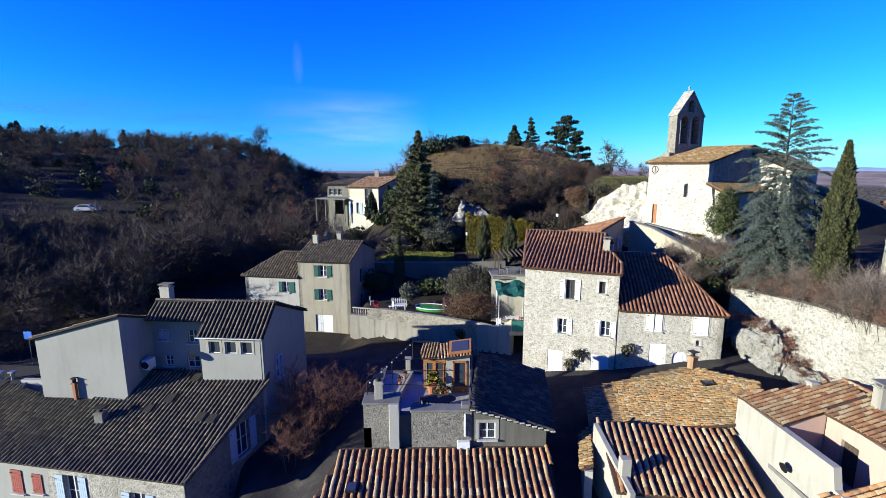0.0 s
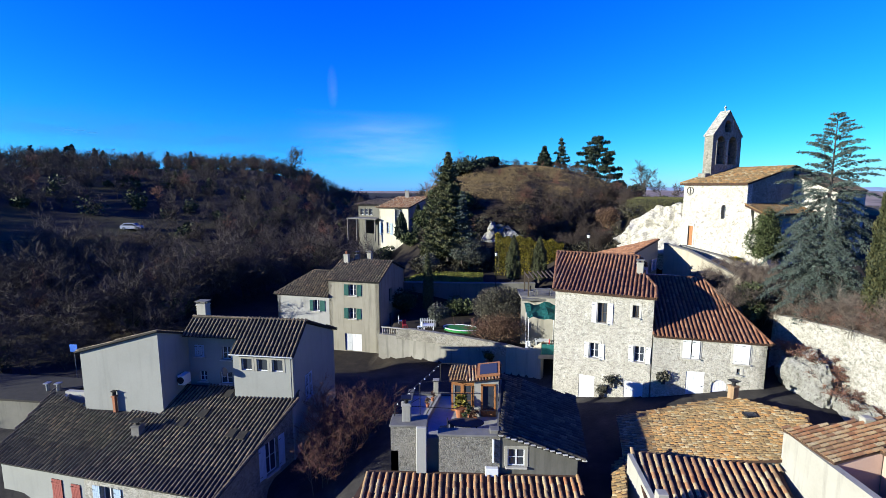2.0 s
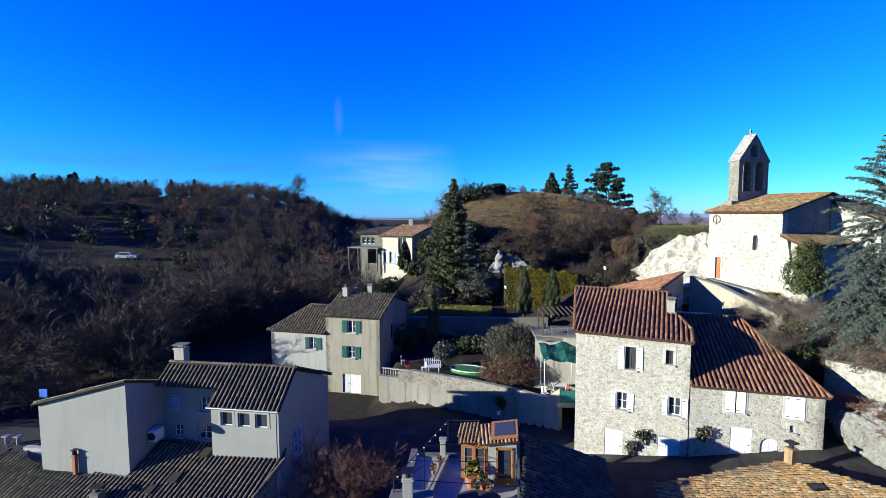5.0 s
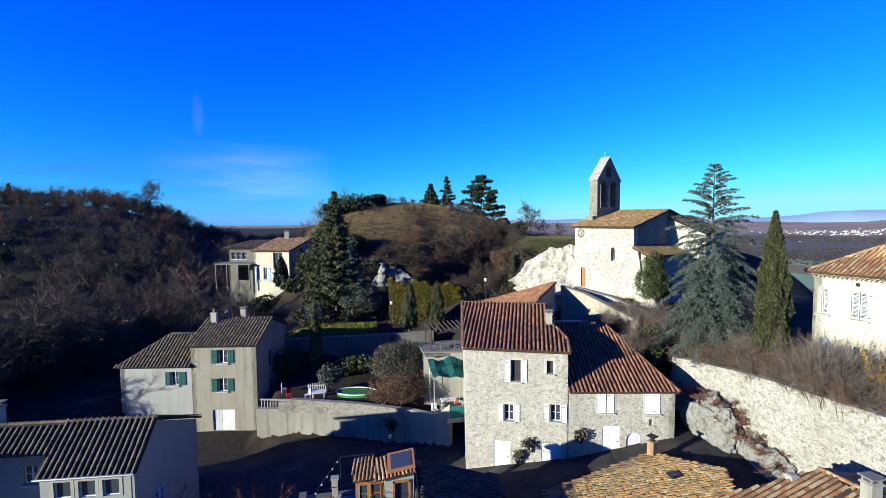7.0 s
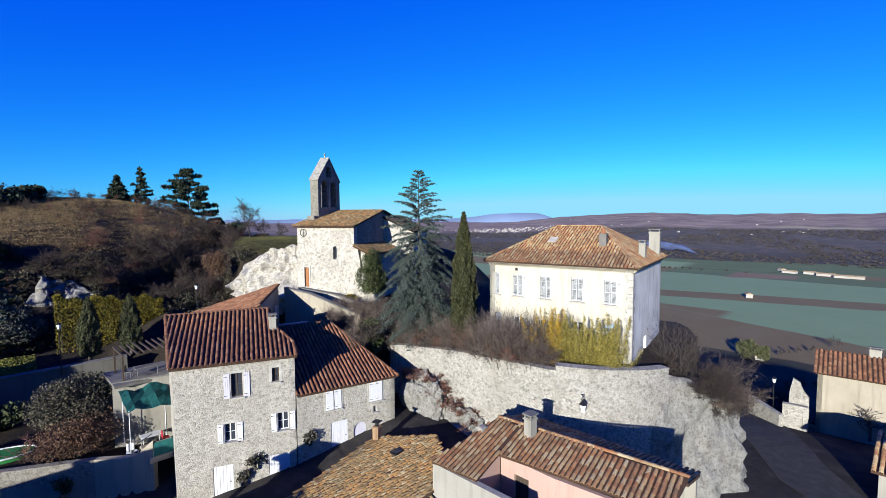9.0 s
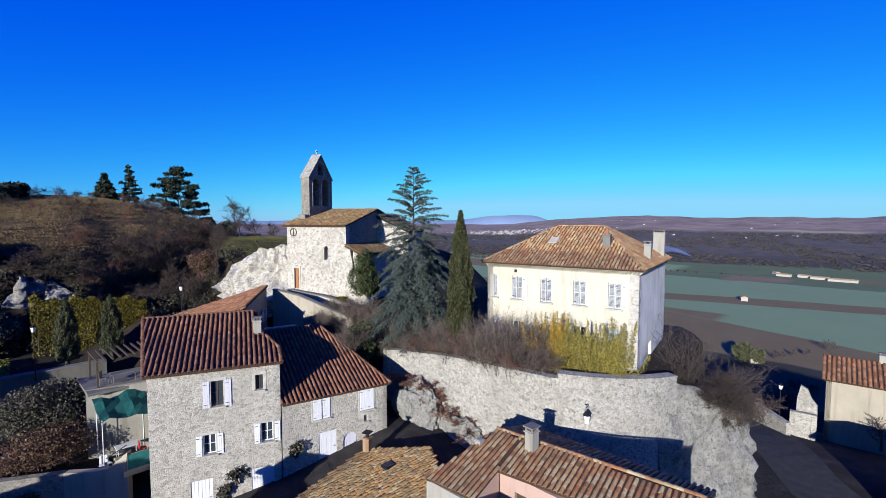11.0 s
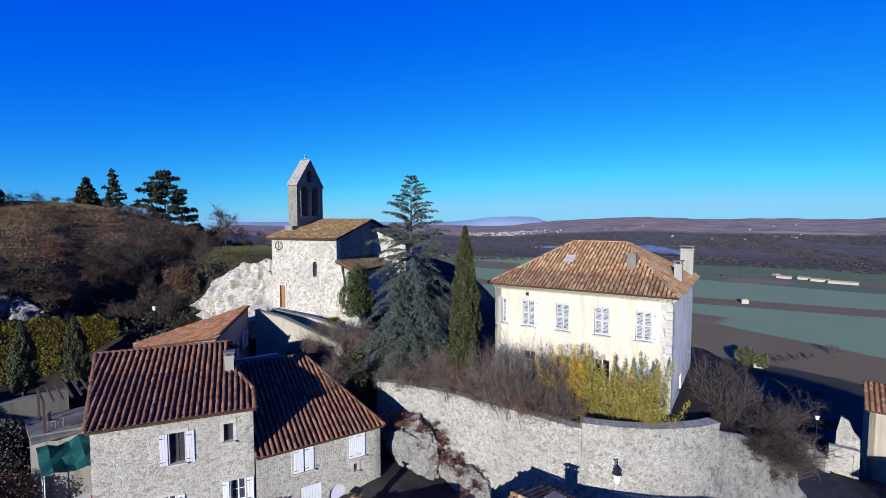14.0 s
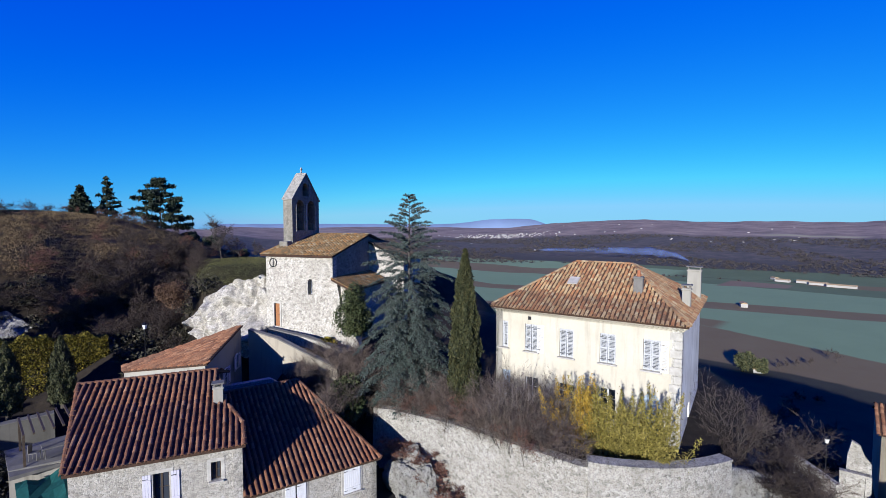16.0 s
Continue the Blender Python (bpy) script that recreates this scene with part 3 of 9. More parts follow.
def height(x, y):
    x, y = np.asarray(x, float), np.asarray(y, float)
    r = np.hypot(x, y)
    az = np.degrees(np.arctan2(x, y))
    # the village streets, rising to the rampart
    low = 3.0 + 0.215 * np.clip(x - 4, 0, 18) * step(20, 32, y) - 0.02 * np.clip(-x - 12, 0, 20)
    low = low + 2.0 * step(-15, -23, x) * step(48, 56, y) - 0.95 * step(-5, -9, x) * step(-24, -20, x) * step(43, 48, y) * step(66, 58, y)
    low = low - 0.6 * step(28, 60, x) * step(30, 12, y) - 5.5 * step(-11.0, -13.2, x) * step(30, 27.5, y - 0.1 * (x + 14)) - 1.5 * step(-4, -9, x) * step(40, 30, y)
    # gardens behind the lower garden wall, rising to the white house and the knoll
    g = step(0.1, 0.7, right_of(x, y, GARDEN_LINE)) * step(-9, -7, x) * step(46, 20, x + 20)
    terrace = 5.6 + 2.6 * step(60.5, 61.3, y) + 3.6 * step(62, 88, y)
    back = np.where(y > 43, terrace, 5.6)
    z = low * (1 - g) + back * g
    behind = step(60, 66, y)
    z = z * (1 - behind) + (low * step(-2, -22, x) + terrace * (1 - step(-2, -22, x))) * behind
    z = z + 3.4 * step(8, 17, x) * step(50, 57, y) * step(80, 66, y)
    # wooded hill to the left
    crest = 5 + 18.5 * step(-8, -25, az)
    hill = crest * step(62, 215, r) * step(12, -4, az) * (1 - 0.45 * step(260, 700, r))
    z = z + hill * step(52, 70, y + 0.3 * np.clip(-x, 0, 200))
    # an unseen steep hill, added to the west to shade the lower slope
    z = z + 21 * np.exp(-(((x + 150) / 26) ** 2 + ((y - 28) / 25) ** 2))
    # the dry knoll
    kn = 12.4 * np.exp(-(((x - 23) / 24) ** 2 + ((y - 116) / 34) ** 2)) + 6.6 * np.exp(-(((x + 1) / 18) ** 2 + ((y - 116) / 26) ** 2))
    z = z + kn * step(72, 92, y) + 2.3 * step(81, 83.5, y) * step(17, 10, x) * step(-12, 0, x) * step(110, 90, y)
    # the upper platform: manor garden, church terrace
    up = 11.5 + 2.3 * step(36, 50, y) + 4.2 * step(51, 57.5, y) + 1.5 * step(57, 68, y)
    inside = right_of(x, y, WALL_LINE)
    up = up - 1.4 * step(5, 0.6, inside) * step(53, 58, y)
    m = step(0.1, 0.9 + 5.5 * step(62, 72, y), inside)
    m = m * step(98, 76, y)
    z = z * (1 - m) + up * m
    # everything falls away to the plain beyond
    out = step(52, 190, x + 0.30 * np.clip(y - 60, 0, 400) - 0.25 * np.clip(60 - y, 0, 60)) * step(14, 26, az + 0)
    out = np.maximum(out, step(0, 150 - 55 * step(18, 40, y), x - 46) * step(30, 52, az))
    out = np.maximum(out, step(40, 220, -y))
    plain = -75.0 + 2.5 * np.sin(x * 0.004) * np.cos(y * 0.003)
    far = np.clip((r - 950) / 2900, 0, 1)
    ridge = 118 * far ** 1.25 + 5 * np.sin(az * 0.55 + 1.0) * far + 7 * np.sin(az * 0.21) * far + 2.2 * np.sin(az * 1.9 + 2) * far
    ridge = ridge * (0.52 + 0.48 * step(51, 66, az)) - 60 * step(4000, 4700, r)
    z = z * (1 - out) + (plain + ridge) * out
    z = np.where((r > 900) & (out < 0.5), np.minimum(z, 20) - 30 * step(900, 2500, r), z)
    return z


def axis(lo, hi, fine, far, grow=1.12):
    a = list(np.arange(lo, hi + fine, fine))
    d, x = fine, a[-1]
    up = []
    while x < far:
        d *= grow
        x += d
        up.append(x)
    d, x = fine, a[0]
    dn = []
    while x > -far:
        d *= grow
        x -= d
        dn.append(x)
    return np.array(dn[::-1] + a + up)


gx, gy = axis(-45, 62, 0.6, 4700, 1.07), axis(5, 82, 0.6, 4700, 1.07)
GX, GY = np.meshgrid(gx, gy)
GZ = height(GX, GY)
rough = np.random.RandomState(3).rand(*GX.shape) - 0.5
GZ = GZ + rough * 0.12 * step(62, 90, GY) + rough * 0.8 * step(120, 300, np.hypot(GX, GY)) * (np.hypot(GX, GY) < 900) * (GZ > -20)
nx, ny = len(gx), len(gy)
idx = np.arange(nx * ny).reshape(ny, nx)
quads = np.stack([idx[:-1, :-1], idx[:-1, 1:], idx[1:, 1:], idx[1:, :-1]], -1).reshape(-1, 4)

gm = Nodes("ground_cover")
sep = gm.n("ShaderNodeSeparateXYZ")
gm.link(gm.pos, sep.inputs[0])
near = gm.noise(0.9, 6, 0.7)
soil = gm.ramp(near, (0.3, (0.013, 0.010, 0.008)), (0.55, (0.023, 0.018, 0.013)), (0.75, (0.036, 0.028, 0.019)))
turf = gm.ramp(gm.noise(1.7, 6, 0.75), (0.3, (0.017, 0.015, 0.008)), (0.55, (0.032, 0.030, 0.011)), (0.8, (0.059, 0.048, 0.023)))
dry = gm.ramp(gm.noise(1.2, 6, 0.75), (0.3, (0.038, 0.025, 0.013)), (0.55, (0.084, 0.057, 0.026)), (0.8, (0.126, 0.090, 0.048)))


def ramp_of(sock, a, b):
    mr = gm.n("ShaderNodeMapRange")
    mr.inputs[1].default_value, mr.inputs[2].default_value = a, b
    gm.link(sock, mr.inputs[0])
    return mr.outputs[0]


def times(a, b):
    k = gm.n("ShaderNodeMath")
    k.operation = "MULTIPLY"
    gm.link(a, k.inputs[0])
    gm.link(b, k.inputs[1])
    return k.outputs[0]


X, Y, Z = sep.outputs
village = gm.ramp(gm.noise(0.6, 5), (0.35, (0.018, 0.016, 0.016)), (0.6, (0.032, 0.029, 0.026)), (0.75, (0.058, 0.051, 0.043)))
col = gm.mix(ramp_of(Y, 45, 47), village, soil)
col = gm.mix(ramp_of(Z, 9.0, 9.6), col, soil)
patchy = gm.ramp(gm.noise(0.16, 4), (0.40, (0,) * 3), (0.55, (1,) * 3))
col = gm.mix(times(times(times(ramp_of(Y, 84, 88), ramp_of(X, -8, 2)), ramp_of(Z, 14, 16)), patchy), col, dry)
col = gm.mix(times(times(ramp_of(X, 19, 21), ramp_of(Z, 17.0, 17.8)), times(ramp_of(Y, 55, 57), ramp_of(Y, 88, 80))), col, turf)
hillside = gm.ramp(gm.noise(0.045, 4), (0.48, (0,) * 3), (0.6, (1,) * 3))
col = gm.mix(times(times(ramp_of(X, -28, -45), ramp_of(Y, 70, 85)), hillside), col, turf)
# fields on the plain: broad strips of green corn and bare earth, haze painted in as paleness
HAZED_GREEN, EARTH, STUBBLE, MEADOW = (0.187, 0.269, 0.133), (0.160, 0.117, 0.058), (0.066, 0.066, 0.031), (0.101, 0.136, 0.062)
wob = gm.n("ShaderNodeMath")
wob.operation = "MULTIPLY_ADD"
gm.link(gm.noise(0.005, 2, 0.5), wob.inputs[0])
wob.inputs[1].default_value = 130.0
gm.link(X, wob.inputs[2])
tilt = gm.n("ShaderNodeMath")
tilt.operation = "MULTIPLY_ADD"
gm.link(Y, tilt.inputs[0])
tilt.inputs[1].default_value = 0.16
gm.link(wob.outputs[0], tilt.inputs[2])
strip_at = ramp_of(tilt.outputs[0], 365, 1665)
strips = gm.ramp(strip_at, (0.0, STUBBLE), (0.05, EARTH), (0.105, MEADOW), (0.145, EARTH), (0.17, HAZED_GREEN), (0.265, EARTH), (0.305, HAZED_GREEN), (0.44, EARTH), (0.535, HAZED_GREEN), (0.62, MEADOW), (0.70, HAZED_GREEN), (0.78, EARTH), (0.86, STUBBLE))
gm.t.nodes[-1].color_ramp.interpolation = "CONSTANT"
TAN, WOODLAND = (0.20, 0.135, 0.085), (0.055, 0.05, 0.042)
sway = gm.noise(0.012, 3, 0.6)


def beyond(ky, c, wobble=16.0, soft=2.0):
    """1 past the field edge x + ky * y = c, 0 before it."""
    a_, b_ = gm.n("ShaderNodeMath"), gm.n("ShaderNodeMath")
    a_.operation = b_.operation = "MULTIPLY_ADD"
    gm.link(Y, a_.inputs[0])
    a_.inputs[1].default_value = ky
    gm.link(X, a_.inputs[2])
    gm.link(sway, b_.inputs[0])
    b_.inputs[1].default_value = wobble
    gm.link(a_.outputs[0], b_.inputs[2])
    return ramp_of(b_.outputs[0], c - soft + wobble / 2, c + soft + wobble / 2)


fields = gm.mix(beyond(-0.36, 445), EARTH, HAZED_GREEN)
fields = gm.mix(times(times(beyond(-0.36, 445), ramp_of(Y, 122, 132)), ramp_of(X, 534, 528)), fields, EARTH)
# near edge darkened: woodland, with the hill's shade put into the colour
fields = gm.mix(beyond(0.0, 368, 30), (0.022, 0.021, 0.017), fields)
fields = gm.mix(beyond(0.28, 645), fields, EARTH)
fields = gm.mix(beyond(0.28, 703), fields, HAZED_GREEN)
fields = gm.mix(beyond(0.0, 862), fields, MEADOW)
fields = gm.mix(times(times(beyond(0.5, 950), ramp_of(X, 945, 940)), times(ramp_of(Y, 122, 128), ramp_of(Y, 216, 210))), fields, TAN)
fields = gm.mix(times(beyond(0.0, 955), ramp_of(Y, 112, 104)), fields, EARTH)
fields = gm.mix(times(beyond(0.17, 1000, 6), ramp_of(tilt.outputs[0], 1085, 1080)), fields, STUBBLE)
fields = gm.mix(times(beyond(0.17, 1000, 6), beyond(0.17, 1016, 6)), fields, MEADOW)
fields = gm.mix(ramp_of(Y, 300, 325), fields, strips)
fields = gm.mix(0.3, fields, gm.mix(0.5, fields, gm.ramp(gm.noise(0.02, 7, 0.75), (0.35, (0.06, 0.055, 0.035)), (0.65, (0.16, 0.18, 0.10)))))
fields = gm.mix(beyond(0.3, 1210, 40, 6), fields, WOODLAND)
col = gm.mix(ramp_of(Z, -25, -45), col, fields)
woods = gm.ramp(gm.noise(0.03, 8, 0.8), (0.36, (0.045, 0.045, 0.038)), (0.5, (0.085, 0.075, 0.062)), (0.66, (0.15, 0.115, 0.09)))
# scrub of the far ridge, its colour lightened to carry the haze
hazed_heath = gm.ramp(gm.noise(0.006, 8, 0.75), (0.36, (0.13, 0.105, 0.085)), (0.5, (0.22, 0.165, 0.13)), (0.66, (0.31, 0.24, 0.18)))
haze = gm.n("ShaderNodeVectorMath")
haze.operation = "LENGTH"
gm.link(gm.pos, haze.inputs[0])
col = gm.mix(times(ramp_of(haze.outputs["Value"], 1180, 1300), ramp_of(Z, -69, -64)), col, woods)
col = gm.mix(ramp_of(haze.outputs["Value"], 2260, 2420), col, hazed_heath)
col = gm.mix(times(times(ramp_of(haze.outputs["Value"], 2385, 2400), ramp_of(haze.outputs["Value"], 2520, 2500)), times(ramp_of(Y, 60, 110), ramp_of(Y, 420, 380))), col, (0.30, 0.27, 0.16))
gm.bump(gm.noise(2.5, 6, 0.7), 0.5, 0.12)
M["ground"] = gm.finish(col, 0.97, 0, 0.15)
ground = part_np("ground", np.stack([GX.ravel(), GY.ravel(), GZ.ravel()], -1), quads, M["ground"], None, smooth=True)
tagged(ground, "hilltop ground of streets, gardens, dry grass and distant fields", "ground", kind="structure")


def ground_z(x, y):
    return float(height(np.array([x]), np.array([y]))[0])


def strip_wall(name, line, bottom, tops, thick, mat, label, cat, coping=None, lean=0.0):
    """A free-running wall along a plan line with its own top heights; outside on its right-hand side."""
    ob = thing(name, (line[0][0], line[0][1], bottom), label, cat, kind="structure")
    n = len(line)
    nor = []
    for i in range(n):
        a, b = line[max(0, i - 1)], line[min(n - 1, i + 1)]
        t = Vector((b[0] - a[0], b[1] - a[1])).normalized()
        nor.append(Vector((-t.y, t.x)))
    bm = bmesh.new()
    ring = []
    for i, (x, y) in enumerate(line):
        k = nor[i]
        foot = lean * (tops[i] - bottom)
        ring.append([bm.verts.new(q) for q in ((x - k.x * foot, y - k.y * foot, bottom), (x, y, tops[i]), (x + k.x * thick, y + k.y * thick, tops[i]), (x + k.x * thick, y + k.y * thick, bottom))])
    for a, b in zip(ring, ring[1:]):
        for i in range(4):
            bm.faces.new((a[i], b[i], b[(i + 1) % 4], a[(i + 1) % 4]))
    bm.faces.new(ring[0])
    bm.faces.new(ring[-1])
    part("wall_body", bm, mat, ob)
    if coping:
        bm = bmesh.new()
        ring = []
        for i, (x, y) in enumerate(line):
            k = nor[i]
            ring.append([bm.verts.new((x + k.x * o, y + k.y * o, tops[i] + h)) for o, h in ((-0.06, 0.0), (-0.06, 0.1), (thick + 0.06, 0.13), (thick + 0.06, 0.0))])
        for a, b in zip(ring, ring[1:]):
            for i in range(4):
                bm.faces.new((a[i], b[i], b[(i + 1) % 4], a[(i + 1) % 4]))
        bm.faces.new(ring[0])
        bm.faces.new(ring[-1])
        part("coping", bm, M[coping], ob)
    return ob


def arc_line(a, b, bulge, n=8):
    """Points of a bowed line from a to b, bulging to its right."""
    a, b = Vector(a), Vector(b)
    t = (b - a).normalized()
    k = Vector((t.y, -t.x))
    return [tuple(a + (b - a) * (i / n) + k * bulge * 4 * (i / n) * (1 - i / n)) for i in range(n + 1)]


RAMP = [(25.3, 38.0), (25.7, 36.6), (25.85, 33.5), (26.0, 31.0), (26.2, 27.0), (26.42, 22.6), (27.0, 21.6)]
strip_wall("rampart", RAMP, 4.0, [11.2, 11.35, 11.7, 11.95, 12.1, 12.25, 12.25], 0.7, M["stone_wall"], "long pale rubble retaining wall below the manor garden", "wall", None, 0.03)
BAST = arc_line((26.47, 22.25), (33.1, 17.5), 0.75, 9)
strip_wall("bastion", BAST, 2.5, [12.52 - 0.07 * i for i in range(10)], 0.6, M["stone_wall"], "curved rubble bastion wall with a smooth coping", "wall", "stone_wall", 0.02)
strip_wall("garden_wall", [(-8.4, 49.9), (-4.9, 49.0), (0.5, 46.9), (5.0, 44.6)], 0.5, [5.3, 5.3, 5.25, 5.2], 0.5, M["garden_pl"], "stained rendered garden wall beside the shaded road", "wall", None)
strip_wall("garden_wall_top", [(-6.4, 49.32), (-4.9, 48.94), (0.5, 46.84), (5.0, 44.54)], 5.0, [5.9, 6.2, 6.15, 6.1], 0.5, M["stone_tower"], "rubble top course of the garden wall", "wall", None)
strip_wall("garden_wall_end", [(5.0, 44.55), (6.4, 43.3), (7.0, 42.75), (7.9, 41.95)], 2.0, [6.1, 6.15, 6.3, 7.35], 0.45, M["cream_wall"], "cream rendered end of the garden wall", "wall", None)
strip_wall("upper_garden_wall", [(-9, 61.4), (2, 60.6), (10, 60.0)], 4.5, [8.6, 8.7, 8.9], 0.5, M["dark_pl"], "grey retaining wall across the terraced garden", "wall", "concrete")

# ---- houses ----


def stone_house():
    f = Frame((8.28, 38.19), (0.924, -0.381))
    h = thing("stone_house", f.p(3, 3, 4.0), "three-storey pale rubble house with red tile roof and white shutters", "house")
    st = M["stone_sh"]
    holes = [rect(3.29, 10.72, 3.97, 12.30), rect(5.79, 11.41, 6.24, 12.36), rect(2.81, 7.81, 3.49, 9.03), rect(6.06, 7.99, 6.78, 9.22), rect(2.06, 4.1, 3.25, 6.29), rect(5.44, 4.3, 6.80, 6.37)]
    wall(h, f, [(0, 2.6), (7.24, 2.6), (7.24, 13.0), (0, 13.0)], st, holes)
    bend = ((7.24, 0.0, 13.0), (7.1, 1.35, 13.42), (6.35, 2.95, 13.95), (5.7, 6.3, 15.0), (6.3, 10.5, 13.0))
    for (s0, d0, t0), (s1, d1, t1) in zip(bend, bend[1:]):
        ln = math.hypot(s1 - s0, d1 - d0)
        wall(h, f.side(s0, d0, s1, d1), [(0, 2.6), (ln, 2.6), (ln, t1), (0, t0)], st)
    wall(h, f.side(-1.75, 10.5, 0, 0), [(0, 2.6), (10.64, 2.6), (10.64, 13.0), (4.3, 15.05), (0, 13.0)], st)
    wall(h, f.side(6.3, 10.5, -1.75, 10.5), [(0, 2.6), (8.05, 2.6), (8.05, 13.0), (0, 13.0)], st)
    k = 2.07 / 6.3
    z = lambda d: 13.18 + d * k
    pl = [f.p(s, d, z(d)) for s, d in ((-0.15, -0.28), (7.4, -0.28), (7.3, 1.3), (6.55, 2.9), (5.9, 6.3), (-1.2, 6.3))]
    roof_plane(h, pl[0], pl[1], pl, "red", "bed", 0.30, 0.38, 0.205, singles=300)
    pl2 = [f.p(s, d, 15.25 - (d - 6.3) * k) for s, d in ((5.9, 6.3), (6.5, 10.7), (-1.9, 10.7), (-1.2, 6.3))]
    roof_plane(h, pl2[2], pl2[1], pl2, "red", "bed", 0.30, 0.38, 0.205)
    ridge_tiles(h, f.p(-1.2, 6.3, 15.27), f.p(5.9, 6.3, 15.27), "red")
    ridge_tiles(h, f.p(7.35, -0.28, z(-0.28) + .03), f.p(7.3, 1.3, z(1.3) + .03), "red", name="verge")
    ridge_tiles(h, f.p(7.3, 1.3, z(1.3) + .03), f.p(6.55, 2.9, z(2.9) + .03), "red", name="verge")
    ridge_tiles(h, f.p(-0.12, -0.28, z(-0.28) + .03), f.p(-1.15, 6.3, z(6.3) + .03), "red", name="verge")
    genoise(h, f, -0.05, 7.3, 13.14, "clay_many", 2)
    for q in holes[:4]:
        w = window(h, f, q[0][0], q[0][1], q[2][0], q[2][1], "dark_wood" if q in holes[:2] else "shut_white", surround="cut")
        if q is not holes[1]:
            b = 0.36 if q is holes[0] else 0.33
            mt = "shut_lilac" if q is holes[0] else "shut_white"
            shutter(w, f, q[0][0] - b - 0.08, q[0][1] - 0.02, q[0][0] - 0.08, q[2][1] + 0.02, mt)
            shutter(w, f, q[2][0] + 0.08, q[0][1] - 0.02, q[2][0] + b + 0.08, q[2][1] + 0.02, mt)
    door(h, f, 2.06, 4.1, 3.25, 6.29, "shut_white", 0.06, 6)
    door(h, f, 5.44, 4.3, 6.80, 6.37, "shut_white", 0.06, 8)
    chimney(h, f.p(6.05, 3.3, 14.0), 0.5, 0.42, 1.15, -22, "white", "slab")
    return h


def annex_house():
    f = Frame((15.05, 35.40), (0.975, -0.222))
    h = thing("annex_house", f.p(4, 3, 5.0), "lower rubble annex with hipped red tile roof and white shutters", "house")
    st = M["stone_sh"]
    holes = [rect(2.05, 8.70, 3.1, 10.1), rect(5.36, 8.62, 6.3, 10.1), rect(5.62, 7.78, 5.86, 8.22), rect(2.36, 5.6, 3.59, 7.72), arch(4.05, 5.7, 5.09, 7.26)]
    wall(h, f, [(0, 3), (7.4, 3), (7.4, 10.2), (0, 10.2)], st, holes)
    wall(h, f.side(7.4, 0, 7.4, 9.5), [(0, 3), (9.5, 3), (9.5, 10.2), (0, 10.2)], st)
    wall(h, f.side(7.4, 9.5, -1.5, 9.5), [(0, 3), (8.9, 3), (8.9, 13.2), (4, 13.2), (0, 10.2)], st)
    pl = [f.p(0.02, -0.28, 10.28), f.p(7.6, -0.28, 10.28), f.p(4.7, 7.1, 13.45), f.p(-1.3, 7.1, 13.45)]
    roof_plane(h, pl[0], pl[1], pl, "red", "bed", 0.30, 0.38, 0.205, singles=300)
    pr = [f.p(7.6, -0.28, 10.28), f.p(7.6, 10.6, 10.28), f.p(4.7, 7.1, 13.45)]
    roof_plane(h, pr[0], pr[1], pr, "red", "bed", 0.30, 0.38, 0.205)
    ridge_tiles(h, f.p(7.6, -0.28, 10.31), f.p(4.7, 7.1, 13.48), "red")
    ridge_tiles(h, f.p(-1.3, 7.1, 13.48), f.p(4.7, 7.1, 13.48), "red")
    genoise(h, f, 0.3, 7.45, 10.26, "clay_many", 1)
    for a, b, z0, z1 in ((2.05, 3.1, 8.7, 10.1), (5.36, 6.3, 8.62, 10.1)):
        w = window(h, f, a, z0, b, z1, surround="cut")
        shutter(w, f, a - 0.04, z0, (a + b) / 2 - (0.02 if a < 4 else 0.0), z1 + 0.03, "shut_white", 0.06)
        shutter(w, f, (a + b) / 2 + (0.05 if a < 4 else 0.0), z0, b + 0.04, z1 + 0.03, "shut_white", 0.06)
    window(h, f, 5.62, 7.78, 5.86, 8.22, panes=1, bars=0, surround="cut")
    door(h, f, 2.36, 5.6, 3.59, 7.72, "shut_white", 0.06, 7)
    door(h, f, 4.08, 5.7, 5.06, 7.24, "shut_lilac", 0.12, 4)
    return h


def rear_house():
    h = thing("rear_house", (18, 49, 9), "small plastered house with a faded low tile roof", "house")
    P = [Vector(q) for q in ((16.3, 44.2, 15.0), (21.5, 50.9, 15.75), (13.8, 55.3, 13.0), (13.4, 53.2, 12.9))]
    n = (P[1] - P[0]).cross(P[2] - P[0]).normalized()
    P[3].z = P[0].z - (n.x * (P[3].x - P[0].x) + n.y * (P[3].y - P[0].y)) / n.z
    roof_plane(h, P[2], P[3], P, "red", "bed", 0.34, 0.38, 0.25, thick=0.12)
    bm = bmesh.new()
    lo = [q.lerp(sum(P, Vector()) / 4, 0.03) for q in P]
    prism(bm, [(q.x, q.y, q.z - 0.14) for q in lo], (0, 0, -7.0))
    bmesh.ops.recalc_face_normals(bm, faces=bm.faces)
    part("wall", bm, M["white"], h)
    f = Frame((16.35, 44.2), (P[1] - P[0]).xy)
    for s, z0, z1, w in ((3.4, 12.2, 13.5, 0.8), (6.2, 12.6, 13.8, 0.7)):
        f2 = Frame(f.p(0, 0.06, 0).xy, f.u)
        win = window(h, f2, s, z0, s + w, z1, back=-0.03, sill=False)
        shutter(win, f2, s - 0.45, z0, s - 0.02, z1, "shut_lilac", 0.1)
        shutter(win, f2, s + w + 0.02, z0, s + w + 0.45, z1, "shut_lilac", 0.1)
    return h


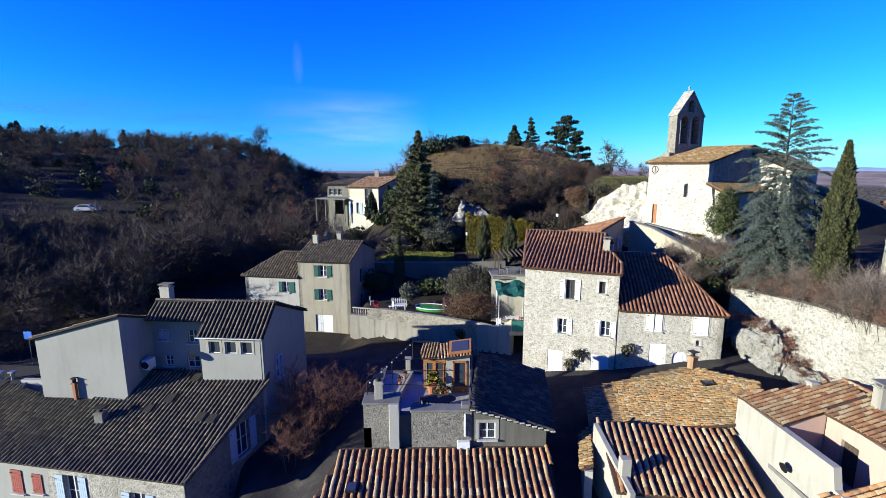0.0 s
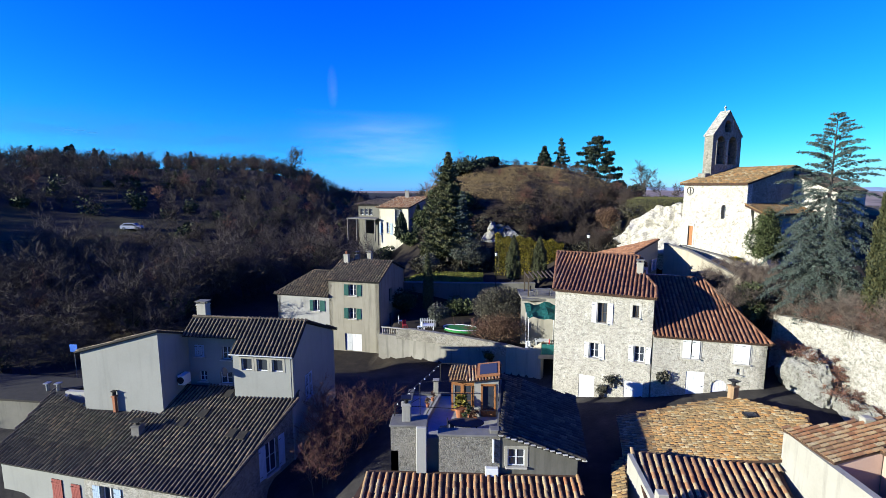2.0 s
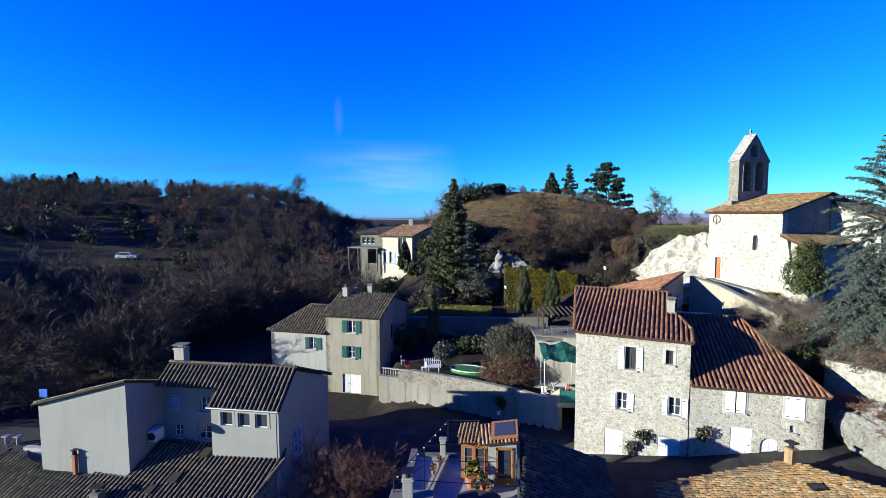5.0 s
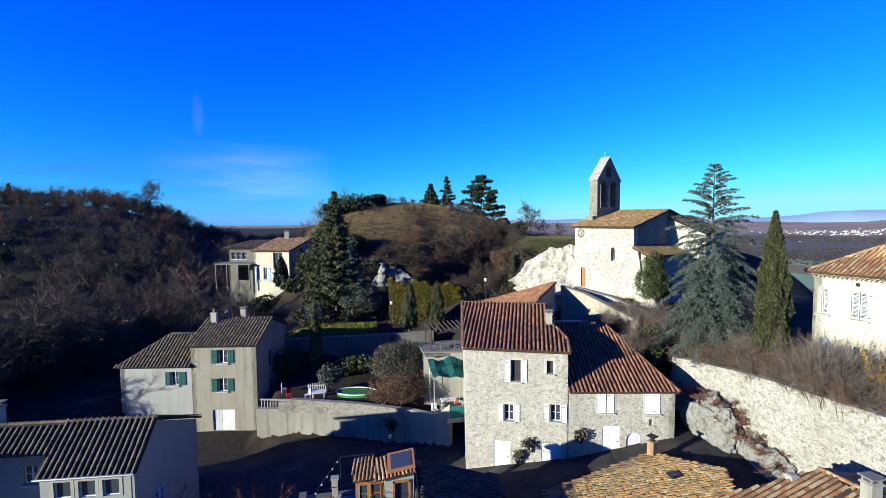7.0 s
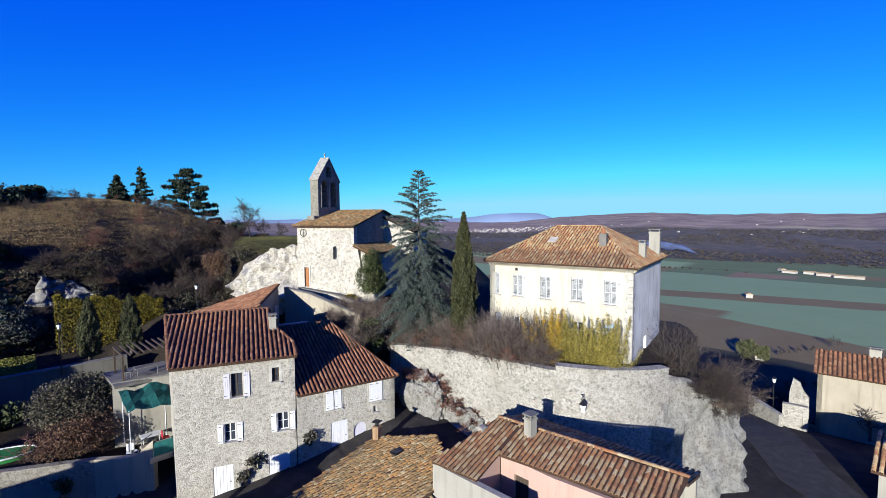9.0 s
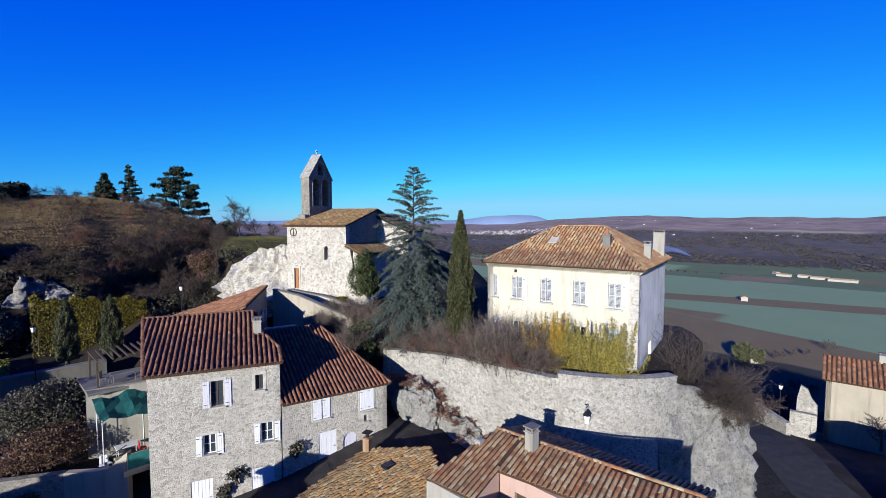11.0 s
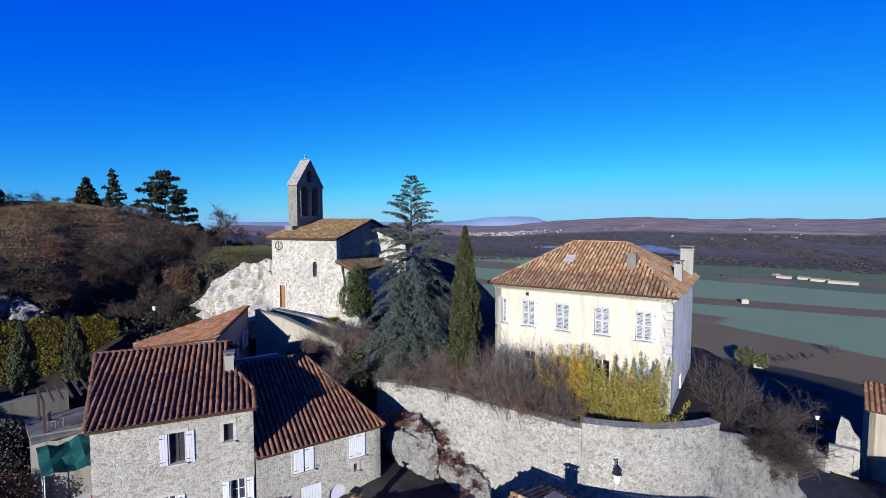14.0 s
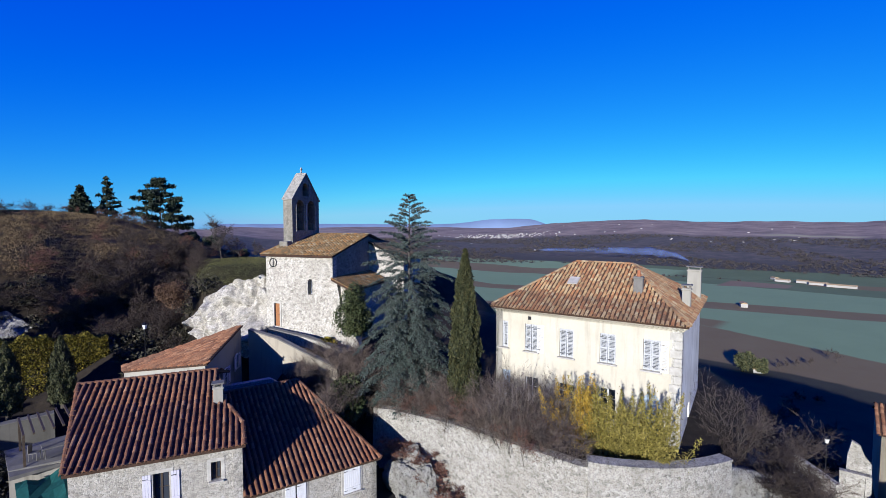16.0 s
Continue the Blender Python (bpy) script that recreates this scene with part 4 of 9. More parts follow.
def church():
    f = Frame((24.49, 52.91), (0.455, -0.89))
    h = thing("church", f.p(3.5, 3, 13.5), "small Romanesque limestone church with lichened tile roof", "church")
    st = M["stone_ch"]
    L = 6.9
    dr, rise = 6.9, 1.65
    holes = [arch(4.45, 17.98, 4.9, 19.38), rect(0.88, 14.95, 1.46, 17.1)]
    wall(h, f, [(0.1, 12.0), (9.5, 12.0), (9.45, 13.8), (8.5, 15.6), (7.7, 17.2), (7.3, 19.3), (L + 0.02, 19.35), (L + 0.02, 21.4), (0.1, 21.4)], st, holes, 0.7)
    # side away from the sun: its shade is put into the darker rubble
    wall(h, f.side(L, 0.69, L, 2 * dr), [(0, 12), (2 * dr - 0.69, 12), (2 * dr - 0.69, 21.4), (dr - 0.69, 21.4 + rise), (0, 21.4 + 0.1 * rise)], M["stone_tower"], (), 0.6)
    wall(h, f.side(0.1, 2 * dr, 0.1, 0.69), [(0, 12), (2 * dr - 0.69, 12), (2 * dr - 0.69, 21.4 + 0.1 * rise), (dr, 21.4 + rise), (0, 21.4)], st, (), 0.6)
    k = rise / dr
    a = [f.p(s, d, 21.55 + d * k) for s, d in ((-0.25, -0.3), (L + 0.15, -0.3), (L + 0.15, dr), (-0.25, dr))]
    roof_plane(h, a[0], a[1], a, "gold", "bed", 0.33, 0.38, 0.24, label="lichened golden tile roof")
    b = [f.p(s, d, 21.55 + (2 * dr - d) * k) for s, d in ((L + 0.15, 2 * dr + 0.3), (-0.25, 2 * dr + 0.3), (-0.25, dr), (L + 0.15, dr))]
    roof_plane(h, b[0], b[1], b, "gold", "bed", 0.33, 0.38, 0.24)
    ridge_tiles(h, f.p(-0.25, dr, 21.57 + rise), f.p(L + 0.15, dr, 21.57 + rise), "gold")
    genoise(h, f, 0.0, L, 21.5, "clay_many", 1)
    window(h, f, 4.45, 17.98, 4.9, 19.2, panes=1, bars=0, back=0.5, sill=False)
    door(h, f, 0.88, 14.95, 1.46, 17.1, "wood", 0.18, 3)
    bm = bmesh.new()
    for c, s in (((1.21, -0.02, 17.15), (0.9, 0.1, 0.2)), ((0.84, -0.01, 16.0), (0.16, 0.08, 2.1)), ((1.58, -0.01, 16.0), (0.16, 0.08, 2.1))):
        box(bm, c, s, f.m(), 0.01)
    part("door_surround", bm, M["cut"], h)
    # side chapel with a lean-to roof
    wall(h, f.side(8.0, 0.3, 8.6, 7), [(0, 12), (6.7, 12), (6.7, 18.3), (0, 18.9)], st, (), 0.5)
    c = [f.p(s, d, z) for s, d, z in ((L, -0.2, 19.5), (L, 7.2, 19.5), (9.0, 7.2, 18.6), (8.9, -0.2, 18.6))]
    roof_plane(h, c[3], c[2], c, "gold", "bed", 0.33, 0.38, 0.24)
    # apse behind
    wall(h, f.side(L + 0.02, dr + 0.3, L + 3.4, dr + 1.2), [(0, 12), (3.5, 12), (3.5, 20.6), (0, 22.3)], st, (), 0.5)
    wall(h, f.side(L + 3.4, dr + 1.2, L + 3.4, dr + 6.2), [(0, 12), (5, 12), (5, 20.6), (0, 20.6)], st, (), 0.5)
    e = [f.p(s, d, z) for s, d, z in ((L - 0.1, dr + 0.1, 22.5), (L + 3.6, dr + 1.0, 20.7), (L + 3.6, dr + 6, 20.7), (L - 0.1, dr + 6, 22.5))]
    roof_plane(h, e[1], e[2], e, "old", "bed_old", 0.33, 0.38, 0.24)
    return h


def bell_gable():
    """The bell gable stands across the roof: a thick wall with two arched bays under a steep stone gable."""
    f = Frame((24.49, 52.91), (0.455, -0.89))
    h = thing("bell_gable", f.p(0.6, 5, 21), "stone bell gable with two arched bays and steep gabled top", "bell tower")
    f2 = f.side(1.0, 2.8, 1.0, 7.45)
    W = 4.65
    bays = [arch(0.7, 23.6, 1.95, 26.6), arch(2.6, 23.6, 3.85, 26.6), arch(1.75, 27.0, 2.75, 28.3)]
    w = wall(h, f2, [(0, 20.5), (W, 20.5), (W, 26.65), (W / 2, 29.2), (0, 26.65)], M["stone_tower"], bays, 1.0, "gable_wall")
    bm = bmesh.new()
    t = Vector((0, 0, 0.10))
    for x0, z0, x1, z1 in ((-0.12, 26.55, W / 2, 29.25), (W + 0.12, 26.55, W / 2, 29.25)):
        q = [f2.p(x0, -0.08, z0), f2.p(x1, -0.08, z1), f2.p(x1, 1.08, z1), f2.p(x0, 1.08, z0)]
        prism(bm, q, t)
    part("gable_slab", bm, M["stone_wall"], h)
    # dark sheets added behind the open bays to give their inner shade
    for x0, x1, z0, z1 in ((0.66, 1.99, 23.5, 26.8), (2.56, 3.89, 23.5, 26.8), (1.7, 2.8, 26.95, 28.4)):
        bm = bmesh.new()
        box(bm, ((x0 + x1) / 2, 0.88, (z0 + z1) / 2), (x1 - x0, 0.08, z1 - z0), f2.m())
        part("louvre_board", bm, M["dark_wood"], h, "added dark sheet standing in for the shade inside the bay")
    bm = bmesh.new()
    box(bm, (W / 2, 0.5, 29.62), (0.1, 0.1, 0.5), f2.m())
    box(bm, (W / 2, 0.5, 29.68), (0.34, 0.08, 0.09), f2.m())
    part("stone_cross", bm, M["cut"], h)
    for x, z0, z1, w_ in ((0.60, 23.5, 26.1, 0.14), (2.275, 23.5, 26.2, 0.24), (3.95, 23.5, 26.1, 0.14), (2.95, 26.95, 28.3, 0.12)):
        bm = bmesh.new()
        box(bm, (x, -0.03, (z0 + z1) / 2), (w_, 0.12, z1 - z0), f2.m(), 0.02)
        part("column", bm, M["stone_wall"], h, "pale dressed stone column")
    bm = bmesh.new()
    box(bm, (-0.4, 0.5, 21.8), (0.8, 0.9, 1.6), f2.m(), 0.05)
    part("buttress", bm, M["stone_tower"], h)
    for x in (1.35, 3.15):
        bm = bmesh.new()
        prof = ((0.30, 24.6), (0.27, 24.66), (0.2, 24.9), (0.16, 25.15), (0.06, 25.25))
        for (r0, z0), (r1, z1) in zip(prof, prof[1:]):
            tube(bm, f2.p(x, 0.5, z0), f2.p(x, 0.5, z1), r0, r1, 12)
        tube(bm, f2.p(x, 0.5, 25.2), f2.p(x, 0.5, 26.0), 0.03, 0.03, 6)
        part("bell", bm, M["metal"], h)
    return h


def manor():
    f = Frame((30.75, 31.93), (0.186, -0.982))
    h = thing("manor_house", f.p(6, 6, 11.4), "square cream manor house with hipped clay tile roof", "house")
    L, D = 12.4, 12.3
    i = 0.38
    cr = M["cream"]
    wins = [(0.62, 15.78, 1.30, 17.62), (2.55, 15.76, 3.45, 17.6), (4.95, 15.74, 5.87, 17.58), (7.5, 15.78, 8.45, 17.62), (10.0, 15.76, 10.92, 17.6)]
    lows = [(0.5, 11.6, 1.5, 14.2), (2.6, 12.0, 3.5, 14.0), (4.9, 12.4, 5.95, 14.0), (7.5, 12.2, 8.5, 14.2), (10.05, 11.4, 11.0, 14.4)]
    holes = [rect(*q) for q in wins] + [arch(*q) if n == 4 else rect(*q) for n, q in enumerate(lows)]
    ff = f.side(i, i, L - i, i)
    W = L - 2 * i
    sh = lambda q: [(x - i, z) for x, z in q]
    wall(h, ff, [(0, 10), (W, 10), (W, 18.45), (0, 18.45)], cr, [sh(q) for q in holes], 0.5)
    fr = f.side(L - i, i, L - i, D - i)
    WD = D - 2 * i
    wall(h, fr, [(0, 8), (WD, 8), (WD, 18.45), (0, 18.45)], M["side_pl"], [rect(4.3, 10.2, 5.3, 12.6)], 0.5, label="weathered white side wall")
    wall(h, f.side(L - i, D - i, i, D - i), [(0, 8), (W, 8), (W, 18.45), (0, 18.45)], cr, (), 0.5)
    wall(h, f.side(i, D - i, i, i), [(0, 8), (WD, 8), (WD, 18.45), (0, 18.45)], M["white"], (), 0.5)
    c0, c1, z0, z1 = 4.2, 8.2, 18.62, 21.45
    q = {"a": f.p(0, 0, z0), "b": f.p(L, 0, z0), "c": f.p(L, D, z0), "d": f.p(0, D, z0), "r0": f.p(c0, D / 2, z1), "r1": f.p(c1, D / 2, z1)}
    tl = dict(pitch=0.255, course=0.32, width=0.19, thick=0.12, jitter=0.025)
    roof_plane(h, q["a"], q["b"], [q["a"], q["b"], q["r1"], q["r0"]], "clay", "bed", singles=300, **tl)
    roof_plane(h, q["b"], q["c"], [q["b"], q["c"], q["r1"]], "clay", "bed", **tl)
    roof_plane(h, q["c"], q["d"], [q["c"], q["d"], q["r0"], q["r1"]], "clay", "bed", **tl)
    roof_plane(h, q["d"], q["a"], [q["d"], q["a"], q["r0"]], "clay", "bed", **tl)
    up = Vector((0, 0, 0.05))
    for a, b in (("a", "r0"), ("b", "r1"), ("c", "r1"), ("d", "r0"), ("r0", "r1")):
        ridge_tiles(h, q[a] + up, q[b] + up, "clay")
    genoise(h, ff, -0.05, W + 0.05, 18.58, "cream_flat", 3, 0.25)
    genoise(h, fr, -0.05, WD + 0.05, 18.58, "cream_flat", 3, 0.25)
    for n, (a, b, c, d) in enumerate(wins):
        w = window(h, f.side(0, i, L, i), a, b, c, d, "shut_grey", 2, 0.24, None, True, 3)
        m = (a + c) / 2
        fw = f.side(0, i, L, i)
        for x0, x1 in ((a + 0.02, m - 0.02), (m + 0.02, c - 0.02)):
            shutter(w, fw, x0, b + 0.02, x1, d - 0.02, "shut_grey", -0.08, True)
        if n in (1, 4):
            shutter(w, fw, c + 0.02, b, c + 0.45, d, "shut_white", 0.04, True)
    for n, (a, b, c, d) in enumerate(lows):
        fw = f.side(0, i, L, i)
        if n in (0, 4):
            door(h, fw, a, b, c, d, "shut_blue", 0.2, 4)
        else:
            w = window(h, fw, a, b, c, d, "shut_white", 2, 0.24, None, True, 2)
            if n == 2:
                bm = bmesh.new()
                for k in range(8):
                    tube(bm, fw.p(a + (c - a) * (k + 0.5) / 8, -0.03, b), fw.p(a + (c - a) * (k + 0.5) / 8, -0.03, d), 0.014, None, 5)
                part("window_grille", bm, M["metal"], w)
    window(h, fr, 4.3, 10.2, 5.3, 12.6, "shut_grey", 2)
    # quoins at the sunny corner
    for k in range(14):
        z = 11.2 + k * 0.5
        ln = 0.62 if k % 2 else 0.38
        bm = bmesh.new()
        box(bm, (W - ln / 2 + 0.015, -0.012, z + 0.24), (ln, 0.05, 0.46), ff.m(), 0.012)
        box(bm, (W + 0.012, (1.0 - ln) / 2, z + 0.24), (0.05, 1.0 - ln, 0.46), ff.m(), 0.012)
        part("quoin", bm, M["cut"], h)
    bm = bmesh.new()
    box(bm, (2.5, -0.01, 18.0), (0.22, 0.06, 0.22), ff.m())
    part("vent", bm, M["metal"], h)
    k = (z1 - z0) / (D / 2)
    chimney(h, f.p(9.18, 3.0, 19.72), 0.55, 0.45, 1.25, -79, "concrete", "pot")
    chimney(h, f.p(11.75, 4.9, 18.85), 0.5, 0.5, 1.35, -79, "white", "slab")
    chimney(h, f.p(11.7, 10.4, 18.85), 0.9, 0.6, 2.1, -79, "white", "slab")
    bm = bmesh.new()
    zz = lambda d: z0 + d * k
    prism(bm, [f.p(s, d, zz(d) + 0.16) for s, d in ((4.5, 3.0), (5.2, 3.0), (5.2, 3.8), (4.5, 3.8))], (0, 0, 0.06))
    part("roof_hatch", bm, M["cut"], h)
    return h


M["cream_flat"] = M["cream"]
stone_house()
annex_house()
rear_house()
church()
bell_gable()
manor()


def loop_walls(h, pts, z0, tops, mat, holes=None, thick=0.35):
    """Walls round a plan loop (given counter-clockwise); tops: height at each corner. holes: {side: [loops]}."""
    n = len(pts)
    for i in range(n):
        a, b = Vector(pts[i]), Vector(pts[(i + 1) % n])
        f = Frame(a, b - a)
        ln = (b - a).length
        wall(h, f, [(0, z0), (ln, z0), (ln, tops[(i + 1) % n]), (0, tops[i])], mat[i] if isinstance(mat, list) else mat, (holes or {}).get(i, ()), thick)


def side_frame(pts, i):
    a, b = Vector(pts[i]), Vector(pts[(i + 1) % len(pts)])
    return Frame(a, b - a)


def green_shutter_house():
    f = Frame((-14.91, 53.89), (0.981, -0.191))
    h = thing("green_shutter_house", f.p(0, 4, 3), "beige rendered house with dark green shutters and old tile roofs", "house")
    pl = M["gh_pl"]
    front = [rect(2.6, 8.73, 3.5, 10.05), rect(2.52, 5.97, 3.4, 7.25), rect(1.9, 2.1, 4.0, 4.16)]
    side = [rect(3.3, 7.3, 4.2, 9.0), rect(3.3, 3.8, 4.2, 5.9)]
    L, D = 6.27, 8.9
    wall(h, f, [(0, 0.5), (L, 0.5), (L, 10.45), (0, 10.45)], pl, front)
    fs = f.side(L, 0, L, D)
    wall(h, fs, [(0, 0.5), (D, 0.5), (D, 10.45), (4.3, 12.05), (0, 10.45)], pl, side)
    wall(h, f.side(L, D, 0, D), [(0, 0.5), (L, 0.5), (L, 10.45), (0, 10.45)], pl)
    wall(h, f.side(0, D, 0, 0), [(0, 0.5), (D, 0.5), (D, 10.45), (4.6, 12.05), (0, 10.45)], pl)
    lf = [rect(-2.0 + 6.8, 6.64, -1.25 + 6.8, 7.95)]
    fl = f.side(-6.8, 0.0, 0, 0.0)
    wall(h, fl, [(0, 0.5), (6.8, 0.5), (6.8, 8.4), (0, 8.4)], M["grey_pl"], lf)
    wall(h, f.side(-6.8, 7, -6.8, 0), [(0, 0.5), (7, 0.5), (7, 8.4), (0, 8.4)], M["grey_pl"])
    wall(h, f.side(0, 7, -6.8, 7), [(0, 0.5), (6.8, 0.5), (6.8, 8.4), (0, 8.4)], M["grey_pl"])
    tl = dict(pitch=0.33, course=0.38, width=0.24, thick=0.14)
    a = [f.p(-0.25, -0.3, 10.5), f.p(L + 0.15, -0.3, 10.5), f.p(L + 0.15, 4.3, 12.25), f.p(-0.25, 4.3, 12.25)]
    roof_plane(h, a[0], a[1], a, "old", "bed_old", **tl)
    b = [f.p(L + 0.15, D + 0.3, 10.5), f.p(-0.25, D + 0.3, 10.5), f.p(-0.25, 4.3, 12.25), f.p(L + 0.15, 4.3, 12.25)]
    roof_plane(h, b[0], b[1], b, "old", "bed_old", **tl)
    ridge_tiles(h, a[3], a[2], "old")
    c = [f.p(-7.1, -0.3, 8.5), f.p(-0.02, -0.3, 8.5), f.p(-0.02, 3.4, 10.9), f.p(-3.6, 3.4, 10.9)]
    roof_plane(h, c[0], c[1], c, "old", "bed_old", **tl)
    d = [f.p(-7.1, 7.2, 8.5), f.p(-7.1, -0.3, 8.5), f.p(-3.6, 3.4, 10.9)]
    roof_plane(h, d[0], d[1], d, "old", "bed_old", **tl)
    e = [f.p(-0.02, 7.2, 8.5), f.p(-7.1, 7.2, 8.5), f.p(-3.6, 3.4, 10.9), f.p(-0.02, 3.4, 10.9)]
    roof_plane(h, e[0], e[1], e, "old", "bed_old", **tl)
    ridge_tiles(h, c[0], c[3], "old")
    ridge_tiles(h, c[3], c[2], "old")
    for q in front[:2]:
        w = window(h, f, q[0][0], q[0][1], q[2][0], q[2][1])
        shutter(w, f, q[0][0] - 0.62, q[0][1], q[0][0] - 0.06, q[2][1], "shut_green")
        shutter(w, f, q[2][0] + 0.06, q[0][1], q[2][0] + 0.62, q[2][1], "shut_green")
    q = lf[0]
    w = window(h, fl, q[0][0], q[0][1], q[2][0], q[2][1])
    shutter(w, fl, q[0][0] - 0.5, q[0][1], q[0][0] - 0.05, q[2][1], "shut_green")
    shutter(w, fl, q[2][0] + 0.05, q[0][1], q[2][0] + 0.72, q[2][1], "shut_green")
    for q in side:
        w = window(h, fs, q[0][0], q[0][1], q[2][0], q[2][1], "shut_green")
    door(h, f, 1.9, 2.1, 2.75, 4.16, "shut_grey", 0.15, 3)
    door(h, f, 2.8, 2.1, 4.0, 4.16, "shut_white", 0.1, 6)
    chimney(h, f.p(0.7, 3.6, 11.9), 0.6, 0.5, 1.1, -11, "white", "pot")
    chimney(h, f.p(1.7, 4.6, 12.0), 0.5, 0.5, 0.9, -11, "concrete", "cowl")
    chimney(h, f.p(3.2, 4.9, 12.0), 0.55, 0.5, 1.05, -11, "white", "slab")
    return h


def left_house():
    f = Frame((-15.7, 32.7), (0.995, -0.093))
    h = thing("left_house", f.p(-3, 0, 3), "grey rendered house with stepped wings and corrugated-looking tile roofs", "house")
    pl = M["lh_pl"]
    wins = [rect(0.66, 8.13, 1.46, 9.02), rect(1.84, 8.13, 2.64, 9.02), rect(3.0, 8.13, 3.8, 9.02)]
    wall(h, f, [(0, 4), (4.55, 4), (4.55, 9.35), (0, 9.35)], pl, wins, 0.3, label="stair dormer wall with a row of three windows")
    fs = f.side(4.56, 0.31, 4.75, 7.3)
    sw = [rect(1.44, 5.3, 2.44, 7.2), rect(4.29, 2.2, 5.09, 4.3)]
    wall(h, fs, [(0, 1.0), (6.98, 1.0), (6.98, 9.0), (1.89, 11.1), (0, 9.58)], pl, sw, 0.3)
    wall(h, f.side(0, 1.49, 0, 0.31), [(0, 4), (1.18, 4), (1.18, 9.4), (0, 10.4)], pl, (), 0.3)
    rw = [rect(0.6, 8.4, 1.3, 9.3), rect(2.75, 8.25, 3.5, 9.25), rect(0.75, 6.4, 1.4, 7.2), rect(2.5, 6.3, 3.5, 7.25)]
    fr = f.side(-4.6, 1.5, 0, 1.5)
    wall(h, fr, [(0, 4), (4.6, 4), (4.6, 10.0), (0, 10.0)], pl, rw, 0.3)
    fw = f.side(-10.9, -1.5, -4.6, -1.5)
    wall(h, fw, [(0, 4), (6.3, 4), (6.3, 11.25), (0, 9.5)], pl, (), 0.3, label="blank rendered gable wall")
    wall(h, f.side(-4.6, -1.19, -4.6, 2.4), [(0, 4), (3.59, 4), (3.59, 9.85), (0, 11.1)], pl, (), 0.3)
    wall(h, f.side(-10.9, 6.6, -10.9, -1.19), [(0, 2), (7.79, 2), (7.79, 9.25), (0, 6.4)], pl, (), 0.3)
    wall(h, f.side(-4.6, 7.0, -4.6, 2.41), [(0, 4), (4.59, 4), (4.59, 11.0), (0, 9.0)], pl, (), 0.3)
    wall(h, f.side(4.75, 7.3, -10.9, 7), [(0, 1), (15.6, 1), (15.6, 6.2), (9.4, 7.9), (9.3, 9), (0, 9)], pl, (), 0.3)
    tl = dict(pitch=0.30, course=0.4, width=0.175, thick=0.12, jitter=0.004)
    top = 11.35
    k = (top - 9.42) / 2.45
    a = [f.p(-0.1, -0.25, 9.42), f.p(4.75, -0.25, 9.42), f.p(4.75, 2.2, top), f.p(-4.5, 2.2, top), f.p(-4.5, 0.75, 9.42 + 1.0 * k), f.p(-0.1, 0.75, 9.42 + 1.0 * k)]
    roof_plane(h, a[0], a[1], a, "old", "bed_old", label="weathered grey tile roof", **tl)
    b = [f.p(5.0, 7.6, 9.05), f.p(-4.5, 7.6, 9.05), f.p(-4.5, 2.2, top), f.p(4.75, 2.2, top)]
    roof_plane(h, b[0], b[1], b, "old", "bed_old", **tl)
    c = [f.p(-11.2, 7.3, 6.3), f.p(-11.2, -1.7, 9.55), f.p(-4.45, -1.7, 11.42), f.p(-4.45, 7.3, 8.17)]
    roof_plane(h, c[0], c[1], c, "old", "bed_old", **tl)
    ridge_tiles(h, f.p(-4.5, 2.2, top), f.p(4.75, 2.2, top), "old")
    for q in wins:
        window(h, f, q[0][0], q[0][1], q[2][0], q[2][1], "shut_white", 1, 0.14, "white", False, 0)
    for n, q in enumerate(rw):
        w = window(h, fr, q[0][0], q[0][1], q[2][0], q[2][1], "shut_white", 2, 0.18)
        if n == 0:
            shutter(w, fr, q[0][0] - 0.02, q[0][1], (q[0][0] + q[2][0]) / 2, q[2][1], "shut_blue", 0.05, True)
            shutter(w, fr, (q[0][0] + q[2][0]) / 2 + 0.01, q[0][1], q[2][0] + 0.02, q[2][1], "shut_blue", 0.05, True)
        if n == 1:
            shutter(w, fr, q[2][0] + 0.03, q[0][1], q[2][0] + 0.55, q[2][1], "shut_blue", 0.05, True)
    w = window(h, fs, 1.44, 5.3, 2.44, 7.2, "shut_white")
    shutter(w, fs, 1.41, 5.3, 1.89, 7.2, "shut_blue", 0.05, True)
    shutter(w, fs, 1.95, 5.3, 2.47, 7.2, "shut_blue", 0.05, True)
    window(h, fs, 4.29, 2.2, 5.09, 4.3, "dark_wood")
    chimney(h, f.p(-3.9, 2.6, 11.1), 0.75, 0.6, 1.15, -5, "white", "slab")
    # lower wing with the big roof
    g = Frame((-29.8, 28.4), (-13.45 + 29.8, 25.35 - 28.4))
    z_at = lambda x, y: 3.5 + 2.72 * ((Vector((x, y)) - Vector((-13.45, 25.35))).dot(g.v)) / ((Vector((-11.0, 32.3)) - Vector((-13.45, 25.35))).dot(g.v))
    P = [(-13.3, 25.1), (-10.85, 32.25), (-11.1, 33.0), (-20.2, 34.2), (-20.4, 31.4), (-26.6, 32.3), (-31.0, 34.2), (-30.5, 28.35)]
    P3 = [Vector((x, y, z_at(x, y))) for x, y in P]
    roof_plane(h, P3[7], P3[0], P3, "old", "bed_old", 0.30, 0.4, 0.175, 0.16, singles=300, jitter=0.004, label="broad weathered tile roof over the lower wing")
    ridge_tiles(h, P3[0] + Vector((0, 0, .04)), P3[1] + Vector((0, 0, .04)), "old", name="verge")
    body = [(-29.9, 28.75), (-23.0, 27.35), (-13.6, 25.55), (-11.15, 32.4), (-29.9, 34.5)]
    tops = [z_at(x, y) - 0.2 for x, y in body]
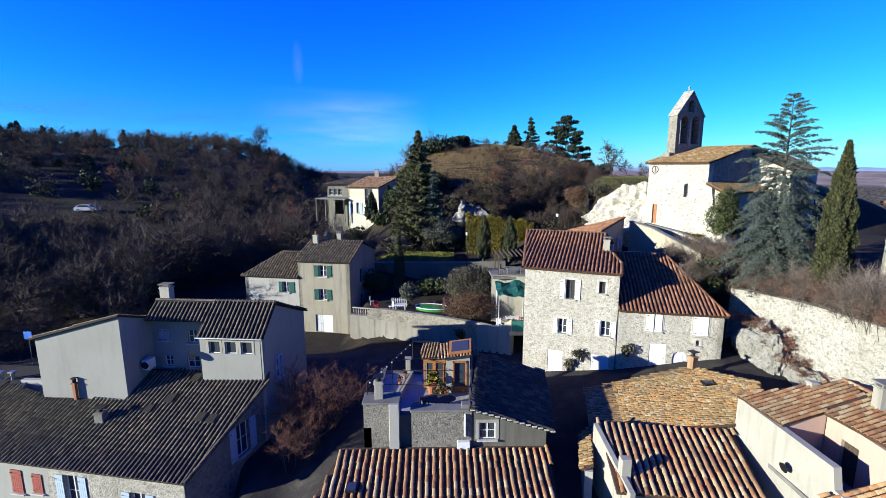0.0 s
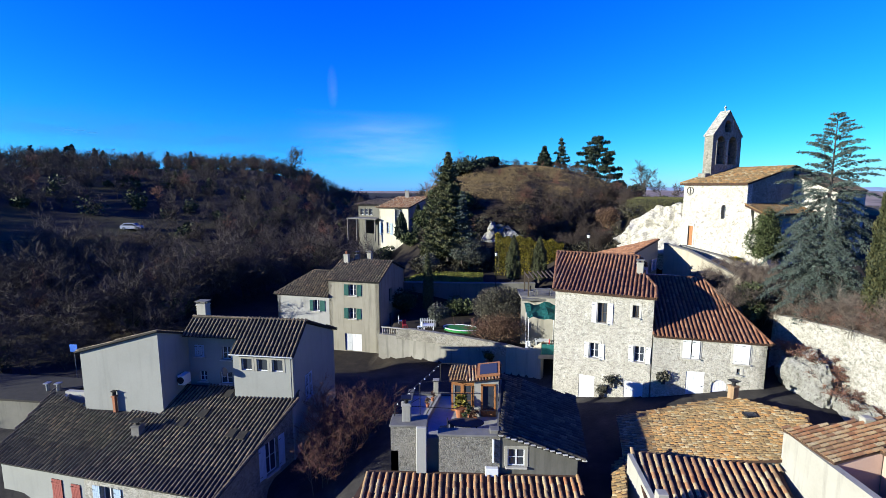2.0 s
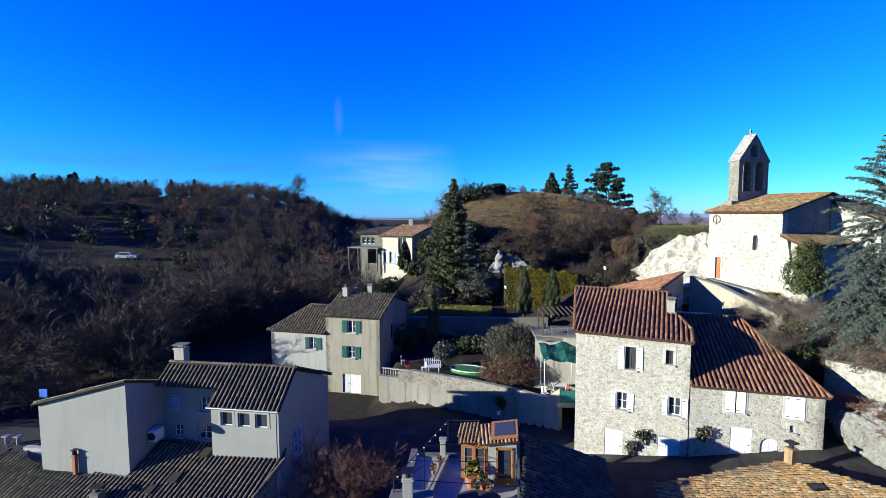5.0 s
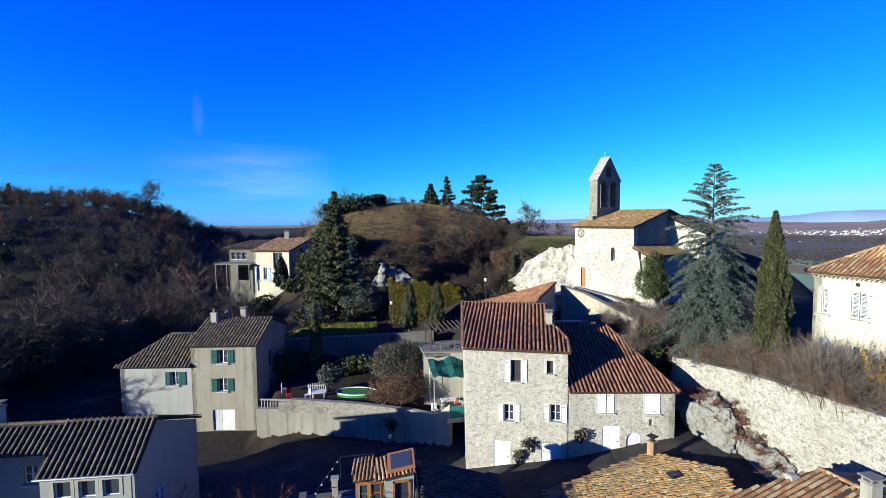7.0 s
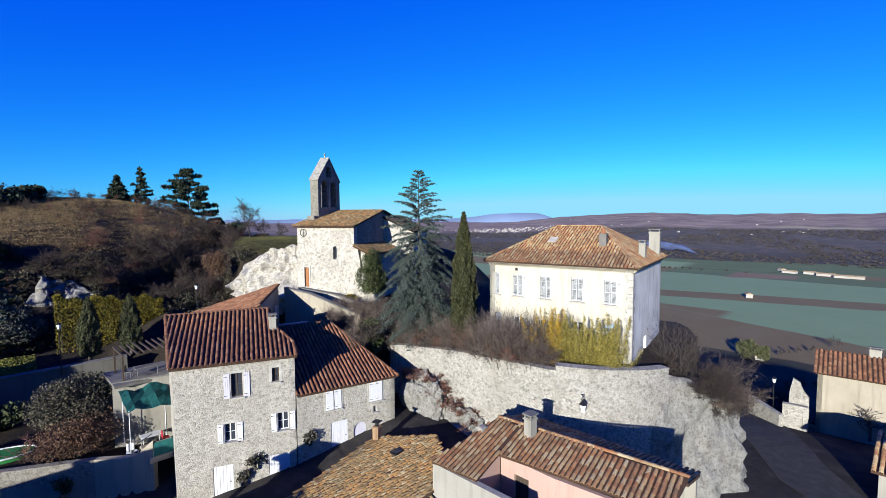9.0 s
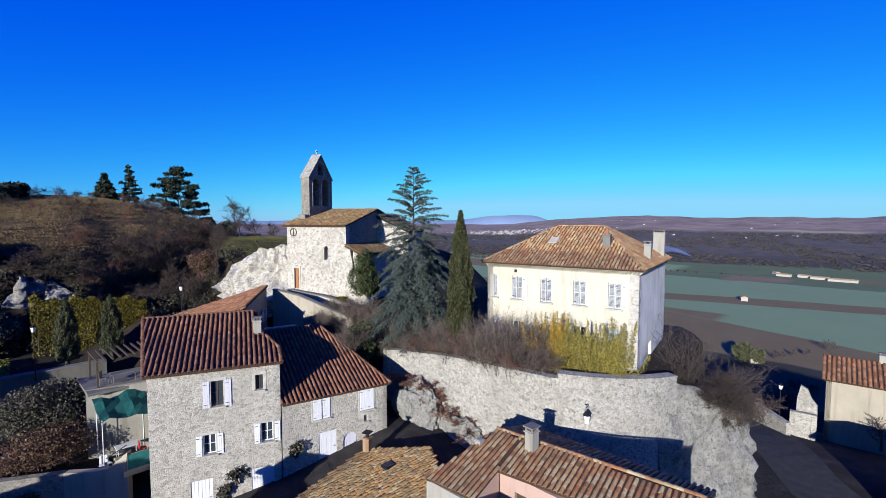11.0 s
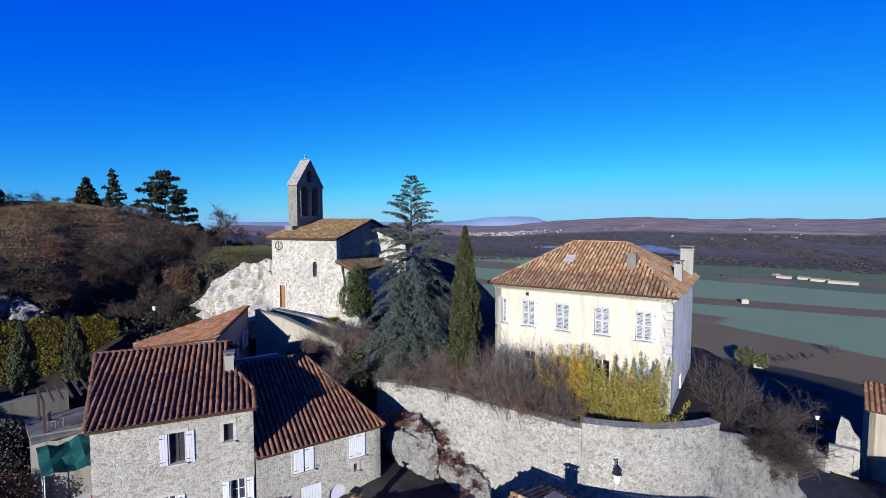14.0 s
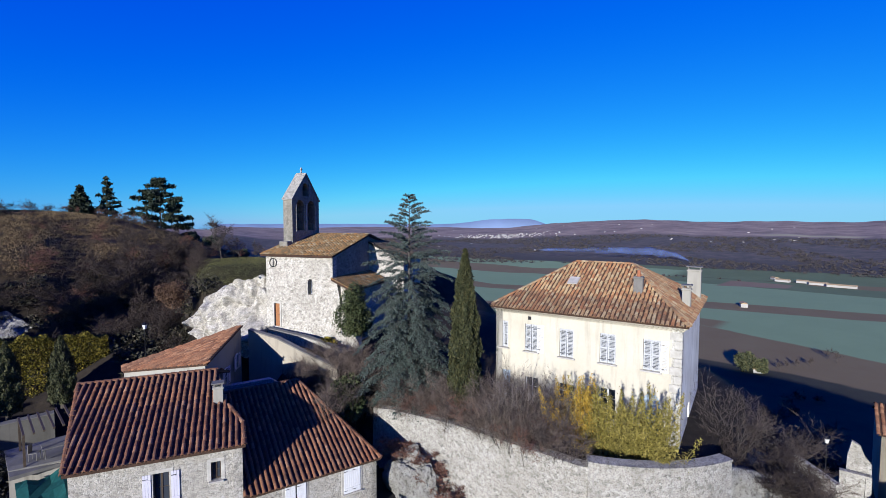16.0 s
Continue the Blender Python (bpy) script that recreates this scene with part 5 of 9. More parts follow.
    front1 = [rect(1.0, -0.2, 1.75, 1.5), rect(4.4, 1.0, 5.2, 2.6), rect(6.0, 1.2, 6.7, 2.5)]
    front2 = [rect(1.3, 0.4, 2.3, 2.7), rect(5.9, 0.6, 6.9, 2.1)]
    loop_walls(h, body, -0.5, tops, [M["lh_pl"], M["stone_wall"], M["stone_dark"], M["grey_pl"], M["grey_pl"]], {0: front1[1:], 1: front2, 2: [rect(4.2, 2.0, 5.3, 4.3)]})
    f0, f1, f2 = side_frame(body, 0), side_frame(body, 1), side_frame(body, 2)
    for q in front1[1:]:
        w = window(h, f0, q[0][0], q[0][1], q[2][0], q[2][1])
        shutter(w, f0, q[0][0] - 0.02, q[0][1], q[2][0] + 0.02, q[2][1], "shut_red", 0.04)
    for q in front2:
        w = window(h, f1, q[0][0], q[0][1], q[2][0], q[2][1])
        shutter(w, f1, q[0][0] - 0.6, q[0][1], q[0][0] - 0.04, q[2][1], "shut_blue", 0.05)
        shutter(w, f1, q[2][0] + 0.04, q[0][1], q[2][0] + 0.6, q[2][1], "shut_blue", 0.05)
    w = window(h, f2, 4.2, 2.0, 5.3, 4.3)
    shutter(w, f2, 3.55, 2.0, 4.15, 4.3, "shut_blue", 0.05)
    shutter(w, f2, 5.35, 2.0, 5.95, 4.3, "shut_blue", 0.05)
    chimney(h, (-21.3, 32.2, z_at(-21.3, 32.2) - 0.1), 0.4, 0.4, 1.1, -5, "concrete", "cowl")
    chimney(h, (-24.1, 31.8, z_at(-24.1, 31.8) - 0.1), 0.22, 0.22, 1.4, -5, "orange_tile", "cowl", "flue")
    chimney(h, (-21.1, 29.9, z_at(-21.1, 29.9) - 0.1), 0.6, 0.55, 0.75, -5, "concrete", "cowl")
    for x, y, s in ((-18.6, 30.2, 0.5), (-17.6, 30.9, 0.6), (-14.7, 29.2, 0.55), (-13.9, 29.0, 0.55), (-16.6, 32.6, 0.6)):
        bm = bmesh.new()
        up = Vector((0, 0, 0.13))
        q = [Vector((x, y, z_at(x, y))) + up, Vector((x + s, y - 0.1, z_at(x + s, y - 0.1))) + up, Vector((x + s + .1, y + s, z_at(x + s + .1, y + s))) + up, Vector((x + .1, y + s, z_at(x + .1, y + s))) + up]
        prism(bm, q, (0, 0, 0.06))
        part("roof_patch", bm, M["bed_old"], h)
    bm = bmesh.new()
    m = f.m()
    box(bm, (-4.2, 0.3, 8.0 - 0.9), (0.5, 0.8, 0.75), m, 0.03)
    ac = part("air_conditioner", bm, M["plastic"], h)
    bm = bmesh.new()
    tube(bm, m @ Vector((-4.2, -0.13, 7.1)), m @ Vector((-4.2, -0.08, 7.1)), 0.26, 0.26, 16)
    part("fan_grille", bm, M["metal"], ac)
    bm = bmesh.new()
    tube(bm, m @ Vector((-0.15, -0.1, 7.9)), m @ Vector((-0.45, -0.35, 8.1)), 0.03, 0.03, 6)
    bmesh.ops.create_cone(bm, cap_ends=True, segments=16, radius1=0.34, radius2=0.28, depth=0.06, matrix=Matrix.Translation(m @ Vector((-0.45, -0.35, 8.1))) @ Matrix.Rotation(radians(70), 4, "Y"))
    part("satellite_dish", bm, M["concrete"], h)
    bm = bmesh.new()
    tube(bm, f.p(-0.1, -0.32, 9.36), f.p(4.7, -0.32, 9.36), 0.07, None, 8)
    tube(bm, f.p(4.45, -0.1, 9.3), f.p(4.45, -0.1, 6.2), 0.045, None, 8)
    part("gutter", bm, M["zinc"], h)
    return h


def terrace_house():
    f = Frame((-2.94, 24.4), (1, 0.0))
    h = thing("terrace_house", (2, 27, 3), "old grey stone house with roof terrace and dark mossy tile roof", "house")
    sd, dp = M["stone_dark"], M["dark_pl"]
    wall(h, Frame((-2.94, 24.4), (1, 0)), [(0, 1), (1.9, 1), (1.9, 8.55), (0, 8.55)], sd, (), 1.1)
    wall(h, Frame((-1.05, 24.75), (1, 0)), [(0, 1), (0.7, 1), (0.7, 7.75), (0, 7.75)], dp, (), 0.4)
    wall(h, Frame((-0.37, 24.4), (1, 0)), [(0, 1), (3.25, 1), (3.25, 8.12), (0, 8.12)], sd, (), 0.55)
    wf = Frame((2.88, 24.45), (1, 0))
    wall(h, wf, [(0, 1), (4.1, 1), (4.1, 7.0), (0.0, 8.3)], dp, [rect(0.42, 6.45, 1.32, 7.42)], 0.4)
    w = window(h, wf, 0.42, 6.45, 1.32, 7.42, "shut_white", 2, 0.1, "white", True, 1, True)
    wall(h, Frame((6.98, 24.45), (1.1, 6.6)), [(0, 1), (6.7, 1), (6.7, 7.0), (0, 7.0)], dp, (), 0.4)
    wall(h, Frame((-2.94, 32.5), (0, -1)), [(0, 1), (8.1, 1), (8.1, 7.2), (0, 7.0)], dp, (), 0.4)
    wall(h, Frame((8.1, 32.3), (-1, 0)), [(0, 1), (11, 1), (11, 6.9), (0, 6.9)], dp, (), 0.4)
    wall(h, Frame((3.05, 24.6), (0.75, 7.0)), [(0, 6.7), (7.0, 6.7), (7.0, 8.3), (0, 8.4)], dp, (), 0.35)
    a = [Vector(q) for q in ((7.35, 24.15, 7.06), (8.45, 31.6, 7.06), (3.6, 31.9, 8.42), (2.75, 24.15, 8.42))]
    roof_plane(h, a[0], a[1], a, "moss", "bed_old", 0.3, 0.34, 0.22, 0.14, singles=300, label="dark mossy tile roof", jitter=0.03, twist=3)
    bm = bmesh.new()
    for i in range(14):
        t = i / 13
        box(bm, (2.9 + 4.35 * t, 24.1, 8.36 - 1.3 * t), (0.26, 0.1, 0.06), None, 0.01)
    part("verge", bm, M["cut"], h)
    bm = bmesh.new()
    box(bm, (0.2, 28.6, 6.72), (6.2, 7.4, 0.16), None)
    part("terrace_floor", bm, M["grey_pl"], h)
    # coping and white pillar
    bm = bmesh.new()
    box(bm, (1.25, 24.68, 8.17), (3.35, 0.75, 0.12), None, 0.02)
    box(bm, (-2.0, 24.95, 8.62), (2.0, 1.25, 0.12), None, 0.02)
    part("coping", bm, M["concrete"], h)
    bm = bmesh.new()
    box(bm, (-1.28, 24.33, 7.35), (0.55, 0.3, 2.6), None, 0.03)
    part("downpipe_box", bm, M["grey_pl"], h)
    chimney(h, (-2.15, 24.95, 8.66), 0.45, 0.42, 1.0, 4, "white", "cowl")
    bm = bmesh.new()
    box(bm, (2.6, 24.75, 8.3), (0.5, 0.5, 0.25), None, 0.02)
    part("plinth", bm, M["concrete"], h)
    bm = bmesh.new()
    box(bm, (2.45, 24.3, 6.05), (0.7, 0.3, 0.75), None, 0.03)
    cond = part("condenser_box", bm, M["plastic"], h)
    bm = bmesh.new()
    box(bm, (2.52, 24.33, 7.35), (0.1, 0.12, 1.3), None, 0.01)
    part("cable_duct", bm, M["plastic"], h)
    # low white kerb and post along the terrace's open edge
    wall(h, Frame((-0.75, 31.6), (-0.9, -4.6)), [(0, 6.75), (4.7, 6.75), (4.7, 7.15), (0, 7.15)], M["white"], (), 0.16)
    wall(h, Frame((-1.05, 31.6), (-0.9, -4.6)), [(0, 6.75), (4.7, 6.75), (4.7, 7.02), (0, 7.02)], M["white"], (), 0.16)
    bm = bmesh.new()
    box(bm, (-0.95, 31.7, 7.4), (0.34, 0.34, 1.25), None, 0.02)
    box(bm, (-0.95, 31.7, 8.05), (0.44, 0.44, 0.08), None, 0.01)
    part("post", bm, M["white"], h)
    # glazed garden room
    rf = Frame((1.62, 29.1), (1, 0.0))
    wall(h, rf, [(0, 6.8), (1.5, 6.8), (1.5, 9.35), (0, 9.15)], M["white"], [rect(0.45, 6.86, 1.3, 8.9)], 0.2, "room_wall")
    window(h, rf, 0.45, 6.86, 1.3, 8.9, "wood", 1, 0.08, None, False, 0)
    bm = bmesh.new()
    for x0, x1, z0, z1 in ((0.40, 0.52, 6.82, 8.95), (1.23, 1.35, 6.82, 8.95), (0.40, 1.35, 8.83, 8.97), (0.52, 1.23, 6.82, 7.25)):
        box(bm, ((x0 + x1) / 2, 0.0, (z0 + z1) / 2), (x1 - x0, 0.1, z1 - z0), rf.m(), 0.01)
    part("door_frame", bm, M["wood"], h, "orange timber door frame")
    lf = Frame((0.15, 29.75), (1.45, -0.1))
    wall(h, lf, [(0, 6.8), (1.45, 6.8), (1.45, 9.0), (0, 8.8)], M["wood"], [rect(0.12, 7.0, 0.65, 8.6), rect(0.8, 7.0, 1.33, 8.6)], 0.12, "room_wall", "orange timber glazed front")
    for x in (0.12, 0.8):
        window(h, lf, x, 7.0, x + 0.53, 8.6, "wood", 1, 0.06, None, False, 2)
    wall(h, Frame((3.1, 29.1), (0.05, 1.3)), [(0, 6.8), (1.3, 6.8), (1.3, 9.6), (0, 9.3)], M["white"], (), 0.16, "room_wall")
    wall(h, Frame((0.2, 30.6), (0, -0.85)), [(0, 6.8), (0.85, 6.8), (0.85, 8.8), (0, 9.1)], M["white"], (), 0.16, "room_wall")
    wall(h, Frame((3.15, 30.6), (-1, 0)), [(0, 6.8), (2.95, 6.8), (2.95, 9.0), (0, 9.5)], M["white"], (), 0.16, "room_wall")
    r1 = [Vector(q) for q in ((1.12, 28.85, 9.2), (3.25, 28.85, 9.46), (3.35, 30.45, 9.85), (1.22, 30.45, 9.59))]
    roof_plane(h, r1[0], r1[1], r1, "clay", "bed", 0.2, 0.26, 0.15, 0.09, singles=60, label="new orange tile roof with skylight")
    up = Vector((0, 0, 0.10))
    q = [r1[0].lerp(r1[1], u).lerp(r1[3].lerp(r1[2], u), v) for u, v in ((0.3, 0.08), (0.97, 0.08), (0.97, 0.92), (0.3, 0.92))]
    bm = bmesh.new()
    prism(bm, [c + up for c in q], (0, 0, 0.08))
    sk = part("skylight", bm, M["wood"], h)
    bm = bmesh.new()
    c0 = sum(q, Vector()) / 4
    prism(bm, [c0 + (c - c0) * 0.76 + up * 1.85 for c in q], (0, 0, 0.02))
    part("pane", bm, M["glass"], sk)
    r2 = [Vector(q) for q in ((0.0, 29.45, 8.95), (1.2, 29.2, 9.15), (1.25, 30.7, 9.55), (0.1, 30.9, 9.35))]
    n = (r2[1] - r2[0]).cross(r2[3] - r2[0])
    r2[2].z = r2[0].z - (n.x * (r2[2].x - r2[0].x) + n.y * (r2[2].y - r2[0].y)) / n.z
    roof_plane(h, r2[0], r2[1], r2, "gold", "bed", 0.2, 0.26, 0.16, 0.08, singles=60)
    bm = bmesh.new()
    for p in ((-2.85, 25.3, 8.6), (-0.63, 31.5, 8.1), (-1.75, 28.4, 6.8)):
        tube(bm, p, (p[0], p[1], 9.32), 0.03, None, 6)
    for a_, b_ in (((-2.85, 25.3, 9.32), (-0.63, 31.5, 9.32)), ((-0.63, 31.5, 9.32), (1.2, 31.0, 9.55)), ((-1.75, 28.4, 9.32), (1.2, 28.9, 9.3)), ((-2.85, 25.3, 9.32), (2.95, 25.5, 9.0)), ((-2.3, 26.9, 9.32), (2.0, 27.4, 9.1)), ((2.95, 25.5, 9.0), (3.2, 28.9, 9.5)), ((-2.85, 25.3, 8.9), (-1.75, 28.4, 8.3))):
        tube(bm, a_, b_, 0.022, None, 6)
    pf = part("pergola_frame", bm, M["metal"], h)
    for k in range(9):
        bm = bmesh.new()
        t = (k + 0.5) / 9
        bmesh.ops.create_icosphere(bm, subdivisions=1, radius=0.05, matrix=Matrix.Translation((-2.85 + 2.2 * t, 25.3 + 6.2 * t, 9.22)))
        part("bulb", bm, M["lamp_glass"], pf)
    return h


def tile_cottage():
    h = thing("tile_cottage", (1, 22, 2), "cottage with a broad clay canal-tile roof", "house")
    k = (6.25 - 5.05) / 4.2
    P = [Vector(q) for q in ((-5.35, 19.9, 4.95), (6.75, 19.9, 4.95), (7.05, 24.38, 6.05), (-4.15, 24.38, 6.05))]
    roof_plane(h, P[0], P[1], P, "clay", "bed", 0.36, 0.40, 0.225, 0.16, singles=300, jitter=0.02, label="sun-bleached orange canal tiles")
    body = [(-5.1, 20.2), (6.6, 20.2), (6.9, 24.3), (-4.0, 24.3)]
    loop_walls(h, body, 0.5, [4.8, 4.8, 5.8, 5.8], M["grey_pl"])
    bm = bmesh.new()
    c = Vector((-3.2, 21.8, 5.6))
    box(bm, c, (0.55, 0.7, 0.1), Matrix.Identity(4), 0.01)
    sk = part("skylight", bm, M["metal"], h)
    bm = bmesh.new()
    box(bm, c + Vector((0, 0, 0.055)), (0.42, 0.56, 0.02))
    part("pane", bm, M["glass"], sk)
    return h


def brown_roof_house():
    h = thing("brown_roof_house", (15, 28, 4), "house with a low golden-brown lichened flat-tile roof", "house")
    plan = [(10.0, 25.5), (13.8, 24.85), (17.3, 24.2), (18.9, 24.5), (21.2, 28.0), (18.85, 31.7), (11.2, 31.1), (10.25, 27.05)]
    rz = lambda x, y: 6.0 + 0.179 * ((x - 11.2) * 0.973 - (y - 31.1) * 0.23)
    lo = [Vector((x, y, rz(x, y))) for x, y in plan]
    flat = dict(pitch=0.21, course=0.24, width=0.185, thick=0.16, lift=-0.01, jitter=0.04, arch_h=0.3, twist=12)
    roof_plane(h, lo[6], lo[7], lo, "gold", "bed", singles=300, label="lichened golden-brown tile roof", **flat)
    tail = [Vector(q) for q in ((8.5, 23.1, 5.55), (9.1, 23.0, 5.85), (10.15, 26.4, 6.1), (9.3, 26.0, 5.68))]
    m_ = (tail[1] - tail[0]).cross(tail[3] - tail[0])
    tail[2].z = tail[0].z - (m_.x * (tail[2].x - tail[0].x) + m_.y * (tail[2].y - tail[0].y)) / m_.z
    roof_plane(h, tail[3], tail[0], tail, "gold", "bed", singles=0, **flat)
    body = [(10.3, 26.2), (17.2, 24.7), (18.8, 24.8), (20.9, 28.0), (18.7, 31.4), (11.4, 30.8)]
    loop_walls(h, body, 1.5, [5.6, 6.9, 7.1, 7.6, 7.1, 5.85], M["grey_pl"])
    wall(h, Frame((9.5, 26.0), (-0.75, -2.9)), [(0, 1.5), (3.0, 1.5), (3.0, 5.4), (0, 5.5)], M["grey_pl"], (), 0.4)
    chimney(h, (18.75, 31.35, 7.1), 0.45, 0.45, 1.1, 20, "brick_pl", "cowl")
    bm = bmesh.new()
    box(bm, (18.4, 28.8, 7.42), (0.75, 0.6, 0.14), Matrix.Identity(4), 0.02)
    sk = part("skylight", bm, M["metal"], h)
    bm = bmesh.new()
    box(bm, (18.4, 28.8, 7.5), (0.58, 0.44, 0.03))
    part("pane", bm, M["glass"], sk)
    
    return h


def canal_tile_house():
    h = thing("canal_tile_house", (13, 22.5, 3), "low white house with big pale orange canal tiles", "house")
    P = [Vector(q) for q in ((9.55, 20.9, 5.85), (16.2, 19.95, 5.85), (17.05, 24.1, 7.0), (10.1, 25.35, 7.0))]
    n = (P[1] - P[0]).cross(P[3] - P[0])
    P[2].z = P[0].z - (n.x * (P[2].x - P[0].x) + n.y * (P[2].y - P[0].y)) / n.z
    roof_plane(h, P[0], P[1], P, "clay", "bed", 0.37, 0.40, 0.235, 0.16, singles=300, jitter=0.02, label="pale orange canal tiles")
    body = [(9.9, 21.3), (16.0, 20.4), (17.0, 24.1), (10.2, 25.2)]
    loop_walls(h, body, 0.5, [5.7, 5.7, 6.7, 6.7], M["white"], {0: [rect(1.2, 3.0, 3.6, 5.2)]})
    wall(h, Frame((9.72, 24.9), (0.3, -4.4)), [(0, 1), (4.4, 1), (4.4, 6.05), (0, 7.05)], M["white"], (), 0.25, label="white parapet wall at the verge")
    bm = bmesh.new()
    box(bm, (10.2, 21.7, 6.55), (0.5, 0.45, 1.1), None, 0.03)
    ch = part("chimney", bm, M["white"], h)
    return h


def pink_house():
    h = thing("pink_house", (20, 19, 4), "white-rendered house with pink patio cut into a clay tile roof", "house")
    k = 1.2 / 4.75
    z = lambda x: 9.0 + (x - 17.4) * k
    strip = [Vector((x, y, z(x))) for x, y in ((17.2, 24.35), (17.45, 21.35), (19.55, 21.55), (22.05, 21.9), (22.05, 23.5))]
    roof_plane(h, strip[0], strip[1], strip, "clay", "bed", 0.27, 0.38, 0.20, 0.16, singles=150)
    main = [Vector((x, y, z(x))) for x, y in ((19.5, 21.55), (20.3, 13.0), (22.7, 13.0), (22.05, 21.9))]
    roof_plane(h, main[0], main[1], main, "clay", "bed", 0.27, 0.38, 0.20, 0.16, singles=300, label="orange clay tile roof")
    back = [Vector((x, y, z(22.1) - (x - 22.1) * 0.25)) for x, y in ((22.05, 23.5), (22.7, 13.0), (25.2, 13.2), (24.6, 23.2))]
    roof_plane(h, back[3], back[2], back, "clay", "bed", 0.27, 0.38, 0.20, 0.16)
    low = [Vector((x, y, 7.6 + (x - 16.8) * k)) for x, y in ((16.85, 18.2), (17.1, 13.5), (20.3, 13.5), (20.0, 18.2))]
    roof_plane(h, low[0], low[1], low, "clay", "bed", 0.27, 0.38, 0.20, 0.16)
    ridge_tiles(h, Vector((22.05, 23.5, z(22.05) + 0.04)), Vector((22.7, 13.0, z(22.7) + 0.04)), "clay")
    wall(h, Frame((17.25, 24.3), (0.3, -10.8)), [(0, 2), (10.8, 2), (10.8, 7.5), (6.1, 7.9), (5.9, 8.8), (0, 8.85)], M["white"], (), 0.35, label="bright white rendered side wall")
    wall(h, Frame((24.6, 23.2), (-7.3, 1.0)), [(0, 2), (7.37, 2), (7.37, 8.85), (2.6, 10.0), (0, 9.4)], M["white"], (), 0.3)
    wall(h, Frame((25.1, 13.3), (-0.5, 9.9)), [(0, 2), (9.9, 2), (9.9, 9.3), (0, 9.3)], M["white"], (), 0.3)
    # patio: floor, pink walls, doorway
    bm = bmesh.new()
    box(bm, (18.6, 19.9, 6.6), (2.6, 3.6, 0.2))
    part("patio_floor", bm, M["concrete"], h)
    wall(h, Frame((19.7, 21.5), (0.0, -1)), [(0, 6.4), (3.4, 6.4), (3.4, 9.4), (0, 9.45)], M["pink_pl"], [rect(0.9, 6.6, 1.8, 8.7)], 0.25, "patio_wall", "pale pink patio wall")
    wall(h, Frame((19.72, 18.1), (0.3, -4.6)), [(0, 6.4), (4.6, 6.4), (4.6, 9.5), (0, 9.4)], M["pink_pl"], (), 0.25, "patio_wall")
    wall(h, Frame((17.5, 21.5), (1, 0.02)), [(0, 6.4), (2.2, 6.4), (2.2, 9.35), (0, 8.85)], M["pink_pl"], [rect(0.5, 7.3, 1.0, 8.2)], 0.25, "patio_wall")
    wall(h, Frame((20.0, 18.2), (-1, 0)), [(0, 6.4), (2.6, 6.4), (2.6, 7.6), (0, 8.3)], M["pink_pl"], (), 0.25, "patio_wall")
    door(h, Frame((19.7, 21.5), (0, -1)), 0.9, 6.6, 1.8, 8.7, "dark_wood", 0.18, 4)
    window(h, Frame((17.5, 21.5), (1, 0.02)), 0.5, 7.3, 1.0, 8.2, "dark_wood", 1)
    chimney(h, (21.6, 20.9, z(21.6) - 0.1), 0.55, 0.5, 1.15, -4, "white", "slab")
    chimney(h, (20.6, 23.6, z(20.6) - 0.2), 0.4, 0.35, 0.45, 0, "white", "none")
    bm = bmesh.new()
    bmesh.ops.create_cone(bm, cap_ends=True, segments=20, radius1=0.24, radius2=0.2, depth=0.07, matrix=Matrix.Translation((17.0, 20.4, 7.4)) @ Matrix.Rotation(radians(75), 4, "Y"))
    tube(bm, (17.35, 20.4, 7.3), (17.02, 20.4, 7.4), 0.025, None, 6)
    part("satellite_dish", bm, M["metal"], h)
    return h


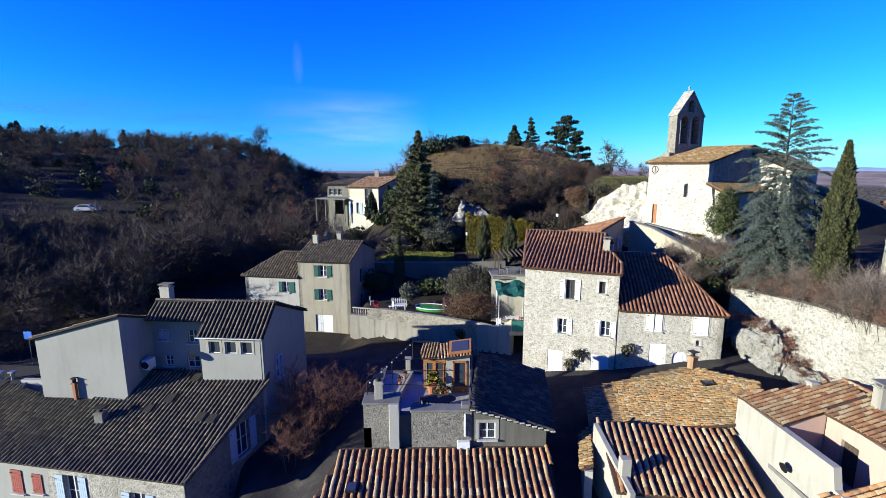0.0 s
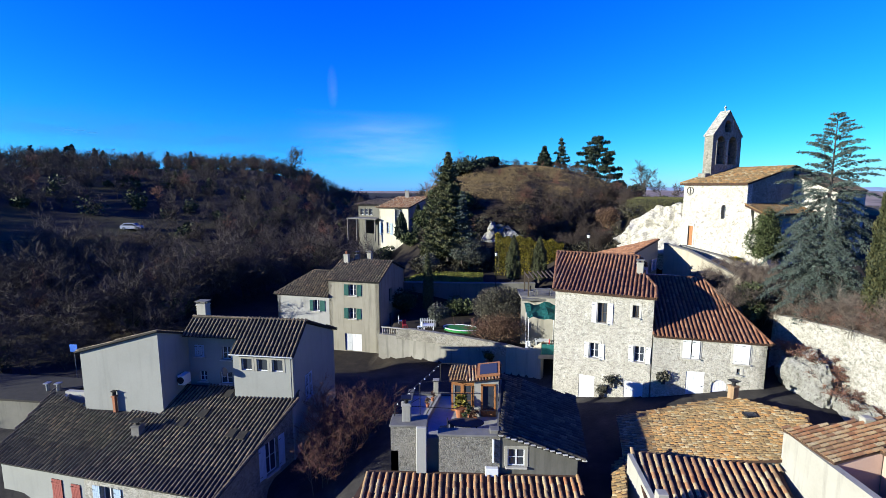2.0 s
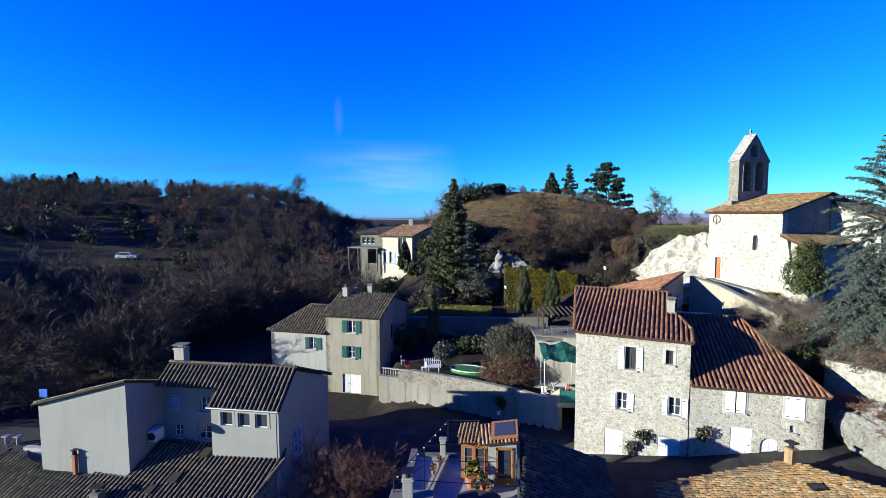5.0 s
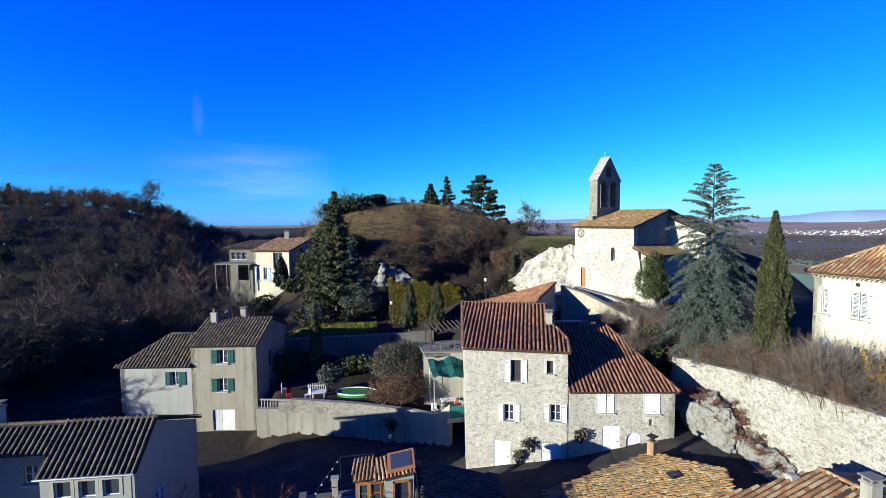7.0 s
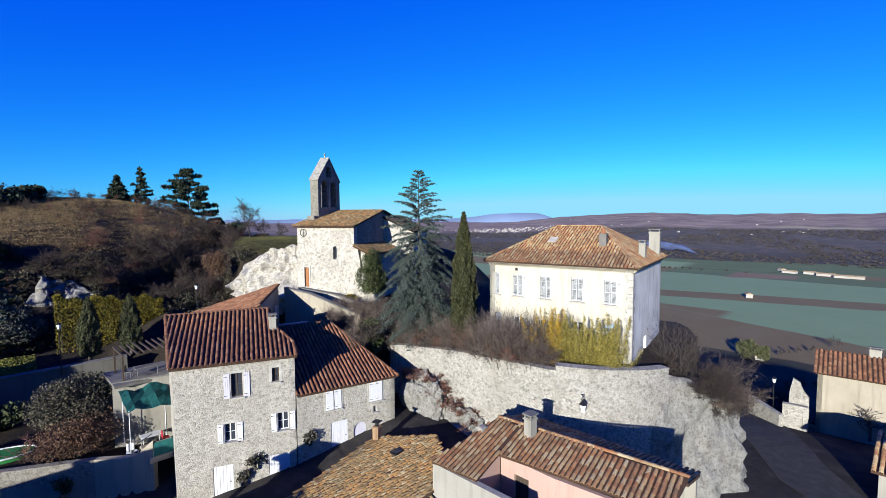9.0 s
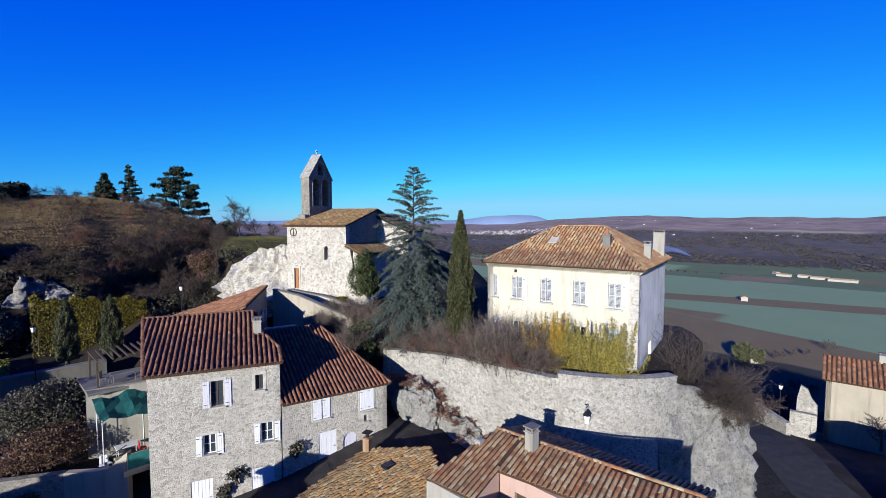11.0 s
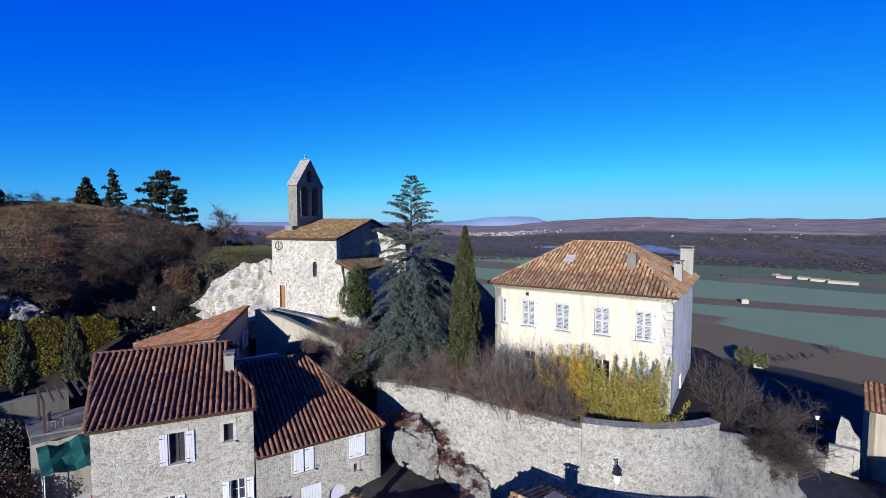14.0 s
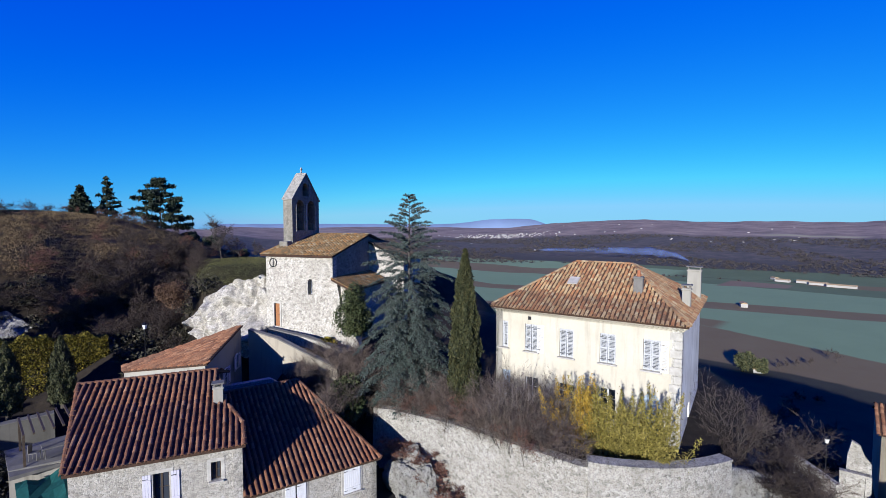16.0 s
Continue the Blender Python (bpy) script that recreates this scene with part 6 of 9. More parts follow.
def white_villa():
    h = thing("white_villa", (-11, 92, 12), "white villa with an orange roof beside dark conifers", "house")
    f = Frame((-15.2, 88.4), (0.94, -0.34))
    holes = [rect(3.4, 14.3, 5.0, 17.1), rect(1.6, 12.6, 2.2, 14.6), rect(0.3, 12.5, 0.9, 14.4)]
    wall(h, f, [(0, 7), (6.2, 7), (6.2, 17.4), (0, 17.4)], M["cream"], holes, 0.3)
    wall(h, f.side(6.2, 0, 6.6, 8), [(0, 7), (8, 7), (8, 19), (0, 17.4)], M["cream"], (), 0.3)
    wall(h, f.side(0, 8, 0, 0), [(0, 7), (8, 7), (8, 17.4), (0, 19)], M["cream"], (), 0.3)
    wall(h, f.side(6.2, 8, 0, 8), [(0, 7), (6.2, 7), (6.2, 19), (0, 19)], M["cream"], (), 0.3)
    a = [f.p(-0.4, -0.5, 17.45), f.p(6.6, -0.5, 17.45), f.p(6.8, 8.2, 19.2), f.p(-0.4, 8.2, 19.2)]
    roof_plane(h, a[0], a[1], a, "clay", "bed", 0.36, 0.5, 0.33, 0.15, arch_h=0.25)
    for q in holes:
        window(h, f, q[0][0], q[0][1], q[2][0], q[2][1], "shut_blue" if q is not holes[0] else "shut_grey", 2)
    for s, z0, z1 in ((0.1, 12.2, 14.5), (2.4, 12.2, 14.5)):
        shutter(h, f, s, z0, s + 0.5, z1, "shut_blue")
    # left wing: dark plaster carries the shade that lies on it
    g = f.side(-6.5, 3, -0.3, 3)
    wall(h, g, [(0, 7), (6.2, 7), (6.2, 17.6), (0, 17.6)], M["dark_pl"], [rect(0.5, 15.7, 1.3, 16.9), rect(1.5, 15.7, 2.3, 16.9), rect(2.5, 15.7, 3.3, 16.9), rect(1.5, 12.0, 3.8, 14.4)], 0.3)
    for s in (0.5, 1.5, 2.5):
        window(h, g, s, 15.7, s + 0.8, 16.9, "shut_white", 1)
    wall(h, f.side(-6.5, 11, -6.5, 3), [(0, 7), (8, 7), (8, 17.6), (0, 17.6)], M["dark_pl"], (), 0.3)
    b = [f.p(-7.2, 2.5, 17.7), f.p(-0.2, 2.5, 17.7), f.p(2.0, 12, 19.9), f.p(-7.2, 12, 18.6)]
    n = (b[1] - b[0]).cross(b[3] - b[0])
    b[2].z = b[0].z - (n.x * (b[2].x - b[0].x) + n.y * (b[2].y - b[0].y)) / n.z
    roof_plane(h, b[0], b[1], b, "old", "bed_old", 0.5, 0.6, 0.36, 0.15)
    chimney(h, f.p(2.2, 7.5, 18.6), 0.8, 0.6, 1.8, 0, "white", "slab")
    bm = bmesh.new()
    box(bm, (-3.4, 1.0, 15.2), (6.6, 4.0, 0.2), f.m())
    for s in (-6.4, -4.4, -2.4, -0.4):
        tube(bm, f.p(s, -0.9, 11), f.p(s, -0.9, 15.2), 0.12)
    part("porch", bm, M["concrete"], h)
    return h


def valley_house(at, u, L, D, z0, ze, zr, mat, tile, label):
    f = Frame(at, u)
    h = thing("cottage", f.p(L / 2, D / 2, z0), label, "house")
    holes = [rect(L * 0.55, ze - 1.3, L * 0.55 + 0.5, ze - 0.6)]
    wall(h, f, [(0, z0), (L, z0), (L, ze), (0, ze)], mat, holes, 0.4)
    wall(h, f.side(L, 0, L, D), [(0, z0), (D, z0), (D, ze), (D / 2, zr - 0.15), (0, ze)], mat, (), 0.4)
    wall(h, f.side(L, D, 0, D), [(0, z0), (L, z0), (L, ze), (0, ze)], mat, (), 0.4)
    wall(h, f.side(0, D, 0, 0), [(0, z0), (D, z0), (D, ze), (D / 2, zr - 0.15), (0, ze)], mat, (), 0.4)
    a = [f.p(-0.2, -0.3, ze), f.p(L + 0.2, -0.3, ze), f.p(L + 0.2, D / 2, zr), f.p(-0.2, D / 2, zr)]
    roof_plane(h, a[0], a[1], a, tile, "bed", 0.36, 0.4, 0.26, 0.12)
    b = [f.p(L + 0.2, D + 0.3, ze), f.p(-0.2, D + 0.3, ze), f.p(-0.2, D / 2, zr), f.p(L + 0.2, D / 2, zr)]
    roof_plane(h, b[0], b[1], b, tile, "bed", 0.36, 0.4, 0.26, 0.12)
    q = holes[0]
    window(h, f, q[0][0], q[0][1], q[2][0], q[2][1], "dark_wood", 1)
    genoise(h, f, 0, L, ze, "white", 1, 0.3)
    chimney(h, f.p(L * 0.3, D / 2, zr - 0.2), 0.9, 0.4, 0.9, math.degrees(math.atan2(u[1], u[0])), "white", "slab")
    return h


green_shutter_house()
left_house()
terrace_house()
tile_cottage()
brown_roof_house()
canal_tile_house()
pink_house()
white_villa()
valley_house((57.3, 11.9), (0.08, -0.997), 14, 7, 0.5, 7.1, 8.6, M["cream_wall"], "red", "cream cottage with a red tile roof and climbing vine")

# ---- rock, parapets ----


def rock_face(name, line, bottoms, tops, mat, label, seed, rough=0.5, rows=14, fine=10, back=0.6):
    """An uneven rock or ruined wall along a plan line: a displaced sheet with a rounded crest that turns back into the slope."""
    rs = np.random.RandomState(seed)
    pts = []
    n = (len(line) - 1) * fine + 1
    P = np.array(line, float)
    t = np.linspace(0, len(line) - 1, n)
    i = np.minimum(t.astype(int), len(line) - 2)
    f = (t - i)[:, None]
    xy = P[i] * (1 - f) + P[i + 1] * f
    lo = np.interp(t, np.arange(len(line)), bottoms)
    hi = np.interp(t, np.arange(len(line)), tops)
    tan = np.gradient(xy, axis=0)
    tan /= np.linalg.norm(tan, axis=1)[:, None]
    inn = np.stack([-tan[:, 1], tan[:, 0]], 1)
    verts = []
    for r in range(rows + 4):
        u = min(1.0, r / rows)
        over = max(0, r - rows)
        for k in range(n):
            z = lo[k] + (hi[k] - lo[k]) * u
            q = Vector((xy[k, 0], xy[k, 1], z))
            d = noise.noise(q * 0.45 + Vector((seed, 0, 0))) * 1.0 + noise.noise(q * 1.3) * 0.5 + noise.noise(q * 3.1) * 0.22
            off = d * rough - 0.9 * rough * (1 - u) + (u ** 4) * 0.5 * rough + over * back
            verts.append((xy[k, 0] + inn[k, 0] * off, xy[k, 1] + inn[k, 1] * off, z - over * 0.12 + (0 if over else noise.noise(q * 1.7) * 0.25 * rough)))
    ix = np.arange((rows + 4) * n).reshape(rows + 4, n)
    quads_ = np.stack([ix[:-1, :-1], ix[:-1, 1:], ix[1:, 1:], ix[1:, :-1]], -1).reshape(-1, 4)
    ob = part_np(name, verts, quads_, mat, None, smooth=False)
    return tagged(ob, label, "rock", kind="structure")


def boulder(at, size, turn, seed, label):
    bm = bmesh.new()
    bmesh.ops.create_icosphere(bm, subdivisions=5, radius=1.0)
    for v in bm.verts:
        q = v.co.copy()
        k = 0.95 + 0.34 * noise.noise(q * 1.3 + Vector((seed, 0, 0))) + 0.24 * abs(noise.noise(q * 2.6 + Vector((0, seed, 0)))) + 0.12 * noise.noise(q * 6) + 0.06 * noise.noise(q * 13)
        v.co = q * k
    bmesh.ops.transform(bm, matrix=Matrix.Translation(at) @ Matrix.Rotation(radians(turn), 4, "Z") @ Matrix.Diagonal((*size, 1)), verts=bm.verts)
    ob = part("boulder", bm, M["rock"], None)
    return tagged(ob, label, "rock")


rock_face("rock_outcrop", [(31.6, 18.2), (33.1, 17.3), (35.4, 15.8), (38.0, 14.4), (40.3, 14.6), (42.5, 17.0), (44.5, 20.0)], [2.0] * 7, [11.2, 11.4, 10.6, 8.9, 7.6, 7.4, 7.4], M["rock"], "pale limestone outcrop carrying the end of the bastion", 5, 0.75, 22, 12)
rock_face("ruined_wall", [(21.3, 61.6), (21.8, 60.2), (22.3, 59.0), (23.1, 56.6), (24.2, 54.3), (25.6, 53.6)], [14.5, 13.5, 12.5, 12.0, 12.0, 12.0], [15.4, 16.9, 18.0, 18.8, 19.2, 19.3], M["stone_ch"], "ruined rubble wall beside the church", 11, 1.5, 30, 30, 0.35)
boulder((25.0, 33.3, 7.4), (1.15, 2.2, 2.3), 6, 3, "grey limestone boulder at the foot of the rampart")
boulder((25.7, 29.8, 6.3), (0.9, 2.2, 1.6), 6, 9, "grey limestone boulder at the foot of the rampart")
rock_face("cliff", [(4.4, 81.2), (5.4, 80.6), (7.2, 80.9), (8.8, 80.5), (10.2, 81.8)], [11.5, 11.6, 11.8, 12, 13], [13.0, 15.5, 14.8, 14.2, 13.2], M["rock"], "low limestone cliff below the dry knoll", 17, 1.5, 20, 16)
strip_wall("parapet", [(22.0, 51.0), (22.9, 47.6), (23.6, 44.6), (24.6, 41.5)], 10.5, [15.2, 14.9, 14.2, 13.4], 0.28, M["cream_wall"], "cream rendered parapet of the ramp to the church", "wall", "concrete")
strip_wall("parapet", [(24.0, 51.6), (25.6, 47.6), (27.2, 44.4), (28.2, 42.6)], 11.0, [14.9, 14.5, 13.7, 13.1], 0.3, M["stone_wall"], "rubble parapet on the upper side of the ramp", "wall", "concrete")

# ---- plants ----


def bare_arrays(seed, tall, wide, stems=1, kids=(6, 5, 5), twigs=6, twig_len=0.7, twig_w=0.03, lean=0.25, start=0.3, droop=0.0, r0=None, light=False):
    """Limbs (three-sided prisms) and twigs (thin blades) of a leafless tree, as two (vertices, triangles)."""
    rs = random.Random(seed)
    limbs, blades = [], []
    r0 = r0 or tall * 0.018

    def grow(p, d, length, r, level):
        q = p + d * length
        bend = Vector((rs.uniform(-1, 1), rs.uniform(-1, 1), rs.uniform(-0.3, 0.8))) * length * 0.12
        mid = (p + q) / 2 + bend
        if light and level >= 2:
            blades.append((p, q, r * 1.1))
        elif light:
            limbs.append((p, q, r, r * 0.5))
            mid = (p + q) / 2
        else:
            limbs.append((p, mid, r, r * 0.8))
            limbs.append((mid, q, r * 0.8, r * 0.5))
        if level < len(kids):
            for k in range(kids[level]):
                t = start + (1 - start) * (k + rs.random()) / kids[level]
                at = p.lerp(mid, t * 2) if t < 0.5 else mid.lerp(q, t * 2 - 1)
                side = Vector((rs.gauss(0, 1), rs.gauss(0, 1), rs.gauss(0.25, 0.5) - droop)).normalized()
                nd = (d * (0.75 - 0.12 * level) + side * wide).normalized()
                grow(at, nd, length * rs.uniform(0.42, 0.68), r * 0.5, level + 1)
        else:
            for k in range(twigs):
                at = p.lerp(q, rs.uniform(0.1, 1.0))
                nd = (d + Vector((rs.gauss(0, 0.6), rs.gauss(0, 0.6), rs.gauss(0.15, 0.5)))).normalized()
                blades.append((at, at + nd * twig_len * rs.uniform(0.5, 1.3), twig_w * rs.uniform(0.7, 1.3)))

    for s in range(stems):
        d = Vector((rs.gauss(0, lean), rs.gauss(0, lean), 1)).normalized()
        grow(Vector((rs.gauss(0, 0.08 * stems), rs.gauss(0, 0.08 * stems), 0)), d, tall * rs.uniform(0.5, 0.64), r0 / math.sqrt(stems), 0)
    lv, lf = [], []
    for a, b, ra, rb in limbs:
        ax = (b - a).normalized()
        u = ax.orthogonal().normalized()
        v = ax.cross(u)
        k = len(lv)
        for c, r in ((a, ra), (b, rb)):
            for i in range(3):
                w = 2.0944 * i
                lv.append(c + (u * math.cos(w) + v * math.sin(w)) * r)
        for i in range(3):
            j = (i + 1) % 3
            lf += [(k + i, k + j, k + 3 + j), (k + i, k + 3 + j, k + 3 + i)]
    bv, bf = [], []
    for a, b, w in blades:
        ax = (b - a).normalized()
        u = ax.cross(Vector((rs.gauss(0, 1), rs.gauss(0, 1), rs.gauss(0, 1)))).normalized() * w
        k = len(bv)
        bv += [a - u, a + u, b]
        bf.append((k, k + 1, k + 2))
    arr = lambda v, f: (np.array([tuple(q) for q in v]), np.array(f))
    return arr(lv, lf), arr(bv, bf)


def place(v, at, turn, scale):
    c, s = math.cos(turn), math.sin(turn)
    k = np.array([[c, -s, 0], [s, c, 0], [0, 0, 1]])
    return (v * np.asarray(scale)) @ k.T + np.asarray(at)


def merged(items):
    """Joins (vertices, faces) pairs."""
    vs, fs, k = [], [], 0
    for v, f in items:
        vs.append(v)
        fs.append(f + k)
        k += len(v)
    return np.concatenate(vs), np.concatenate(fs)


def bare_thing(name, seed, at, turn, scale, label, cat, group, wood="bark", twig="twig", **kw):
    h = thing(name, at, label, cat, group)
    (lv, lf), (bv, bf) = bare_arrays(seed, **kw)
    o = np.array(at)
    tagged(part_np("trunk" if kw.get("stems", 1) == 1 else "branchwork", place(lv, o, turn, scale), lf, M[wood], h), kind="" if kw.get("stems", 1) == 1 else "stuff")
    tagged(part_np("twig_mass", place(bv, o, turn, scale), bf, M[twig], h), kind="stuff")
    return h


def leaf_tris(c, size, rs, up=0.0, aspect=2.0):
    """One pointed leaf or spray at every centre."""
    n = len(c)
    a = rs.normal(size=(n, 3))
    a[:, 2] += up
    a /= np.linalg.norm(a, axis=1)[:, None]
    b = np.cross(a, rs.normal(size=(n, 3)))
    b /= np.linalg.norm(b, axis=1)[:, None] + 1e-9
    s = size * rs.uniform(0.6, 1.4, (n, 1))
    v = np.stack([c - b * s / aspect, c + b * s / aspect, c + a * s], 1).reshape(-1, 3)
    return v, np.arange(3 * n).reshape(n, 3)


def blob_points(n, rs, at, size, shell=0.75, lumps=9, lump=0.35):
    """Points in an uneven crown made of overlapping lumps."""
    d = rs.normal(size=(lumps, 3))
    d /= np.linalg.norm(d, axis=1)[:, None]
    cen = d * rs.uniform(0.35, 0.7, (lumps, 1))
    k = rs.randint(0, lumps, n)
    q = rs.normal(size=(n, 3))
    q /= np.linalg.norm(q, axis=1)[:, None]
    q *= rs.uniform(shell, 1.0, (n, 1)) * rs.uniform(0.75 * lump, 1.35 * lump, lumps)[k][:, None] * 1.2
    return (cen[k] + q) * np.asarray(size) + np.asarray(at)


def shrub(name, at, size, mat, label, seed, n=2600, leaf=0.16, cat="shrub", group="", trunk=0.3, up=0.2, lumps=14, lump=0.4):
    """An evergreen bush: short stem, crown of many small leaves in lumps with gaps."""
    rs = np.random.RandomState(seed)
    h = thing(name, at, label, cat, group)
    bm = bmesh.new()
    a = Vector(at)
    for k in range(3):
        tube(bm, a + Vector((0.1 * k - 0.1, 0, -0.1)), a + Vector((rs.uniform(-.4, .4) * size[0], rs.uniform(-.4, .4) * size[1], size[2] * 1.0)), 0.06, 0.03, 6)
    part("stem", bm, M["bark"], h)
    c = blob_points(n, rs, (at[0], at[1], at[2] + size[2] * (0.85 + trunk)), size, 0.7, lumps, lump)
    c = c[c[:, 2] > at[2] - 0.1]
    v, f = leaf_tris(c, leaf, rs, up)
    part_np("crown", v, f, M[mat], h)
    return h


def cypress_tree(at, tall, wide, seed, label, mat="cypress", n=7000, leaf=0.30, group=""):
    """A columnar tree: flame-shaped body of upright sprays."""
    rs = np.random.RandomState(seed)
    h = thing("cypress_tree", at, label, "tree", group)
    bm = bmesh.new()
    tube(bm, at, (at[0], at[1], at[2] + tall * 0.8), wide * 0.1, 0.03, 7)
    part("trunk", bm, M["bark"], h)
    u = rs.uniform(0.02, 1, n) ** 0.85
    prof = np.interp(u, [0, 0.06, 0.3, 0.6, 0.85, 1], [0.6, 0.86, 1.0, 0.8, 0.40, 0.02])
    ang = rs.uniform(0, 2 * np.pi, n)
    lob = 1 + 0.13 * np.sin(ang * 5 + u * 9 + seed) + 0.10 * np.sin(ang * 9 - u * 23) + 0.07 * np.sin(ang * 3 + u * 41)
    r = prof * lob * wide / 2 * rs.uniform(0.72, 1.04, n)
    c = np.stack([at[0] + r * np.cos(ang), at[1] + r * np.sin(ang), at[2] + 0.3 + u * (tall - 0.3)], 1)
    v, f = leaf_tris(c, leaf, rs, 2.2, 3.2)
    part_np("crown", v, f, M[mat], h)
    return h


def conifer(name, at, tall, wide, seed, mat, label, whorls=18, arms=7, tufts=16, leaf=0.3, droop=0.25, top_bare=0.0, start=0.08, per=5, prof=None, group="", curl=0.0, tight=0.16, inner=0.15, aspect=3.0, vary=(0.65, 1.15), airy=2.0):
    """A conifer: straight trunk, whorls of boughs, sprays of needles along each bough."""
    rs = np.random.RandomState(seed)
    h = thing(name, at, label, "tree", group)
    a = Vector(at)
    bm = bmesh.new()
    tube(bm, a, a + Vector((0, 0, tall * 0.98)), tall * 0.016, 0.02, 8)
    part("trunk", bm, M["bark"], h)
    bv, bf, cs = [], [], []
    for w in range(whorls):
        u = start + (0.985 - start) * (w + rs.uniform(-0.3, 0.3)) / (whorls - 1)
        u = min(max(u, start), 0.99)
        reach = wide / 2 * (np.interp(u, *prof) if prof else (1 - u) ** 0.85 + 0.03)
        for k in range(arms):
            open_top = u > airy
            if rs.rand() < (0.25 if open_top else 0.12):
                continue
            an = 2 * math.pi * (k + rs.uniform(-0.4, 0.4)) / arms + w * 0.9
            ln = reach * rs.uniform(*vary)
            p0 = a + Vector((0, 0, min(0.99, u + rs.uniform(-0.5, 0.5) * (0.985 - start) / whorls) * tall))
            dirn = Vector((math.cos(an), math.sin(an), 0))
            pts = []
            for s in range(5):
                q = s / 4
                z = (0.72 if open_top else -droop) * ln * q + (curl * 0.5 if open_top else curl) * ln * q * q + rs.uniform(-0.05, 0.05) * ln
                pts.append(p0 + dirn * ln * q + Vector((0, 0, z)))
            for s in range(4):
                side = Vector((-dirn.y, dirn.x, 0)) * (0.035 * (1 - s / 5) * max(ln, 0.6) * 0.5 + 0.012)
                kk = len(bv)
                bv += [tuple(pts[s] - side), tuple(pts[s] + side), tuple(pts[s + 1])]
                bf.append((kk, kk + 1, kk + 2))
            m = max(4, int(tufts * (ln / (wide / 2)) * (1.3 if open_top else 1.0) + 3))
            q = rs.uniform(inner, 1.0, m)
            for t in q:
                i = min(3, int(t * 4))
                c = pts[i].lerp(pts[i + 1], t * 4 - i)
                sp = (tight * ln * (1.1 - t) + 0.07) * (0.42 if open_top else 1.0)
                for _ in range(per // 3 if open_top else per):
                    cs.append((c.x + rs.normal() * sp, c.y + rs.normal() * sp, c.z + rs.normal() * sp * 0.35))
    tagged(part_np("bough_mass", bv, bf, M["bark"], h), kind="stuff")
    v, f = leaf_tris(np.array(cs), leaf, rs, 0.15, aspect)
    part_np("crown", v, f, M[mat], h)
    return h


def cedar_tree(at, tall, wide, seed, label):
    """A blue cedar: long boughs that arch out and droop, side sprays hung with short needles, an open leader on top."""
    rs = np.random.RandomState(seed)
    h = thing("cedar_tree", at, label, "tree")
    a = Vector(at)
    bm = bmesh.new()
    tube(bm, a, a + Vector((0, 0, tall * 0.5)), tall * 0.018, tall * 0.008, 9)
    tube(bm, a + Vector((0, 0, tall * 0.5)), a + Vector((0, 0, tall)), tall * 0.008, 0.01, 7)
    part("trunk", bm, M["bark"], h)
    rods, cs = [], []
    n = 150
    for k in range(n):
        u = 0.06 + 0.93 * ((k + rs.uniform(0.1, 0.9)) / n) ** 1.12
        reach = rs.choice([0.7, 0.9, 1.0, 1.15]) * wide / 2 * float(np.interp(u, [0, 0.08, 0.3, 0.5, 0.67, 0.8, 0.9, 0.96, 1], [0.7, 0.95, 1.0, 0.93, 0.82, 0.62, 0.42, 0.2, 0.03])) * rs.uniform(0.85, 1.1)
        an = 2.39996 * k + rs.uniform(-0.3, 0.3)
        out = Vector((math.cos(an), math.sin(an), 0))
        cross = Vector((-out.y, out.x, 0))
        open_ = float(np.interp(u, [0.5, 0.72], [0, 1]))
        rise, sag = 0.16 + 0.40 * open_ + rs.uniform(-0.12, 0.12), 0.58 - 0.28 * open_
        p0 = a + Vector((0, 0, u * tall))
        at_q = lambda q: p0 + out * reach * q * (1 - 0.08 * q) + Vector((0, 0, reach * (rise * q - sag * q * q)))
        for i in range(6):
            rods.append((at_q(i / 6), at_q((i + 1) / 6), 0.045 * (1 - i / 7) * (0.5 + 0.12 * reach)))
        m = int((9 + 5.5 * reach) * (1 - 0.35 * open_))
        for j in range(m):
            q = 0.16 + 0.84 * (j + rs.rand()) / m
            base = at_q(q)
            sd = 1 if j % 2 else -1
            ln = (0.26 * reach * (1.15 - q) + 0.18) * rs.uniform(0.6, 1.3) * (1 - 0.35 * open_)
            way = (out * rs.uniform(0.5, 1.0) + cross * sd * rs.uniform(0.5, 1.1)).normalized()
            tip = base + way * ln + Vector((0, 0, -ln * rs.uniform(0.2, 1.1) * (1 - 0.75 * open_)))
            rods.append((base, tip, 0.012))
            for g in range(max(3, int(ln * 16))):
                t = rs.uniform(0.05, 1.0)
                c = base.lerp(tip, t)
                w = 0.035 + 0.01 * (1 - open_)
                cs += [(c.x + rs.normal() * w, c.y + rs.normal() * w, c.z + rs.normal() * w * 0.6 - 0.02) for _ in range(4)]
        for g in range(int(reach * 14)):
            c = at_q(rs.uniform(0.1, 1.0))
            cs += [(c.x + rs.normal() * 0.05, c.y + rs.normal() * 0.05, c.z + rs.normal() * 0.04) for _ in range(4)]
    bv, bf = [], []
    for p, q, r in rods:
        ax = (q - p).normalized()
        for side in (ax.orthogonal().normalized(), ax.cross(ax.orthogonal()).normalized()):
            k = len(bv)
            bv += [tuple(p - side * r), tuple(p + side * r), tuple(q)]
            bf.append((k, k + 1, k + 2))
    tagged(part_np("bough_mass", bv, bf, M["bark"], h), kind="stuff")
    v, f = leaf_tris(np.array(cs), 0.10, rs, -0.15, 3.6)
    part_np("crown", v, f, M["cedar"], h)
    return h


rng = random.Random(21)
nrs = np.random.RandomState(8)

